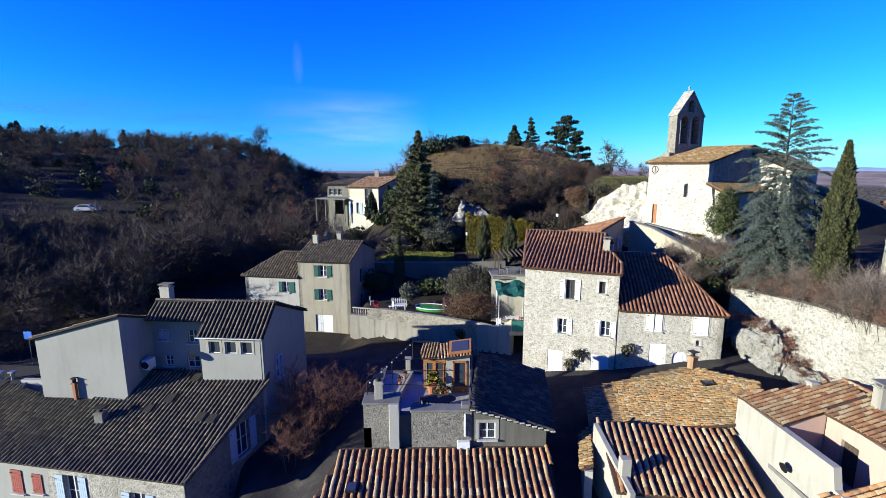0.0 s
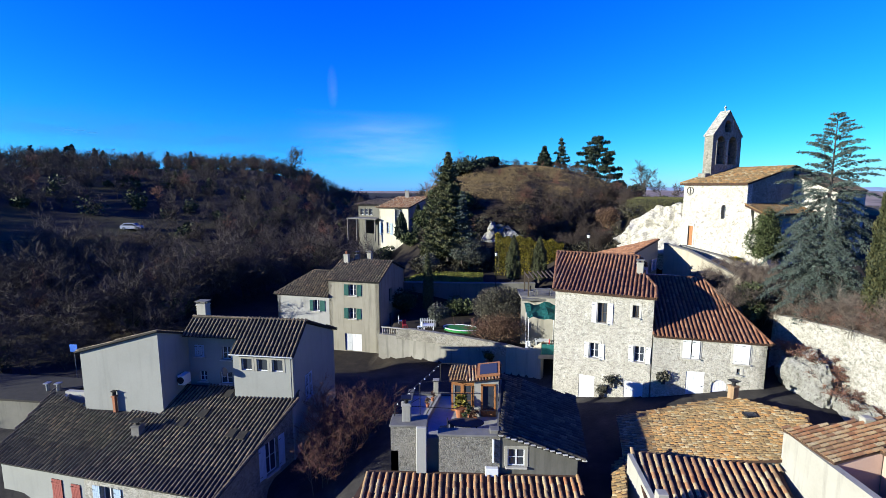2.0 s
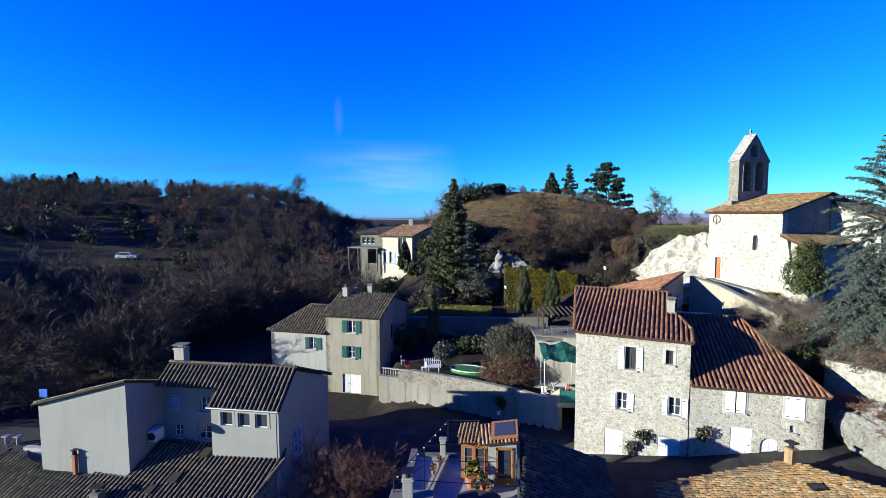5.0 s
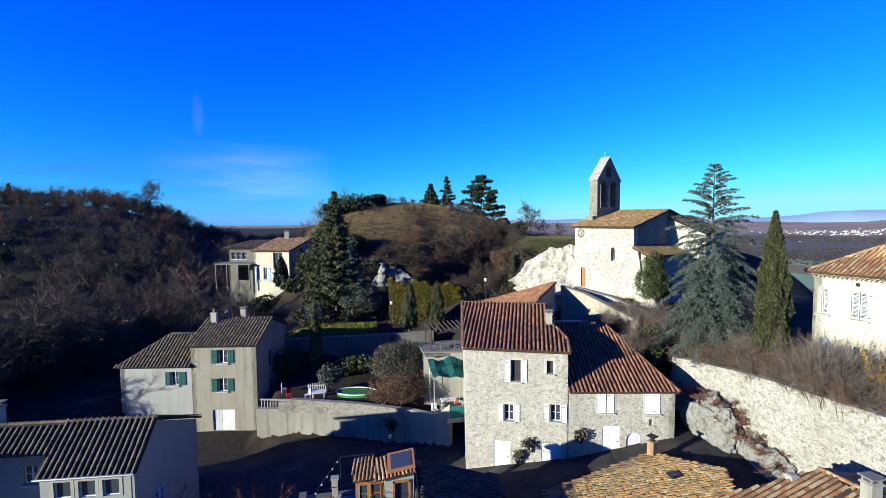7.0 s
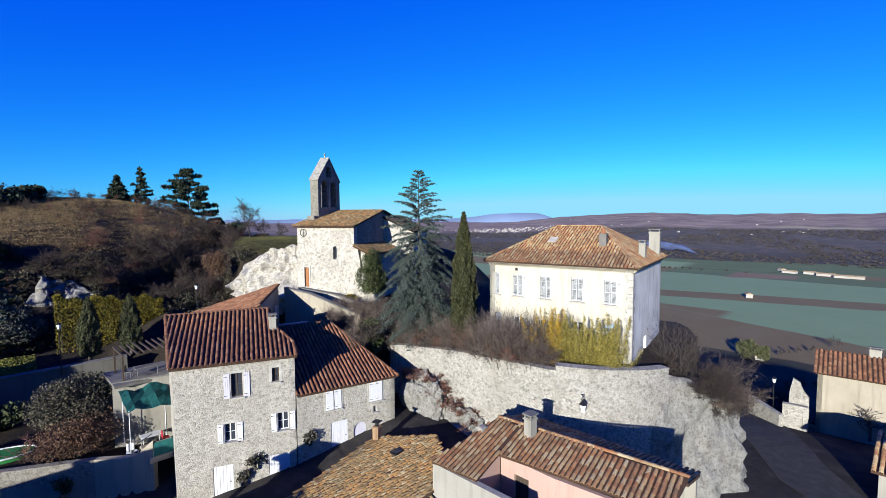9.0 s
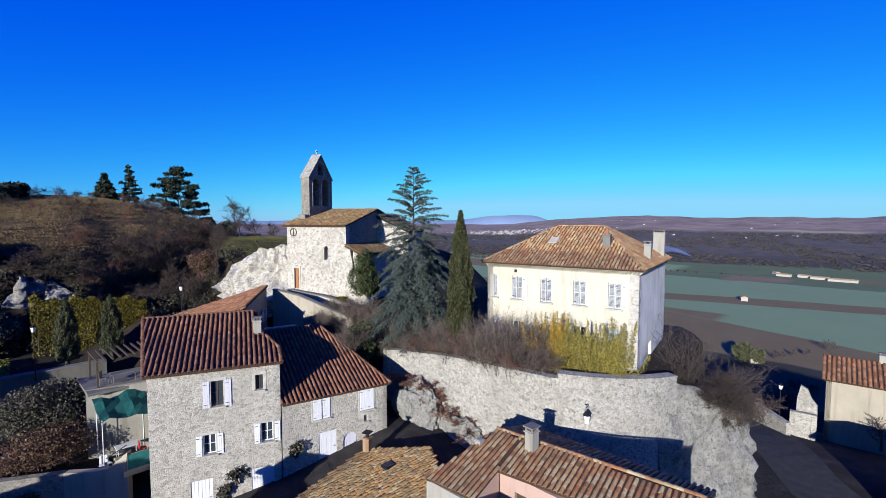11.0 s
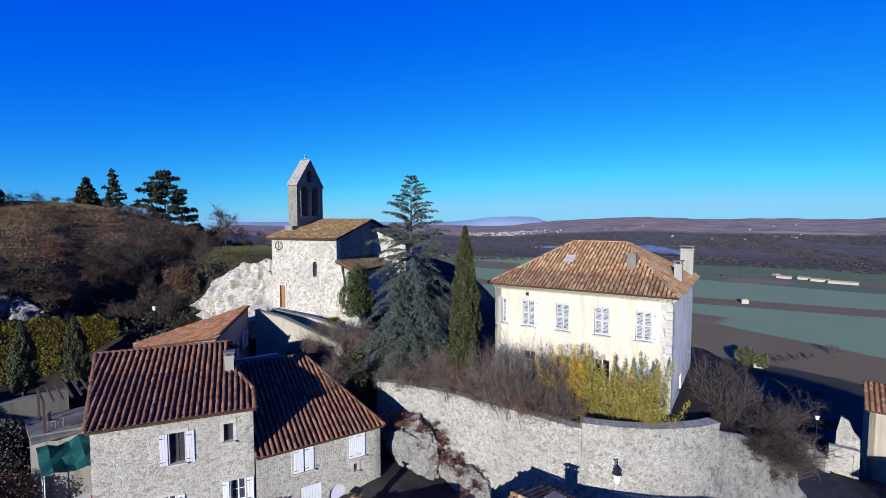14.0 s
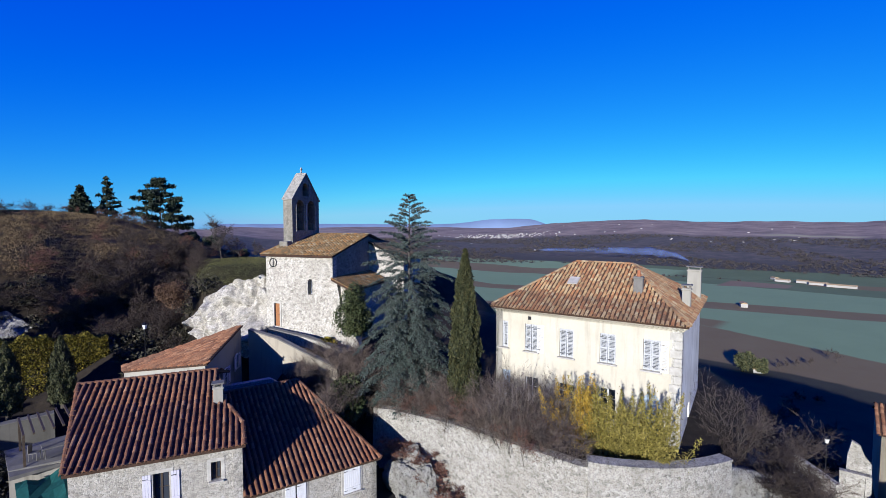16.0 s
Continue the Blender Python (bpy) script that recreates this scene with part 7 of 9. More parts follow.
# -- bare woods on the left-hand hill --
kinds = [bare_arrays(40 + k, tall=1.0, wide=0.85 + 0.1 * k, stems=1 + k % 2, kids=(8, 5) if k % 2 else (10, 7), twigs=17, twig_len=0.14, twig_w=0.0024, lean=0.2, start=0.22, r0=0.009, light=True) for k in range(5)]
far_kinds = [bare_arrays(50 + k, tall=1.0, wide=0.9 + 0.08 * k, stems=1, kids=(8, 5), twigs=11, twig_len=0.17, twig_w=0.0042, lean=0.2, start=0.2, r0=0.008, light=True) for k in range(5)]
limbs_, blades_, rust_ = [], [], []


def wood_at(x, y, tall, store=None):
    k = (kinds if math.hypot(x, y) < 128 else far_kinds)[rng.randrange(5)]
    z = ground_z(x, y) - 0.1
    turn = rng.uniform(0, 6.28)
    sc = (tall * rng.uniform(0.8, 1.15), tall * rng.uniform(0.8, 1.15), tall)
    limbs_.append((place(k[0][0], (x, y, z), turn, sc), k[0][1]))
    (store if store is not None else blades_).append((place(k[1][0], (x, y, z), turn, sc), k[1][1]))


def open_ground(x, y):
    """Clear of the houses, the road and the parked car."""
    if -33 < x < -6 and y < 66:
        return False
    if -24 < x < 0 and 78 < y < 104:
        return False
    if abs(math.hypot(x, y) - 119) < 6 and -110 < x < -64:
        return False
    along, across = -(x + 70) * 0.932 - (y - 97.4) * 0.362, (x + 70) * 0.362 - (y - 97.4) * 0.932
    if -4 < along < 48 and abs(across) < 7:
        return False
    return True


count = 0
while count < 1500:
    az, r = radians(rng.uniform(-66, 2)), math.sqrt(rng.uniform(58 ** 2, 245 ** 2))
    x, y = r * math.sin(az), r * math.cos(az)
    if not open_ground(x, y) or (az > radians(-8) and r < 125):
        continue
    low_growth = 0.5 if 88 < r < 119 and az < radians(-31) else 1.0
    wood_at(x, y, rng.uniform(4.0, 8.0) * low_growth, rust_ if rng.random() < 0.10 else None)
    count += 1
for i in range(70):   # the slope behind the left-hand houses
    x, y = rng.uniform(-62, -24), rng.uniform(50, 76)
    if x > -30 and y < 64:
        continue
    wood_at(x, y, rng.uniform(7, 11))
for x, y, t in ((-13, 70, 9), (-18, 68, 9.5), (-22, 72, 11), (-27, 66, 10), (-30, 63, 11), (-16, 76, 9), (-26, 80, 10)):
    wood_at(x, y, t)
w1 = part_np("hillside_trunks", *merged(limbs_), M["wood_bark"], None)
tagged(w1, "grey trunks and limbs of the leafless hillside wood", "wood", kind="stuff")
w2 = part_np("hillside_twigs", *merged(blades_), M["twig"], None)
tagged(w2, "brown leafless twigs of the hillside wood", "wood", kind="stuff")
w3 = part_np("hillside_russet_twigs", *merged(rust_), M["twig_red"], None)
tagged(w3, "russet twigs scattered through the hillside wood", "wood", kind="stuff")

bare_thing("bare_tree", 74, (-70, 188, ground_z(-70, 188)), 0.3, (1, 1, 1), "lone leafless tree on the hill's skyline", "tree", "", tall=14.0, wide=0.8, kids=(8, 6, 5), twigs=5, twig_len=1.4, twig_w=0.05, start=0.3)
bare_thing("bare_tree", 75, (-24, 118, ground_z(-24, 118)), 1.3, (1, 1, 1), "leafless tree behind the villa", "tree", "", tall=10.0, wide=0.7, kids=(8, 6, 5), twigs=5, twig_len=1.0, twig_w=0.035, start=0.25)
# -- evergreen scrub under the wood --
ev = []
for i in range(150):
    az, r = radians(rng.uniform(-64, -6)), math.sqrt(rng.uniform(60 ** 2, 240 ** 2))
    x, y = r * math.sin(az), r * math.cos(az)
    if not open_ground(x, y):
        continue
    s = rng.uniform(1.0, 2.6)
    c = blob_points(260, nrs, (x, y, ground_z(x, y) + s * 0.8), (s * 1.2, s * 1.2, s), 0.6, 8, 0.45)
    ev.append(leaf_tris(c, 0.55, nrs, 0.2))
e1 = part_np("evergreen_scrub", *merged(ev), M["ivy"], None)
tagged(e1, "dark evergreen scrub on the wooded hillside", "scrub", kind="stuff")
ev = []
for i in range(60):   # pines along the far left skyline
    az, r = radians(rng.uniform(-60, -36) if i < 45 else rng.uniform(-36, -16)), rng.uniform(225, 262)
    x, y = r * math.sin(az), r * math.cos(az)
    t = rng.uniform(5, 9)
    u = nrs.uniform(0.1, 1, 240)
    an = nrs.uniform(0, 6.28, 240)
    rr = (1 - u) ** 0.7 * t * 0.26 * nrs.uniform(0.5, 1.05, 240)
    ev.append(leaf_tris(np.stack([x + rr * np.cos(an), y + rr * np.sin(an), ground_z(x, y) + u * t], 1), 0.9, nrs, 0.1))
e2 = part_np("skyline_pines", *merged(ev), M["pine"], None)
tagged(e2, "dark pines along the hill's skyline", "wood", kind="stuff")

# -- the dry knoll --
tuft = []
for i in range(16000):
    x, y = rng.uniform(-8, 48), rng.uniform(83, 124)
    z = ground_z(x, y)
    if z < 14.5 or noise.noise(Vector((x * 0.10, y * 0.16, 3))) < -0.3 or (x > 24 and y < 96):
        continue
    tuft.append((x, y, z))
for i in range(1500):   # the lit verge beside the parked car
    az, r = radians(rng.uniform(-46, -33)), rng.uniform(105, 117)
    x, y = r * math.sin(az), r * math.cos(az)
    tuft.append((x, y, ground_z(x, y)))
tuft = np.array(tuft)
tc = np.repeat(tuft, 22, 0) + nrs.normal(size=(len(tuft) * 22, 3)) * (0.55, 0.55, 0.03)
gv, gf = leaf_tris(tc, 0.22, nrs, 1.3, 7.0)
tagged(part_np("dry_grass", gv, gf, M["drygrass"], None), "straw-coloured dry grass on the knoll", "grass", kind="stuff")
tuft = []
while len(tuft) < 7000:
    x, y = rng.uniform(20, 34), rng.uniform(56, 84)
    z = ground_z(x, y)
    if z > 17.6:
        tuft.append((x, y, z))
tc = np.repeat(np.array(tuft), 6, 0) + nrs.normal(size=(len(tuft) * 6, 3)) * (0.35, 0.35, 0.02)
gv, gf = leaf_tris(tc, 0.10, nrs, 1.2, 5.0)
tagged(part_np("green_grass", gv, gf, M["turf_blade"], None), "rough green grass above the ruined wall", "grass", kind="stuff")
limbs_, blades_, rust_ = [], [], []
for i in range(330):   # bare scrub between the gardens and the dry grass
    x, y = rng.uniform(2, 31), rng.uniform(68, 92)
    if (x < 15 and y < 71) or ground_z(x, y) > 18.6 or (y > 83 and x < 16 and rng.random() < 0.75) or (3 < x < 11 and 76 < y < 81.5):
        continue
    wood_at(x, y, rng.uniform(2.0, 4.2), rust_ if rng.random() < 0.12 else None)
for i in range(330):
    x, y = rng.uniform(-10, 46), rng.uniform(93, 122)
    if noise.noise(Vector((x * 0.10, y * 0.16, 3))) > 0.05 and rng.random() < 0.8:
        continue
    wood_at(x, y, rng.uniform(1.0, 2.4), rust_ if rng.random() < 0.25 else None)
for x, y, t in ((19.5, 80, 9.6), (21.5, 83, 8.4), (17.0, 79, 7.4), (23.5, 80, 7.6), (14.6, 78, 6.2), (25.6, 84, 7.4), (16, 84, 7), (27.5, 86, 6.4), (22.5, 88, 7.5), (12.6, 80, 5.5), (18.4, 75, 6.0), (20.4, 72, 4.6), (21.4, 68, 3.8), (19.2, 66, 3.6), (19.4, 63.4, 3.0), (20.2, 61.2, 2.6), (21.2, 59.2, 2.2), (18.6, 65.2, 3.2), (20.0, 66.8, 3.4), (22.2, 63.5, 1.6), (23.4, 60.5, 1.3)):
    wood_at(x, y, t)
tagged(part_np("knoll_trunks", *merged(limbs_), M["wood_bark"], None), "limbs of leafless scrub on the knoll", "scrub", kind="stuff")
tagged(part_np("knoll_twigs", *merged(blades_), M["twig_dark"], None), "leafless brown scrub on the knoll", "scrub", kind="stuff")
tagged(part_np("knoll_russet_twigs", *merged(rust_), M["twig_red"], None), "russet scrub on the knoll", "scrub", kind="stuff")
ev = []
for i in range(620):   # dark undergrowth on the bank between the gardens and the knoll
    x, y = rng.uniform(-6, 23), rng.uniform(57, 93)
    z = ground_z(x, y)
    if z > 18.2 or (x < 15.5 and y < 68.6) or (15 < x < 17.5 and y < 61) or (y > 84 and x < 17 and rng.random() < 0.8) or (3.5 < x < 11 and 74 < y < 80.5):
        continue
    s = rng.uniform(0.6, 1.5)
    c = blob_points(170, nrs, (x, y, z + s * 0.4), (s * 1.3, s * 1.3, s * 0.8), 0.5, 8, 0.45)
    ev.append(leaf_tris(c, 0.26, nrs, 0.4, 2.6))
tagged(part_np("undergrowth", *merged(ev), M["scrub_dark"], None), "dark brambles and undergrowth on the bank", "scrub", kind="stuff")
for n, (x, y, s) in enumerate(((2.5, 108, 3.6), (7, 112, 2.6), (-2, 110, 3.4), (39, 108, 2.4), (43, 104, 2.0), (36, 110, 1.8))):
    shrub("holm_oak", (x, y, ground_z(x, y) - 0.4), (s * 1.2, s, s * 0.62), "pine", "dark evergreen oak on the knoll", 60 + n, 2600, 0.42, "tree", "evergreen oaks on the knoll", 0.1, 0.2, 22, 0.3)
conifer("pine_tree", (32.7, 116, ground_z(32.7, 116)), 33.2 - ground_z(32.7, 116), 10.5, 5, "pine", "dark open-crowned pine on the knoll", 13, 6, 22, 0.55, -0.05, start=0.06, per=9, prof=([0, 0.3, 0.6, 0.85, 1], [0.9, 1, 0.8, 0.5, 0.2]), inner=0.45, tight=0.13, vary=(0.45, 1.15))
conifer("fir_tree", (24.6, 119, ground_z(24.6, 119)), 32.8 - ground_z(24.6, 119), 6.0, 6, "pine", "small pointed fir on the knoll", 10, 6, 14, 0.45, -0.1, per=6, inner=0.3, tight=0.1, vary=(0.5, 1.2))
conifer("fir_tree", (20.6, 119, ground_z(20.6, 119)), 30.8 - ground_z(20.6, 119), 4.4, 7, "pine", "small dark fir on the knoll", 11, 8, 20, 0.5, 0.1, per=8)
bare_thing("bare_tree", 71, (30.6, 80, 19.2), 0.5, (1, 1, 1), "leafless tree behind the church", "tree", "", tall=6.0, wide=0.8, kids=(7, 6, 5), twigs=6, twig_len=0.7, twig_w=0.022, start=0.2)
bare_thing("bare_tree", 72, (33.6, 80, 18.8), 2.5, (1, 1, 1), "leafless tree behind the church", "tree", "", tall=4.2, wide=0.8, kids=(6, 5, 4), twigs=5, twig_len=0.6, twig_w=0.02)
bare_thing("bare_tree", 73, (36.0, 79, 18.6), 1.5, (1, 1, 1), "small leafless tree behind the church", "tree", "", tall=3.0, wide=0.8, kids=(6, 5, 4), twigs=5, twig_len=0.5, twig_w=0.018)

# -- the gardens --
conifer("spruce_tree", (-1.5, 71, 10.0), 16.2, 8.4, 9, "spruce", "tall olive-green spruce in the garden", 34, 10, 26, 0.27, -0.35, per=12, start=0.06, tight=0.10, vary=(0.55, 1.2), prof=([0, 0.1, 0.3, 0.55, 0.8, 1], [0.8, 1.0, 0.9, 0.6, 0.26, 0.03]))
conifer("spruce_tree", (0.6, 69.5, 9.8), 10.6, 5.0, 10, "cedar", "smaller blue-grey spruce in the garden", 26, 10, 22, 0.24, -0.25, per=10, tight=0.11)
conifer("spruce_tree", (-4.2, 72.5, 10.2), 6.0, 3.4, 12, "spruce", "low dark spruce in the garden", 14, 9, 18, 0.34, 0.2, per=7)
for n, (x, y, w_, t) in enumerate(((-6.4, 83.0, 1.9, 2.2), (-4.4, 84.5, 2.2, 2.6), (-2.0, 83.5, 2.2, 2.0), (0.4, 84.6, 2.4, 2.0), (-8.6, 82.6, 1.6, 1.2), (-13.4, 84.0, 1.9, 1.5), (-17.5, 85.0, 2.3, 1.9), (-20.5, 86.5, 2.2, 1.8))):
    shrub("evergreen_bush", (x, y, ground_z(x, y) - 0.2), (w_, w_ * 0.9, t), "ivy", "dark evergreen bush beside the villa", 90 + n, 1800, 0.3, group="bushes beside the villa")
shrub("olive_tree", (2.2, 69, 9.6), (3.0, 2.4, 1.7), "olive", "round grey-green olive tree", 31, 11000, 0.15, "tree", "", 0.5)
shrub("olive_tree", (-3.8, 66, 9.2), (1.5, 1.3, 1.2), "olive", "small grey-green olive tree", 32, 4000, 0.14, "tree", "", 0.4)
cypress_tree((7.4, 62.0, 8.6), 6.2, 1.8, 33, "slim cypress in the garden", "spruce", n=14000, leaf=0.15, group="garden cypresses")
cypress_tree((10.8, 62.0, 8.6), 6.1, 1.9, 34, "slim cypress in the garden", "spruce", n=14000, leaf=0.15, group="garden cypresses")
cypress_tree((-3.5, 57.2, 5.6), 7.9, 1.3, 35, "slender dark cypress beside the terrace wall", "spruce", 8000, 0.16)
cypress_tree((-10.4, 84.4, 11.2), 5.2, 2.2, 36, "clipped dark cypress beside the villa", "pine", 2200, 0.4)
cypress_tree((-7.4, 84.6, 11.2), 6.6, 2.2, 37, "clipped dark cypress beside the villa", "pine", 2200, 0.4)


def hedge_block(at, u, L, D, H, mat, seed, label, follow=False):
    f = Frame(at, u)
    z0 = min(ground_z(*f.p(s, 0, 0).xy) for s in (0, L))
    h = thing("hedge", f.p(L / 2, D / 2, z0), label, "hedge")
    rs = np.random.RandomState(seed)
    n = int(2600 * L)
    s, d, t = rs.uniform(0, L, n), rs.uniform(0, D, n), rs.uniform(0, 1, n) ** 0.7
    top = H * (0.95 + 0.03 * np.sin(s * 1.7 + 1) + 0.03 * np.sin(s * 4.1)) * (1 - 0.018 * s)
    face = rs.rand(n) < 0.6
    d = np.where(face, np.abs(rs.normal(0, 0.12, n)), d)
    t = np.where(face, t, 1 - np.abs(rs.normal(0, 0.06, n)))
    c = np.array([f.p(a, b, 0) for a, b in zip(s, d)])
    c[:, 2] = (height(c[:, 0], c[:, 1]) if follow else z0) + t * top
    v, fa = leaf_tris(c, 0.12, rs, 0.3)
    part_np("leaves", v, fa, M[mat], h)
    bm = bmesh.new()
    for k in range(int(L)):
        tube(bm, f.p(k + 0.5, D / 2, z0 - 0.1), f.p(k + 0.6, D / 2, z0 + H * 0.8), 0.06, 0.03, 6)
    part("stems", bm, M["bark"], h)
    return h


hedge_block((5.3, 66.8), (0.99, -0.03), 9.6, 1.5, 6.1, "hedge", 41, "tall golden-yellow clipped hedge")
hedge_block((-9.5, 61.9), (1, -0.02), 13.0, 5.0, 0.8, "juniper", 42, "low green creeping juniper above the wall", True)
shrub("laurel_shrub", (5.2, 50.3, 5.6), (3.1, 2.4, 2.5), "shrub", "large pale-flowering laurel shrub", 43, 22000, 0.125, trunk=0.3, lumps=26)
shrub("brown_shrub", (4.4, 47.0, 5.6), (3.0, 1.8, 1.4), "russet", "russet-brown winter shrub on the garden wall", 44, 9000, 0.10, trunk=0.2, lumps=22)
bare_thing("brown_shrub", 45, (4.0, 46.8, 5.5), 0, (1.3, 1, 1), "twiggy brown winter shrub on the garden wall", "shrub", "", twig="twig_red", tall=3.0, wide=1.2, stems=7, kids=(6, 5), twigs=7, twig_len=0.4, twig_w=0.014, lean=0.6)
shrub("grey_shrub", (-2.0, 52.0, 5.6), (1.4, 1.2, 1.3), "olive", "small grey-leaved tree by the garden fence", 46, 1900, 0.17, trunk=0.5)
shrub("dark_shrub", (0.5, 56.5, 5.6), (2.2, 1.6, 1.3), "ivy", "dark shrub in the shaded garden", 47, 2200, 0.22)
shrub("dark_shrub", (-6.5, 57.5, 5.6), (1.6, 1.6, 1.5), "ivy", "dark shrub in the shaded garden", 48, 2000, 0.22)
shrub("wall_plant", (3.4, 45.3, 4.2), (0.55, 0.45, 0.6), "ivy", "tuft of ivy hanging on the garden wall", 49, 500, 0.14, "plant", "", 0.0)
for n, (x, y) in enumerate(((-9, 66), (-6, 70), (4, 74), (8, 75), (12, 72), (14, 68), (-11, 76))):
    shrub("garden_bush", (x, y, ground_z(x, y)), (1.4 + 0.3 * (n % 3), 1.3, 1.0 + 0.2 * (n % 2)), ("ivy", "shrub", "olive")[n % 3], "low bush in the hillside garden", 80 + n, 1100, 0.24, group="garden bushes")

# -- round the church and the manor --
cedar_tree((27.5, 36.6, 11.6), 14.9, 7.2, 51, "large blue-grey cedar with long arching boughs")
cypress_tree((27.5, 31.3, 11.6), 11.0, 1.9, 52, "tall olive-green cypress beside the manor", n=34000, leaf=0.17)
shrub("ivy", (28.6, 45.2, 14.6), (1.5, 1.1, 2.3), "ivy", "thick ivy climbing the side chapel", 53, 9000, 0.13, "climber", "", 0.1, 0.2, 18)
shrub("ivy", (30.2, 46.6, 14.0), (1.5, 1.5, 1.7), "ivy", "thick ivy climbing the side chapel", 54, 7000, 0.13, "climber", "", 0.1)
shrub("agave", (26.9, 46.6, 13.4), (0.8, 0.7, 0.5), "hedge", "yellow-green tufted plant at the church wall", 55, 420, 0.4, "plant", "", 0.1, 1.0)
shrub("red_shrub", (19.6, 63.0, 15.9), (1.6, 1.4, 1.3), "russet", "russet-red shrub below the ruined wall", 56, 5000, 0.12)
for n in range(34):
    s = (n + 0.5) / 34
    y = 38.5 - 13.4 * s
    x = 26.6 + rng.uniform(0.0, 2.4) + (0.6 if n % 2 else 0)
    if y < 26 and x > 28.2:
        x -= 1.0
    bare_thing("bramble_bush", 100 + n % 7, (x, y, 11.5), rng.uniform(0, 6), (1, 1, rng.uniform(0.8, 1.15)), "leafless tangled bush behind the rampart", "shrub", "bushes along the rampart", twig=("twig_brown", "twig", "twig_brown", "twig_pale", "twig_brown")[n % 5], tall=2.7 if y > 31 else 3.7, wide=0.6, stems=9, kids=(6, 5), twigs=11, twig_len=0.5, twig_w=0.0055, lean=0.30, start=0.1, r0=0.06, light=True)
for n in range(18):
    x, y = rng.uniform(22.6, 27.0), rng.uniform(37.5, 44.0)
    bare_thing("bramble_bush", 100 + n % 7, (x, y, ground_z(x, y) if x > 24 else 11.5), rng.uniform(0, 6), (1, 1, 1), "leafless tangled bush below the church", "shrub", "bushes below the church", twig="twig_brown", tall=2.6, wide=0.7, stems=9, kids=(7, 5), twigs=11, twig_len=0.42, twig_w=0.0055, lean=0.4, start=0.12, r0=0.06, light=True)
shrub("ivy", (24.0, 39.0, 10.6), (1.5, 1.9, 1.5), "ivy", "green ivy hanging over the end of the rampart", 57, 2400, 0.18, "climber", "", 0.1)


def bamboo_clump(at, wide, deep, tall, n, mat, seed, label):
    rs = np.random.RandomState(seed)
    h = thing("bamboo_clump", at, label, "bamboo", "bamboo in the manor garden")
    bm = bmesh.new()
    cs = []
    for k in range(n):
        x, y = at[0] + rs.uniform(-deep, deep) / 2, at[1] + rs.uniform(-wide, wide) / 2
        t = tall * rs.uniform(0.5, 1.25)
        top = Vector((x + rs.normal() * 0.5, y + rs.normal() * 0.5, at[2] + t))
        tube(bm, (x, y, at[2]), top, 0.016, 0.006, 4)
        for q in rs.uniform(0.05, 1.0, 210) ** 0.8:
            p = Vector((x, y, at[2])).lerp(top, q)
            w = 0.26 * (1.12 - q)
            cs.append((p.x + rs.normal() * w, p.y + rs.normal() * w, p.z + rs.normal() * 0.1))
    tagged(part("cane_mass", bm, M["bamboo"], h), kind="stuff")
    v, f = leaf_tris(np.array(cs), 0.115, rs, 0.6, 4.5)
    part_np("leaves", v, f, M[mat], h)
    return h


bamboo_clump((29.2, 24.4, 11.5), 2.2, 1.6, 3.5, 44, "bamboo_gold", 61, "yellow bamboo clump before the manor")
bamboo_clump((29.6, 22.6, 11.5), 2.4, 1.8, 3.2, 60, "bamboo", 62, "olive-green bamboo clump before the manor")
bamboo_clump((30.1, 20.6, 11.5), 2.2, 1.8, 3.3, 60, "bamboo", 63, "olive-green bamboo clump before the manor")
for n, (x, y, z, t) in enumerate(((35.6, 16.2, 9.6, 2.6), (36.6, 15.7, 9.0, 2.9), (37.6, 15.6, 8.3, 2.6), (36.4, 17.0, 9.4, 3.2), (38.8, 15.6, 7.5, 2.4))):
    bare_thing("thorn_bush", 130 + n, (x, y, z), n * 1.3, (1.25, 1.25, 1), "dense leafless thorn bush on the outcrop", "shrub", "bushes on the outcrop", twig=("twig_dark", "twig", "twig_brown")[n % 3], tall=t * 0.85, wide=0.8, stems=10, kids=(8, 6), twigs=16, twig_len=0.32, twig_w=0.006, lean=0.42, start=0.1, r0=0.05, light=True)
bare_thing("bare_tree", 141, (37.5, 18.2, 8.0), 0, (1, 1, 1), "slender leafless tree beside the manor", "tree", "", twig="twig", tall=6.4, wide=0.5, stems=2, kids=(8, 6, 5), twigs=6, twig_len=0.5, twig_w=0.006, r0=0.09, light=True)
bare_thing("bare_tree", 142, (42, 17.5, 6.0), 1, (1, 1, 1), "slender leafless tree beside the manor", "tree", "", twig="twig", tall=7.0, wide=0.7, stems=2, kids=(8, 6, 5), twigs=6, twig_len=0.5, twig_w=0.006, r0=0.1, light=True)
for n, (x, y, t) in enumerate(((-9.6, 34.2, 5.0), (-7.0, 33.0, 5.2), (-8.4, 31.6, 4.0), (-8.6, 29.5, 3.5), (-6.2, 35.0, 4.0))):
    bare_thing("tamarisk_bush", 150 + n, (x, y, ground_z(x, y)), n, (1, 1, 1), "russet leafless bush in the yard", "shrub", "bushes in the yard", twig="twig_red", tall=t * 1.05, wide=0.75, stems=7, kids=(7, 6), twigs=26, twig_len=0.42, twig_w=0.004, lean=0.25, start=0.2, r0=0.09, light=True)
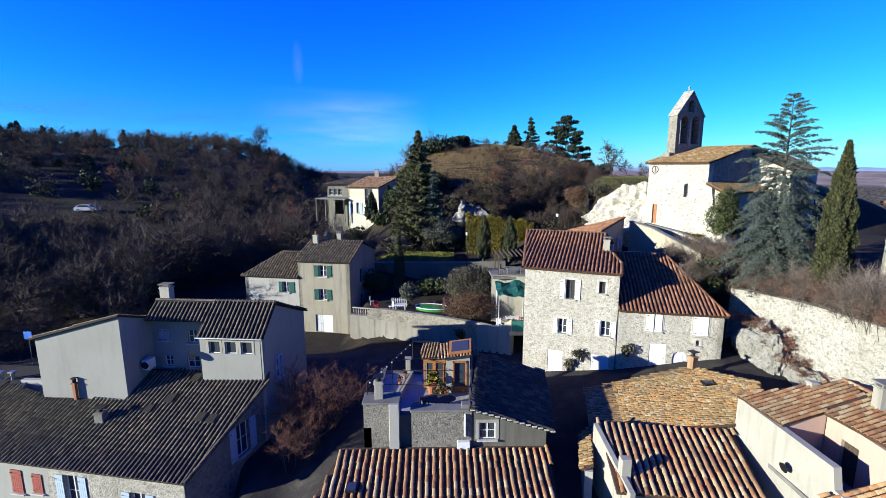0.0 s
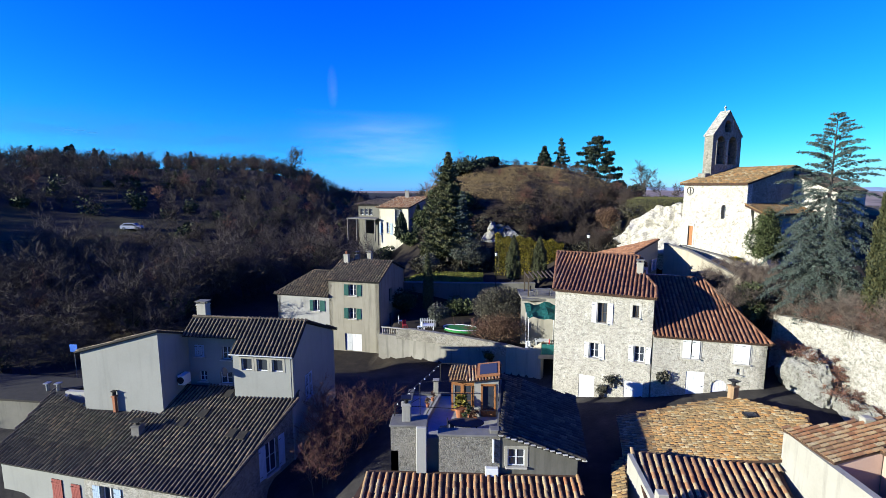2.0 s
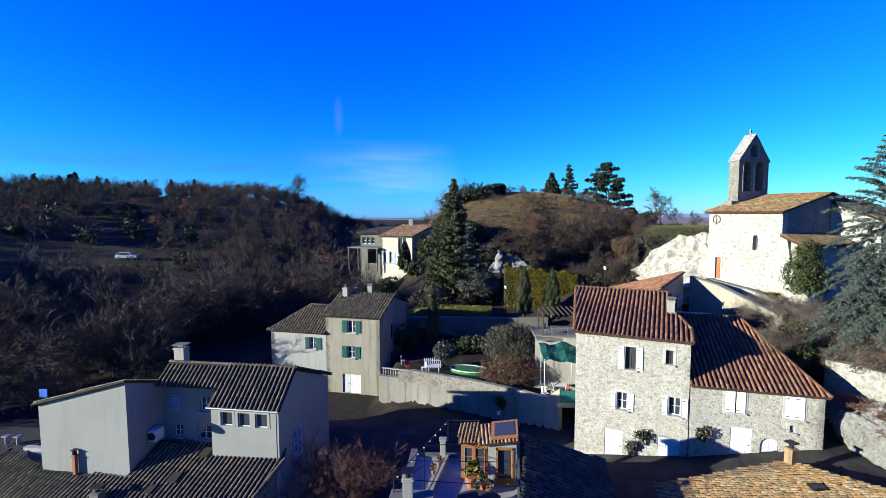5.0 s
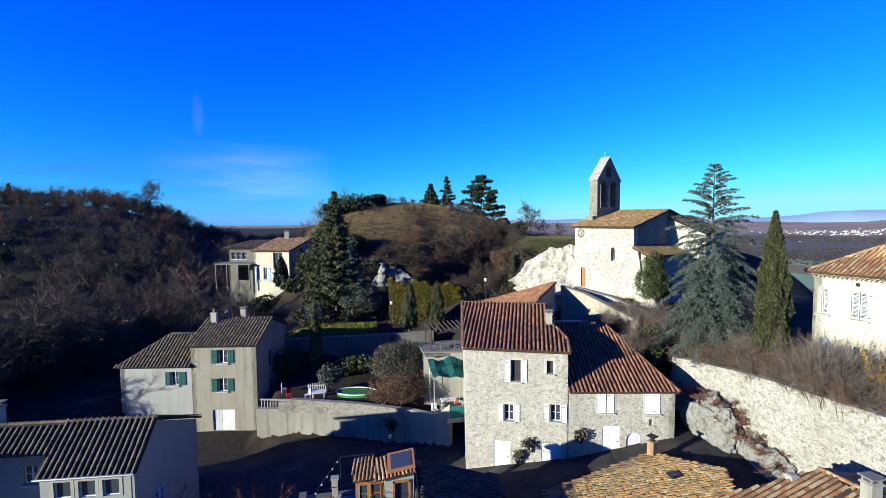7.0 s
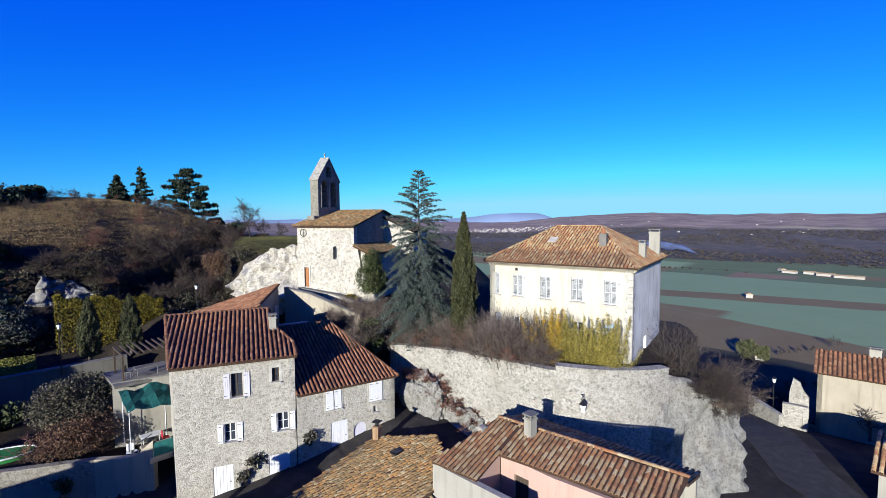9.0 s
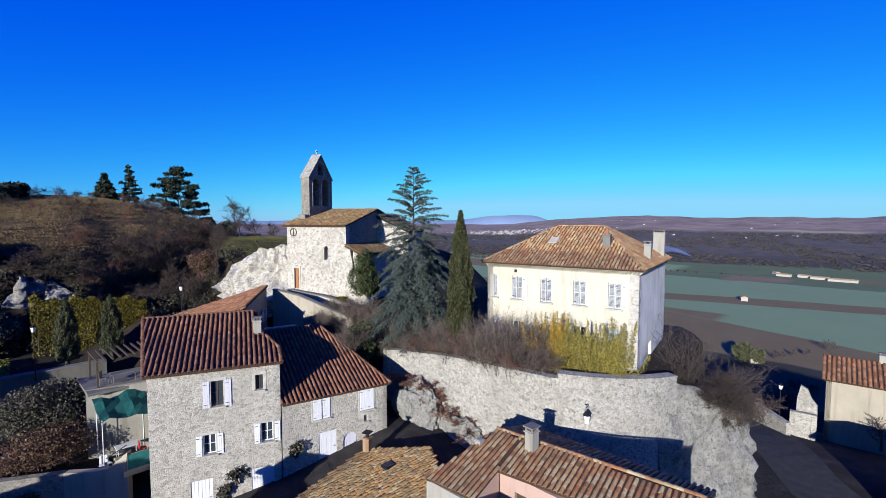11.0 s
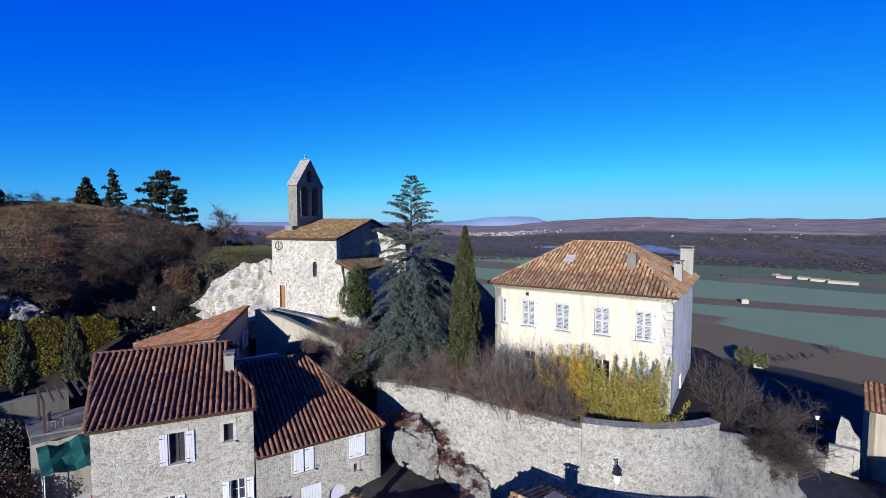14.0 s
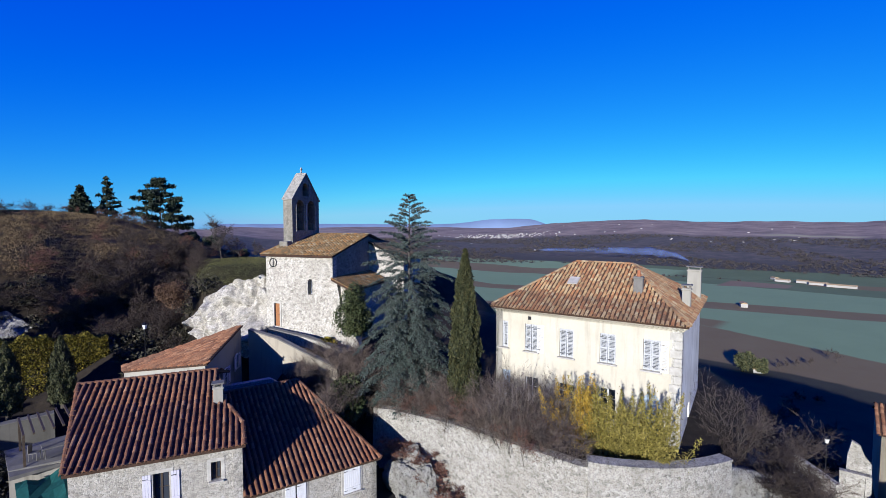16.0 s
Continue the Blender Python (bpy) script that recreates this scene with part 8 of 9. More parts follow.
for n, (x, y, z) in enumerate(((24.9, 34.0, 9.0), (25.5, 31.6, 8.4), (25.9, 29.4, 7.4), (24.6, 35.2, 9.2), (24.9, 33.2, 9.3), (25.2, 32.4, 8.9), (25.5, 30.6, 7.7), (25.7, 28.4, 6.9), (24.8, 34.6, 9.4))):
    bare_thing("dry_tuft", 160 + n, (x, y, z), n, (1.3, 1.3, 0.8), "dry russet tuft on the boulder", "plant", "tufts on the boulder", twig="twig_red", tall=1.1, wide=1.0, stems=6, kids=(6, 5), twigs=6, twig_len=0.25, twig_w=0.012, lean=0.7, start=0.1, r0=0.03)
for n in range(16):
    y = 36.2 - 0.85 * n
    bare_thing("wall_weed", 260 + n, (26.35 + 0.25 * (n % 3), y, 11.6 + 0.04 * n), n, (1, 1, 1), "dry bramble hanging over the rampart's edge", "plant", "weeds on the rampart", twig=("twig_brown", "twig_red", "twig")[n % 3], tall=1.4 + 0.3 * (n % 4), wide=0.9, stems=7, kids=(6, 5), twigs=9, twig_len=0.35, twig_w=0.0055, lean=0.6, start=0.1, r0=0.035, droop=0.3, light=True)
for n, (s, t) in enumerate(((3.9, 0.9), (4.6, 0.8), (0.8, 0.7))):
    f_ = Frame((8.28, 38.19), (0.924, -0.381)) if n < 2 else Frame((15.05, 35.40), (0.975, -0.222))
    p = f_.p(s, -0.25, 4.9 + 0.9 * n)
    shrub("climbing_plant", tuple(p), (0.55 + 0.3 * (n == 1), 0.3, 0.55), "shrub", "sparse climber against the rubble house", 170 + n, 320, 0.14, "climber", "", 0.1)

# ---- small things ----


def street_lamp(at, tall, label, arm=False):
    h = thing("street_lamp", at, label, "lamp", "street lamps")
    a = Vector(at)
    bm = bmesh.new()
    tube(bm, a, a + Vector((0, 0, 0.4)), 0.09, 0.06, 8)
    tube(bm, a + Vector((0, 0, 0.4)), a + Vector((0, 0, tall - 0.35)), 0.045, 0.035, 8)
    part("post", bm, M["metal"], h)
    bm = bmesh.new()
    tube(bm, a + Vector((0, 0, tall - 0.35)), a + Vector((0, 0, tall + 0.05)), 0.13, 0.2, 6)
    part("lantern", bm, M["lamp_glass"], h)
    bm = bmesh.new()
    tube(bm, a + Vector((0, 0, tall + 0.05)), a + Vector((0, 0, tall + 0.25)), 0.25, 0.03, 6)
    part("hood", bm, M["metal"], h)
    return h


street_lamp((5.0, 60.2, 8.2), 4.6, "garden lamp post with a white lantern")
street_lamp((16.4, 59.6, 11.2), 4.0, "street lamp with a white lantern below the ruined wall")
street_lamp((3.0, 42.0, 3.0), 2.4, "street lamp in the shaded road")
street_lamp((56.9, 15.3, ground_z(56.9, 15.3)), 5.7 - ground_z(56.9, 15.3), "street lamp beside the lower road")


def wall_lantern():
    h = thing("wall_lantern", (27.3, 20.8, 10.3), "black iron lantern on a bracket at the bastion", "lamp")
    bm = bmesh.new()
    tube(bm, (27.5, 21.0, 10.75), (26.95, 20.55, 10.9), 0.03, None, 6)
    tube(bm, (27.5, 21.0, 10.3), (27.0, 20.6, 10.8), 0.02, None, 6)
    part("bracket", bm, M["metal"], h)
    bm = bmesh.new()
    tube(bm, (26.95, 20.55, 9.85), (26.95, 20.55, 10.35), 0.12, 0.2, 6)
    part("lantern", bm, M["lamp_glass"], h)
    bm = bmesh.new()
    tube(bm, (26.95, 20.55, 10.35), (26.95, 20.55, 10.62), 0.27, 0.04, 6)
    tube(bm, (26.95, 20.55, 10.6), (26.95, 20.55, 10.9), 0.02, None, 6)
    part("hood", bm, M["metal"], h)
    return h


wall_lantern()

# -- the passage beside the stone house --
p = thing("passage_terrace", (8.5, 42.2, 5.9), "small raised terrace over a dark passage with a teal screen", "terrace")
bm = bmesh.new()
box(bm, (8.5, 43.2, 5.95), (1.7, 2.6, 0.35), Matrix.Identity(4), 0.02)
part("slab", bm, M["cream_wall"], p)
bm = bmesh.new()
box(bm, (8.5, 42.0, 6.65), (1.3, 0.04, 0.95))
part("screen", bm, M["teal"], p, "teal fabric screen")
bm = bmesh.new()
for x in (7.9, 9.1):
    tube(bm, (x, 42.0, 6.1), (x, 42.0, 7.25), 0.025, None, 6)
tube(bm, (7.9, 42.0, 7.2), (9.1, 42.0, 7.2), 0.025, None, 6)
tube(bm, (7.0, 43.0, 6.9), (7.9, 42.0, 7.8), 0.025, None, 6)
part("railing", bm, M["metal"], p)
# dark sheet painted as the passage's unlit depth
bm = bmesh.new()
box(bm, (8.5, 45.0, 4.6), (1.6, 0.2, 2.6))
part("passage_end", bm, M["interior"], p)
strip_wall("terrace_wall", [(6.7, 47.6), (8.6, 46.9), (10.6, 46.1)], 5.0, [10.1, 10.2, 10.3], 0.4, M["garden_pl"], "beige retaining wall of the upper terrace", "wall", "concrete")
ps = thing("parasol", (8.4, 45.6, 5.6), "worn teal garden canopy on poles", "parasol")
bm = bmesh.new()
g_ = [[bm.verts.new((6.9 + 3.0 * i / 6, 43.8 + 2.8 * j / 4, 8.95 + 0.2 * j + 0.12 * math.sin(i * 1.9) + 0.12 * math.sin(j * 2.3 + i))) for j in range(5)] for i in range(7)]
for i in range(6):
    for j in range(4):
        bm.faces.new((g_[i][j], g_[i + 1][j], g_[i + 1][j + 1], g_[i][j + 1]))
bmesh.ops.solidify(bm, geom=bm.faces[:], thickness=0.02)
part("canopy", bm, M["teal"], ps)
for x, y in ((7.0, 43.9), (9.8, 43.9), (7.1, 46.5), (9.8, 46.4)):
    bm = bmesh.new()
    tube(bm, (x, y, 5.6), (x, y, 9.1), 0.03, None, 6)
    part("pole", bm, M["plastic"], ps)
pg = thing("pergola", (9.2, 48.5, 10.1), "dark flat pergola over the upper terrace", "pergola")
for k in range(9):
    bm = bmesh.new()
    box(bm, (7.4 + 0.45 * k, 48.9, 12.15 + 0.02 * k), (0.1, 3.6, 0.12))
    part("rafter", bm, M["dark_wood"], pg)
for x, y in ((7.4, 47.4), (11.0, 47.2), (7.4, 50.4), (11.0, 50.4)):
    bm = bmesh.new()
    box(bm, (x, y, 11.1), (0.12, 0.12, 2.1))
    part("post", bm, M["dark_wood"], pg)
bm = bmesh.new()
box(bm, (9.0, 48.9, 10.05), (4.6, 4.4, 0.2))
tagged(part("upper_terrace", bm, M["concrete"]), "concrete floor of the upper terrace", "terrace", kind="structure")


def table(at, w, d, h0, mat, label, legs=True):
    h = thing("garden_table", at, label, "table")
    a = Vector(at)
    bm = bmesh.new()
    box(bm, a + Vector((0, 0, h0)), (w, d, 0.05), None, 0.012)
    part("tabletop", bm, M[mat], h)
    for x in (-1, 1):
        for y in (-1, 1):
            bm = bmesh.new()
            tube(bm, a + Vector((x * w * 0.42, y * d * 0.4, 0)), a + Vector((x * w * 0.42, y * d * 0.4, h0)), 0.025, None, 6)
            part("leg", bm, M[mat], h)
    return h


def chair(at, turn, mat, label):
    h = thing("garden_chair", at, label, "chair", "garden chairs")
    m = Matrix.Translation(at) @ Matrix.Rotation(radians(turn), 4, "Z")
    bm = bmesh.new()
    box(bm, (0, 0, 0.45), (0.45, 0.45, 0.04), m, 0.01)
    part("seat", bm, M[mat], h)
    bm = bmesh.new()
    box(bm, (0, 0.22, 0.72), (0.45, 0.04, 0.5), m, 0.01)
    part("backrest", bm, M[mat], h)
    for x in (-0.2, 0.2):
        for y in (-0.2, 0.2):
            bm = bmesh.new()
            tube(bm, m @ Vector((x, y, 0)), m @ Vector((x, y, 0.45)), 0.02, None, 6)
            part("leg", bm, M[mat], h)
    return h


table((9.0, 47.9, 10.15), 1.6, 0.9, 0.74, "concrete", "grey garden table under the pergola")
chair((7.9, 48.3, 10.15), 60, "concrete", "grey garden chair under the pergola")
for x, t in ((7.2, 20), (7.0, -15)):
    chair((x, 44.2, 5.6), t, "plastic", "white plastic chair stacked by the canopy")
table((8.6, 45.5, 5.6), 1.4, 0.8, 0.74, "plastic", "white table under the teal canopy")
chair((9.4, 45.0, 5.6), 90, "red_cloth", "red folding chair under the canopy")
table((-2.9, 50.2, 5.6), 1.2, 1.0, 0.72, "plastic", "white garden table by the wall")
chair((-3.9, 50.4, 5.6), -70, "plastic", "white garden chair by the wall")
chair((-5.6, 50.9, 5.6), 30, "red_cloth", "red garden chair by the beige house")
chair((-6.3, 52.6, 5.6), 100, "plastic", "pale chair beside the beige house")
fn = thing("garden_fence", (-3.0, 51.4, 5.6), "short weathered wooden fence panel", "fence")
for k in range(9):
    bm = bmesh.new()
    box(bm, (-3.9 + 0.2 * k, 51.4 + 0.03 * k, 6.15), (0.08, 0.03, 1.1), None, 0.006)
    part("slat", bm, M["shut_grey"], fn)
bm = bmesh.new()
for z in (5.9, 6.45):
    box(bm, (-3.1, 51.5, z), (1.8, 0.04, 0.08))
part("rail", bm, M["shut_grey"], fn)
po = thing("paddling_pool", (0.6, 50.4, 5.6), "covered green pool with a white rim", "pool")
bm = bmesh.new()
bmesh.ops.create_cone(bm, cap_ends=True, segments=28, radius1=1, radius2=1, depth=0.3, matrix=Matrix.Translation((0.6, 50.4, 5.82)) @ Matrix.Rotation(radians(-15), 4, "Z") @ Matrix.Diagonal((1.9, 1.0, 1, 1)))
part("cover", bm, M["green_mat"], po)
bm = bmesh.new()
for k in range(28):
    a0, a1 = 2 * math.pi * k / 28, 2 * math.pi * (k + 1) / 28
    q = [Matrix.Rotation(radians(-15), 3, "Z") @ Vector((1.95 * math.cos(a), 1.05 * math.sin(a), 0)) + Vector((0.6, 50.4, 5.98)) for a in (a0, a1)]
    tube(bm, q[0], q[1], 0.06, None, 6)
part("rim", bm, M["plastic"], po)
bl = thing("balustrade", (-6.5, 49.6, 5.6), "low white balustrade of turned posts", "balustrade")
for k in range(11):
    x, y = -7.9 + 0.26 * k, 49.95 - 0.07 * k
    bm = bmesh.new()
    for z0, z1, r0, r1 in ((5.35, 5.5, 0.05, 0.04), (5.5, 5.7, 0.04, 0.075), (5.7, 5.95, 0.075, 0.035), (5.95, 6.05, 0.035, 0.06)):
        tube(bm, (x, y, z0), (x, y, z1), r0, r1, 8)
    part("baluster", bm, M["white"], bl)
bm = bmesh.new()
box(bm, (-6.6, 49.6, 6.1), (3.0, 0.22, 0.1), Matrix.Translation((-6.6, 49.6, 0)) @ Matrix.Rotation(radians(-15), 4, "Z") @ Matrix.Translation((6.6, -49.6, 0)), 0.02)
part("handrail", bm, M["white"], bl)

# -- roof terrace --
tb = thing("oval_table", (1.1, 27.0, 6.8), "dark oval garden table on the roof terrace", "table")
bm = bmesh.new()
bmesh.ops.create_cone(bm, cap_ends=True, segments=28, radius1=1, radius2=1, depth=0.05, matrix=Matrix.Translation((1.1, 27.0, 7.5)) @ Matrix.Diagonal((1.05, 0.55, 1, 1)))
part("tabletop", bm, M["dark_wood"], tb)
for x, y in ((0.5, 26.7), (1.7, 26.7), (0.5, 27.3), (1.7, 27.3)):
    bm = bmesh.new()
    tube(bm, (x, y, 6.8), (x, y, 7.5), 0.03, None, 6)
    part("leg", bm, M["metal"], tb)
for x, y, t in ((-0.2, 26.8, -80), (0.1, 26.2, -60)):
    chair((x, y, 6.8), t, "metal", "dark metal chair on the roof terrace")


def potted(at, s, mat, seed, label):
    h = thing("potted_plant", at, label, "plant", "terrace pots")
    a = Vector(at)
    bm = bmesh.new()
    tube(bm, a, a + Vector((0, 0, 0.35 * s)), 0.14 * s, 0.2 * s, 12)
    tube(bm, a + Vector((0, 0, 0.33 * s)), a + Vector((0, 0, 0.39 * s)), 0.22 * s, 0.22 * s, 12)
    part("pot", bm, M["orange_tile"], h)
    rs = np.random.RandomState(seed)
    c = blob_points(160, rs, (at[0], at[1], at[2] + 0.75 * s), (0.35 * s, 0.35 * s, 0.4 * s), 0.4)
    v, f = leaf_tris(c, 0.14 * s, rs, 0.6)
    part_np("foliage", v, f, M[mat], h)
    return h


potted((0.7, 29.0, 6.8), 1.5, "hedge", 1, "yellowing shrub in a terracotta pot")
potted((1.35, 28.7, 6.8), 0.9, "ivy", 2, "green plant in a terracotta pot")
potted((1.6, 28.4, 6.8), 0.8, "russet", 3, "red-flowering plant in a terracotta pot")
potted((1.0, 28.3, 6.8), 0.6, "ivy", 4, "green plant in a terracotta pot")
potted((-1.35, 29.3, 7.25), 0.6, "russet", 5, "flower pot on the terrace wall")
potted((-1.1, 30.2, 7.25), 0.6, "russet", 6, "flower pot on the terrace wall")


# -- vehicles and things at the left --
def car(at, turn, mat, label):
    h = thing("parked_car", at, label, "car")
    m = Matrix.Translation(at) @ Matrix.Rotation(radians(turn), 4, "Z")
    bm = bmesh.new()
    prof = [(-2.0, 0.3), (2.0, 0.3), (2.05, 0.75), (1.2, 0.92), (0.6, 1.42), (-1.2, 1.45), (-1.9, 0.95), (-2.05, 0.8)]
    prism(bm, [m @ Vector((x, -0.82, z)) for x, z in prof], m.to_3x3() @ Vector((0, 1.64, 0)))
    part("body", bm, M[mat], h)
    for s in (-1, 1):
        bm = bmesh.new()
        prism(bm, [m @ Vector((x, s * 0.825, z)) for x, z in ((1.0, 0.95), (0.5, 1.36), (-1.1, 1.38), (-1.6, 0.98))], m.to_3x3() @ Vector((0, s * 0.01, 0)))
        part("side_window", bm, M["glass"], h)
        for x in (-1.3, 1.3):
            bm = bmesh.new()
            tube(bm, m @ Vector((x, s * 0.65, 0.32)), m @ Vector((x, s * 0.86, 0.32)), 0.32, None, 14)
            wh_ = part("wheel", bm, M["rubber"], h)
            bm = bmesh.new()
            tube(bm, m @ Vector((x, s * 0.85, 0.32)), m @ Vector((x, s * 0.87, 0.32)), 0.19, None, 12)
            part("rim", bm, M["zinc"], wh_)
    bm = bmesh.new()
    prism(bm, [m @ Vector((x, -0.7, z)) for x, z in ((1.22, 0.94), (0.64, 1.4), (0.68, 1.42), (1.28, 0.95))], m.to_3x3() @ Vector((0, 1.4, 0)))
    part("windscreen", bm, M["glass"], h)
    return h


cz = ground_z(-70.2, 97.4)
car((-70.2, 97.4, cz), 10, "car_white", "white car parked on the wooded hillside")
sg = thing("road_sign", (-36.5, 42.6, ground_z(-36.5, 42.6)), "small blue road sign on a post", "sign")
z_ = ground_z(-36.5, 42.6)
bm = bmesh.new()
tube(bm, (-36.5, 42.6, z_), (-36.5, 42.6, 6.3), 0.03, None, 6)
part("post", bm, M["zinc"], sg)
bm = bmesh.new()
box(bm, (-36.5, 42.55, 5.9), (0.75, 0.04, 0.75), None, 0.02)
part("panel", bm, M["blue"], sg)
shd = thing("flat_shed", (-36, 37.5, 1), "low grey rendered shed with a flat roof", "shed")
loop_walls(shd, [(-42, 35.5), (-31.6, 34.6), (-31.2, 38.6), (-41.6, 39.5)], 0.0, [4.4] * 4, M["dark_pl"])
bm = bmesh.new()
prism(bm, [(-42.2, 35.3, 4.35), (-31.4, 34.4, 4.35), (-31.0, 38.8, 4.35), (-41.8, 39.7, 4.35)], (0, 0, 0.16))
part("roof", bm, M["bed_old"], shd)
for x in (-33.5, -32.6):
    bm = bmesh.new()
    tube(bm, (x, 36.4, 4.5), (x, 36.4, 5.1), 0.14, 0.14, 8)
    box(bm, (x, 36.4, 5.15), (0.45, 0.45, 0.1), None, 0.02)
    part("vent", bm, M["zinc"], shd)


# -- corner house at the foot of the outcrop road --
def corner_house():
    h = thing("corner_house", (45, 2, 2), "house with pale clay tiles above the lower road", "house")
    P = [Vector(q) for q in ((41.5, 7.4, 5.3), (41.2, -8.0, 5.3), (45.2, -8.0, 5.9), (45.4, 7.2, 5.9))]
    n = (P[1] - P[0]).cross(P[3] - P[0])
    P[2].z = P[0].z - (n.x * (P[2].x - P[0].x) + n.y * (P[2].y - P[0].y)) / n.z
    roof_plane(h, P[0], P[1], P, "clay", "bed", 0.36, 0.4, 0.26)
    Q = [P[3], P[2], P[2] + Vector((4.2, 0, -0.6)), P[3] + Vector((4.2, 0, -0.6))]
    roof_plane(h, Q[3], Q[2], Q, "clay", "bed", 0.36, 0.4, 0.26)
    loop_walls(h, [(41.7, -7.6), (49.2, -7.6), (49.2, 6.8), (41.8, 7.0)], 0.0, [5.1, 5.1, 5.1, 5.1], M["white"])
    return h


corner_house()
# -- the lower road with its kerb wall --
bm = bmesh.new()
rl = [(33.0, -2.0), (36.8, 6.5), (41.0, 12.2), (50.0, 17.0), (58.0, 22.0), (66.0, 30.0)]
rr = [(38.5, -2.0), (40.8, 6.5), (46.0, 10.0), (54.5, 13.5), (62.0, 17.5), (71.0, 26.0)]
va = [bm.verts.new((x, y, ground_z(x, y) + 0.06)) for x, y in rl]
vb = [bm.verts.new((x, y, ground_z(x, y) + 0.06)) for x, y in rr]
for i in range(len(rl) - 1):
    bm.faces.new((va[i], vb[i], vb[i + 1], va[i + 1]))
bmesh.ops.subdivide_edges(bm, edges=bm.edges[:], cuts=3, use_grid_fill=True)
for v in bm.verts:
    v.co.z = ground_z(v.co.x, v.co.y) + 0.07
tagged(part("lower_road", bm, M["asphalt"]), "dark asphalt lane below the outcrop", "road", kind="structure")
strip_wall("kerb_wall", [(57.6, 17.6), (56.0, 16.0), (54.4, 14.4)], 0.0, [3.2, 3.1, 3.0], 0.45, M["stone_wall"], "low pale wall beside the lower road", "wall")
rb = thing("ruined_shed", (56, 13.6, 2), "small ruined stone shed by the lower road", "shed")
wall(rb, Frame((55.4, 14.3), (0.1, -1)), [(0, 0.5), (2.0, 0.5), (2.0, 3.9), (0, 3.9)], M["stone_wall"], (), 0.5)
wall(rb, Frame((56.2, 14.0), (0.1, -1)), [(0, 0.5), (1.7, 0.5), (1.65, 4.6), (1.2, 5.2), (0.9, 6.0), (0.35, 6.3), (0.1, 5.0)], M["stone_wall"], (), 0.4)
wall(rb, Frame((55.6, 12.3), (0.95, 0.3)), [(0, 0.5), (1.6, 0.5), (1.6, 3.6), (0, 3.7)], M["stone_wall"], (), 0.4)
for n, (x, y, t) in enumerate(((56.5, 8.0, 3.2), (57.0, 4.6, 2.8))):
    bare_thing("vine", 190 + n, (x, y, 1.8), n, (0.5, 1.2, 1), "bare twisted vine against the cottage", "climber", "", tall=3.6, wide=1.3, stems=2, kids=(5, 4), twigs=2, twig_len=0.4, r0=0.14)

# -- iron ring on the church front --
fc_ = Frame((24.49, 52.91), (0.455, -0.89))
bm = bmesh.new()
for k in range(16):
    a0, a1 = 2 * math.pi * k / 16, 2 * math.pi * (k + 1) / 16
    tube(bm, fc_.p(0.9 + 0.38 * math.cos(a0), -0.06, 20.75 + 0.38 * math.sin(a0)), fc_.p(0.9 + 0.38 * math.cos(a1), -0.06, 20.75 + 0.38 * math.sin(a1)), 0.035, None, 5)
tube(bm, fc_.p(0.9, -0.06, 20.4), fc_.p(0.9, -0.06, 21.1), 0.03, None, 5)
tagged(part("iron_ring", bm, M["metal"]), "wrought-iron ring fixed to the church front", "ornament")

# -- the plain: farms, the hill town, tree lines --
def far_house(x, y, w, d, h0, turn, roofm="clay_many"):
    z = ground_z(x, y)
    ob = thing("farmhouse", (x, y, z), "pale distant farm building on the plain", "house", "farms on the plain")
    m = Matrix.Translation((x, y, z)) @ Matrix.Rotation(radians(turn), 4, "Z")
    bm = bmesh.new()
    box(bm, (0, 0, h0 / 2 - 0.5), (w, d, h0 + 1), m)
    part("wall", bm, M["town"], ob)
    bm = bmesh.new()
    prism(bm, [m @ Vector(q) for q in ((-w / 2 - 0.4, -d / 2 - 0.5, h0), (-w / 2 - 0.4, d / 2 + 0.5, h0), (-w / 2 - 0.4, 0, h0 + d * 0.22))], m.to_3x3() @ Vector((w + 0.8, 0, 0)))
    part("roof", bm, M[roofm], ob)
    return ob


far_house(642, 135, 12, 7, 4.5, 20)
for x, y, w, t in ((985, 145, 26, 75), (990, 118, 20, 80), (978, 96, 30, 85), (965, 66, 46, 88), (1010, 160, 14, 40)):
    far_house(x, y, w * 0.8, 8, 3.6, t)
far_house(364, 72, 8, 5, 2.4, 15)
rs_ = np.random.RandomState(77)
tv, tf, k = [], [], 0
cube_v = np.array([(x, y, z) for x in (-0.5, 0.5) for y in (-0.5, 0.5) for z in (0, 1)], float)
cube_f = np.array([(0, 1, 3, 2), (4, 6, 7, 5), (0, 4, 5, 1), (2, 3, 7, 6), (1, 5, 7, 3), (0, 2, 6, 4)])
for i in range(250):
    if i < 220:
        az = rs_.normal(53.0, 2.6)
        r = rs_.uniform(2350, 2750)
    else:
        az, r = rs_.uniform(44, 84), rs_.uniform(1500, 3400)
    x, y = r * math.sin(radians(az)), r * math.cos(radians(az))
    s = np.array((rs_.uniform(4, 9), rs_.uniform(4, 9), rs_.uniform(2.5, 5.5)))
    tv.append(cube_v * s + np.array((x, y, ground_z(x, y) - 1)))
    tf.append(cube_f + k)
    k += 8
tagged(part_np("hill_town", np.concatenate(tv), np.concatenate(tf), M["town"], None), "pale houses of a distant hill town", "town", kind="stuff")
ev = []
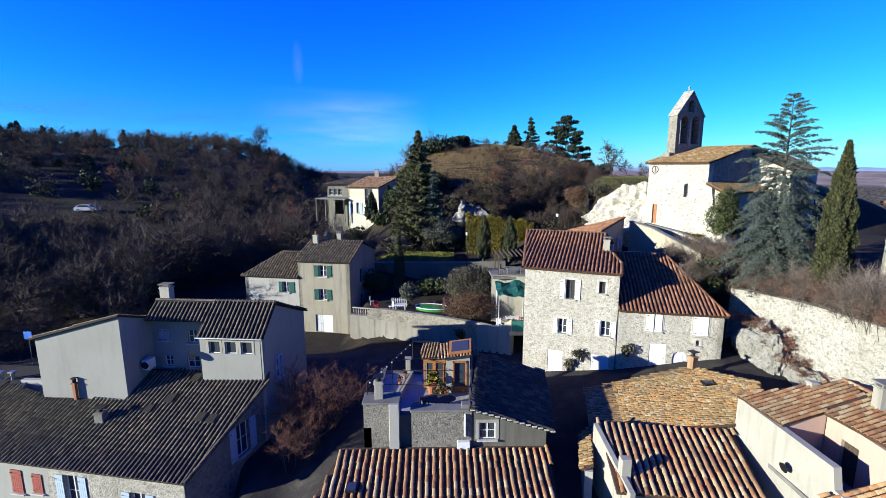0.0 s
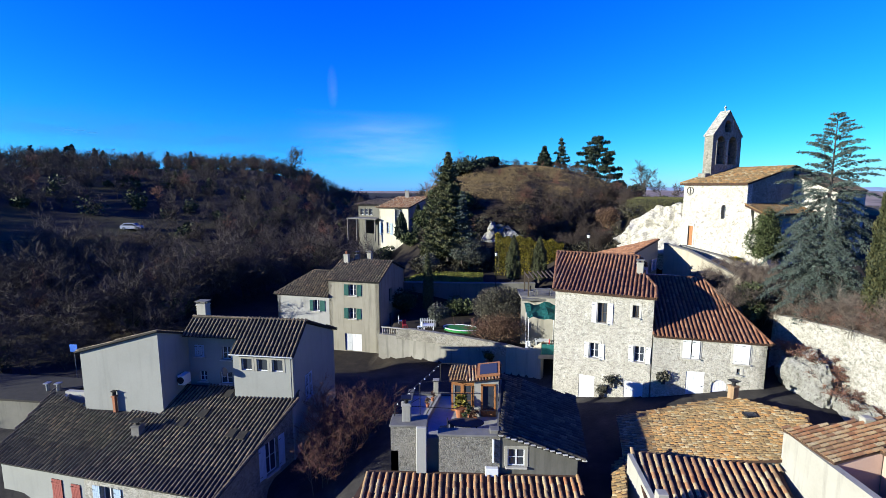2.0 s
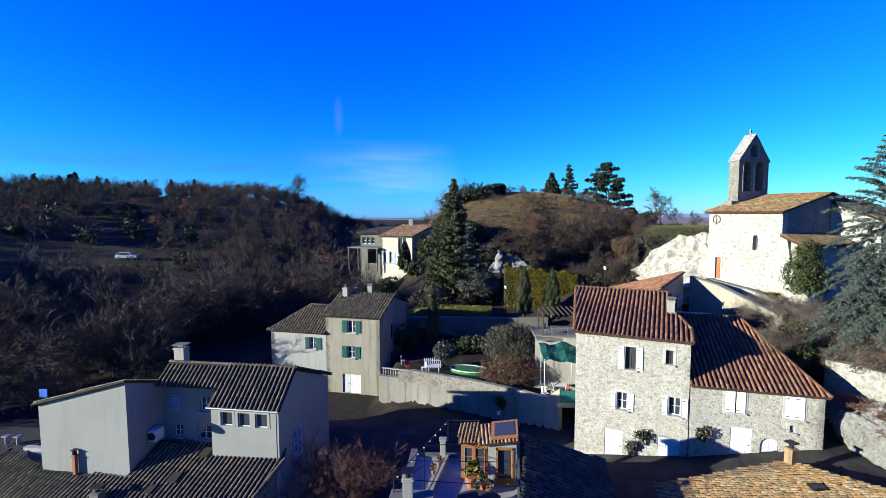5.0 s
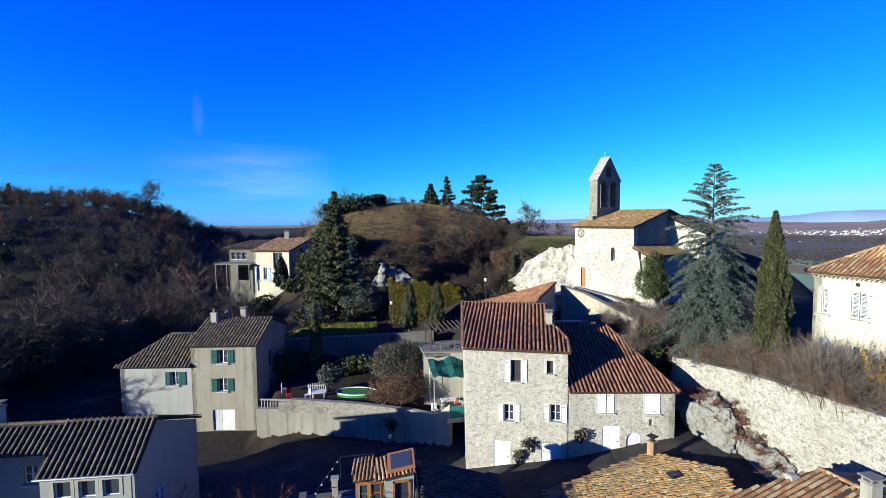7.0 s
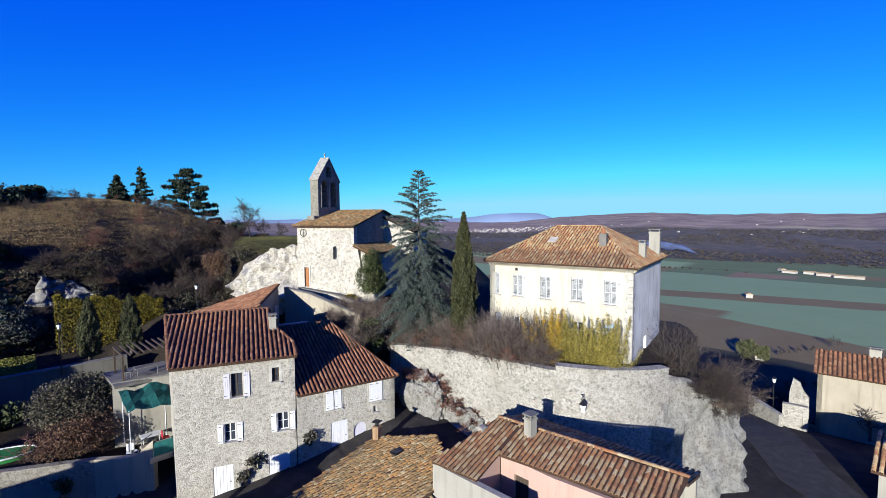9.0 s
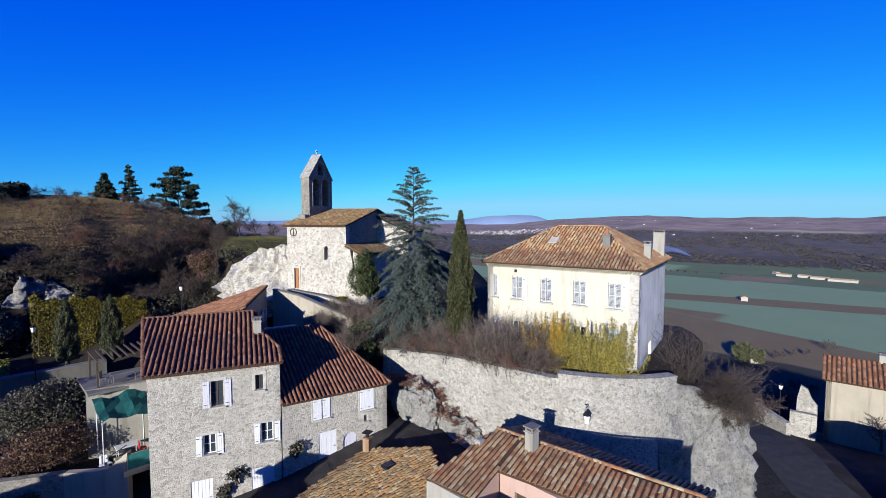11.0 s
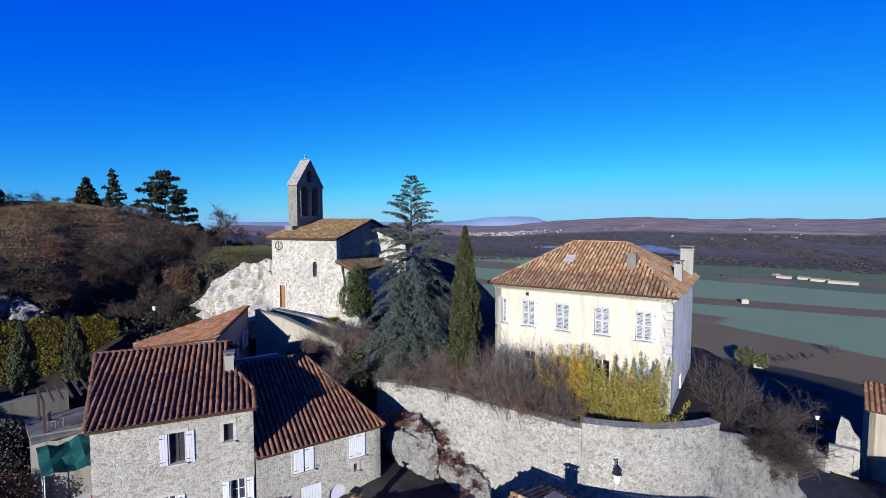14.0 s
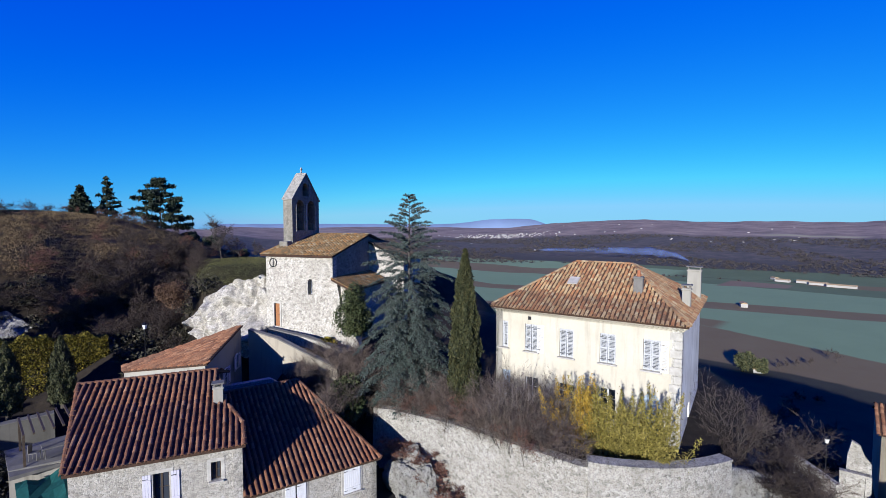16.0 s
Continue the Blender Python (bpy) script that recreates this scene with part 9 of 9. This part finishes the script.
for i in range(7500):
    az = rs_.uniform(30, 92)
    if i < 260:
        r = rs_.choice([980, 1010, 1030]) + rs_.normal() * 6
    else:
        r = rs_.uniform(1150, 2300)
    x, y = r * math.sin(radians(az)), r * math.cos(radians(az))
    if noise.noise(Vector((x * 0.004, y * 0.004, 1))) < (0.25 if i < 260 else -0.12):
        continue
    s = rs_.uniform(1.5, 2.6) if i < 260 else rs_.uniform(2.0, 4.2)
    c = blob_points(16, rs_, (x, y, ground_z(x, y) + s * 0.5), (s * 1.7, s * 1.7, s * 0.6), 0.5, 6, 0.5)
    ev.append(leaf_tris(c, 2.2, rs_, 0.2))
tagged(part_np("field_trees", *merged(ev), M["far_wood"], None), "dark winter trees and woods along the field edges", "wood", kind="stuff")
for n, (x, y, w_, t) in enumerate(((360, 79, 6.5, 7.0), (362, 70, 4.5, 5.0))):
    shrub("valley_tree", (x, y, ground_z(x, y)), (w_, w_, t), "spruce", "olive-green evergreen tree beside a hut on the plain", 210 + n, 2600, 1.1, "tree", "trees on the plain", 0.1)
for n, (x, y) in enumerate(((432, 42), (425, 36), (395, 55), (402, 49), (386, 60), (377, 62))):
    bare_thing("valley_shrub", 220 + n, (x, y, ground_z(x, y)), n, (1, 1, 1), "bare roadside tree on the plain", "tree", "trees on the plain", tall=10.0 if n < 2 else 6.0, wide=0.7, kids=(7, 6), twigs=9, twig_len=1.2, twig_w=0.05, light=True)
sk_ = Nodes("thin_smoke")
sk_.link(sk_.ramp(sk_.noise(0.035, 5, 0.65), (0.38, (0.02,) * 3), (0.66, (0.42,) * 3)), sk_.b.inputs["Alpha"])
M["smoke"] = sk_.finish((0.08, 0.12, 0.27), 1.0, 0, 0)
hv, hf = [], []
for i in range(33):   # a bonfire's smoke drifting away low over the fields
    u = i / 32
    c = Vector((1229 - 155 * u, 361 + 345 * u, -68 + 26 * (1 - math.exp(-u * 9)) - 5 * u))
    rad = 1.5 + 13 * min(1.0, u * 6) * (1 - u) ** 0.7
    for k in range(10):
        an = 2 * math.pi * k / 10
        j = 0.8 + 0.5 * noise.noise(Vector((u * 14, math.cos(an) * 1.5, math.sin(an) * 1.5)))
        hv.append((c.x + math.cos(an) * rad * 1.4 * j, c.y + math.cos(an) * rad * 0.4 * j, c.z + math.sin(an) * rad * j))
for i in range(32):
    hf += [(10 * i + k, 10 * i + (k + 1) % 10, 10 * i + 10 + (k + 1) % 10, 10 * i + 10 + k) for k in range(10)]
tagged(part_np("smoke_plume", hv, hf, M["smoke"], None, smooth=True), "thin blue bonfire smoke drifting over the fields", "smoke", kind="stuff")
limbs_, blades_, shade_ = [], [], []
for i in range(420):
    x, y = rs_.uniform(62, 150), rs_.uniform(12, 62)
    z = ground_z(x, y)
    if y > 0.55 * x or y < 0.13 * x + 2 or (x < 74 and y < 26):
        continue
    if i % 3 == 0:
        k = far_kinds[i % 5]
        t = rs_.uniform(4, 8)
        limbs_.append((place(k[0][0], (x, y, z - 0.1), i, (t, t, t)), k[0][1]))
        blades_.append((place(k[1][0], (x, y, z - 0.1), i, (t, t, t)), k[1][1]))
    else:
        w_ = rs_.uniform(1.0, 2.4)
        shade_.append(leaf_tris(blob_points(260, rs_, (x, y, z + w_ * 0.5), (w_ * 1.3, w_ * 1.3, w_), 0.4, 9, 0.5), 0.34, rs_, 0.3, 3.0))
tagged(part_np("slope_trunks", *merged(limbs_), M["wood_bark"], None), "limbs of the dark wood below the village", "wood", kind="stuff")
tagged(part_np("slope_twigs", *merged(blades_), M["twig_dark"], None), "bare twigs of the dark wood below the village", "wood", kind="stuff")
tagged(part_np("slope_undergrowth", *merged(shade_), M["scrub_dark"], None), "dark undergrowth on the slope below the village", "scrub", kind="stuff")
# a short high wisp of cloud
wi = Nodes("high_wisp")
off, wide_, far_ = [wi.n("ShaderNodeVectorMath") for _ in range(3)]
off.operation, wide_.operation, far_.operation = "SUBTRACT", "DIVIDE", "LENGTH"
wi.link(wi.pos, off.inputs[0])
off.inputs[1].default_value = (-1125, 4047, 860)
wi.link(off.outputs[0], wide_.inputs[0])
wide_.inputs[1].default_value = (46, 400, 190)
wi.link(wide_.outputs[0], far_.inputs[0])
soft_ = wi.ramp(far_.outputs["Value"], (0.1, (0.20,) * 3), (1.0, (0,) * 3))
wi.link(wi.mix(1.0, soft_, wi.ramp(wi.noise(0.012, 5, 0.6), (0.3, (0.2,) * 3), (0.7, (1,) * 3)), "MULTIPLY"), wi.b.inputs["Alpha"])
M["wisp"] = wi.finish((0.85, 0.87, 0.9), 1.0, 0, 0)
hv = [(-1125 + dx, 4047 + dx * 0.28, z) for dx, z in ((-60, 660), (40, 660), (70, 1060), (-30, 1060))]
tagged(part_np("cloud_wisp", hv, [(0, 1, 2, 3)], M["wisp"], None), "short faint wisp of high cloud", "cloud", kind="structure")
# thin cirrus low in the sky
hv, hf = [], []
for i in range(25):
    az = radians(-64 + 3.0 * i)
    hv += [(4300 * math.sin(az), 4300 * math.cos(az), z) for z in (120, 720)]
for i in range(24):
    hf.append((2 * i, 2 * i + 2, 2 * i + 3, 2 * i + 1))
tagged(part_np("cirrus_cloud", hv, hf, M["cirrus"], None), "thin white cirrus low over the hill", "cloud", kind="structure")
# the farthest hills; their blue is haze put into the base colour
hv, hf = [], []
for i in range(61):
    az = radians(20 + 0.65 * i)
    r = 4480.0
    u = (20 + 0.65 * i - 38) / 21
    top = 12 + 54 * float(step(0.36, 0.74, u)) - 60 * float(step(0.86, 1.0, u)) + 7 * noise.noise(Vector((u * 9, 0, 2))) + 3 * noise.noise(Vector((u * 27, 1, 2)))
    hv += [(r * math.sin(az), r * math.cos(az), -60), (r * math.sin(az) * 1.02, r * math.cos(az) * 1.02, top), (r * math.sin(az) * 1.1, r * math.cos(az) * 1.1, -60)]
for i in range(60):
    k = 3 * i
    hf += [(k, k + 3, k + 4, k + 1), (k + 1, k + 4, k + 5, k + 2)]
tagged(part_np("far_hills", hv, hf, M["far_hill"], None), "mountains on the horizon, haze painted into their blue", "mountain", kind="structure")
ev = []
for i in range(150):
    az, r = rs_.uniform(60, 84), rs_.uniform(62, 330)
    x, y = r * math.sin(radians(az)), r * math.cos(radians(az))
    if ground_z(x, y) > 1.0:
        continue
    s = rs_.uniform(1.6, 3.4)
    near_ = r < 140
    c = blob_points(420 if near_ else 130, rs_, (x, y, ground_z(x, y) + s * 0.7), (s * 1.3, s * 1.3, s), 0.3, 9, 0.5)
    ev.append(leaf_tris(c, 0.32 if near_ else 0.8, rs_, 0.3, 4.0 if near_ else 2.0))
tagged(part_np("slope_scrub", *merged(ev), M["far_wood"], None), "brown scrub on the slope below the village", "scrub", kind="stuff")
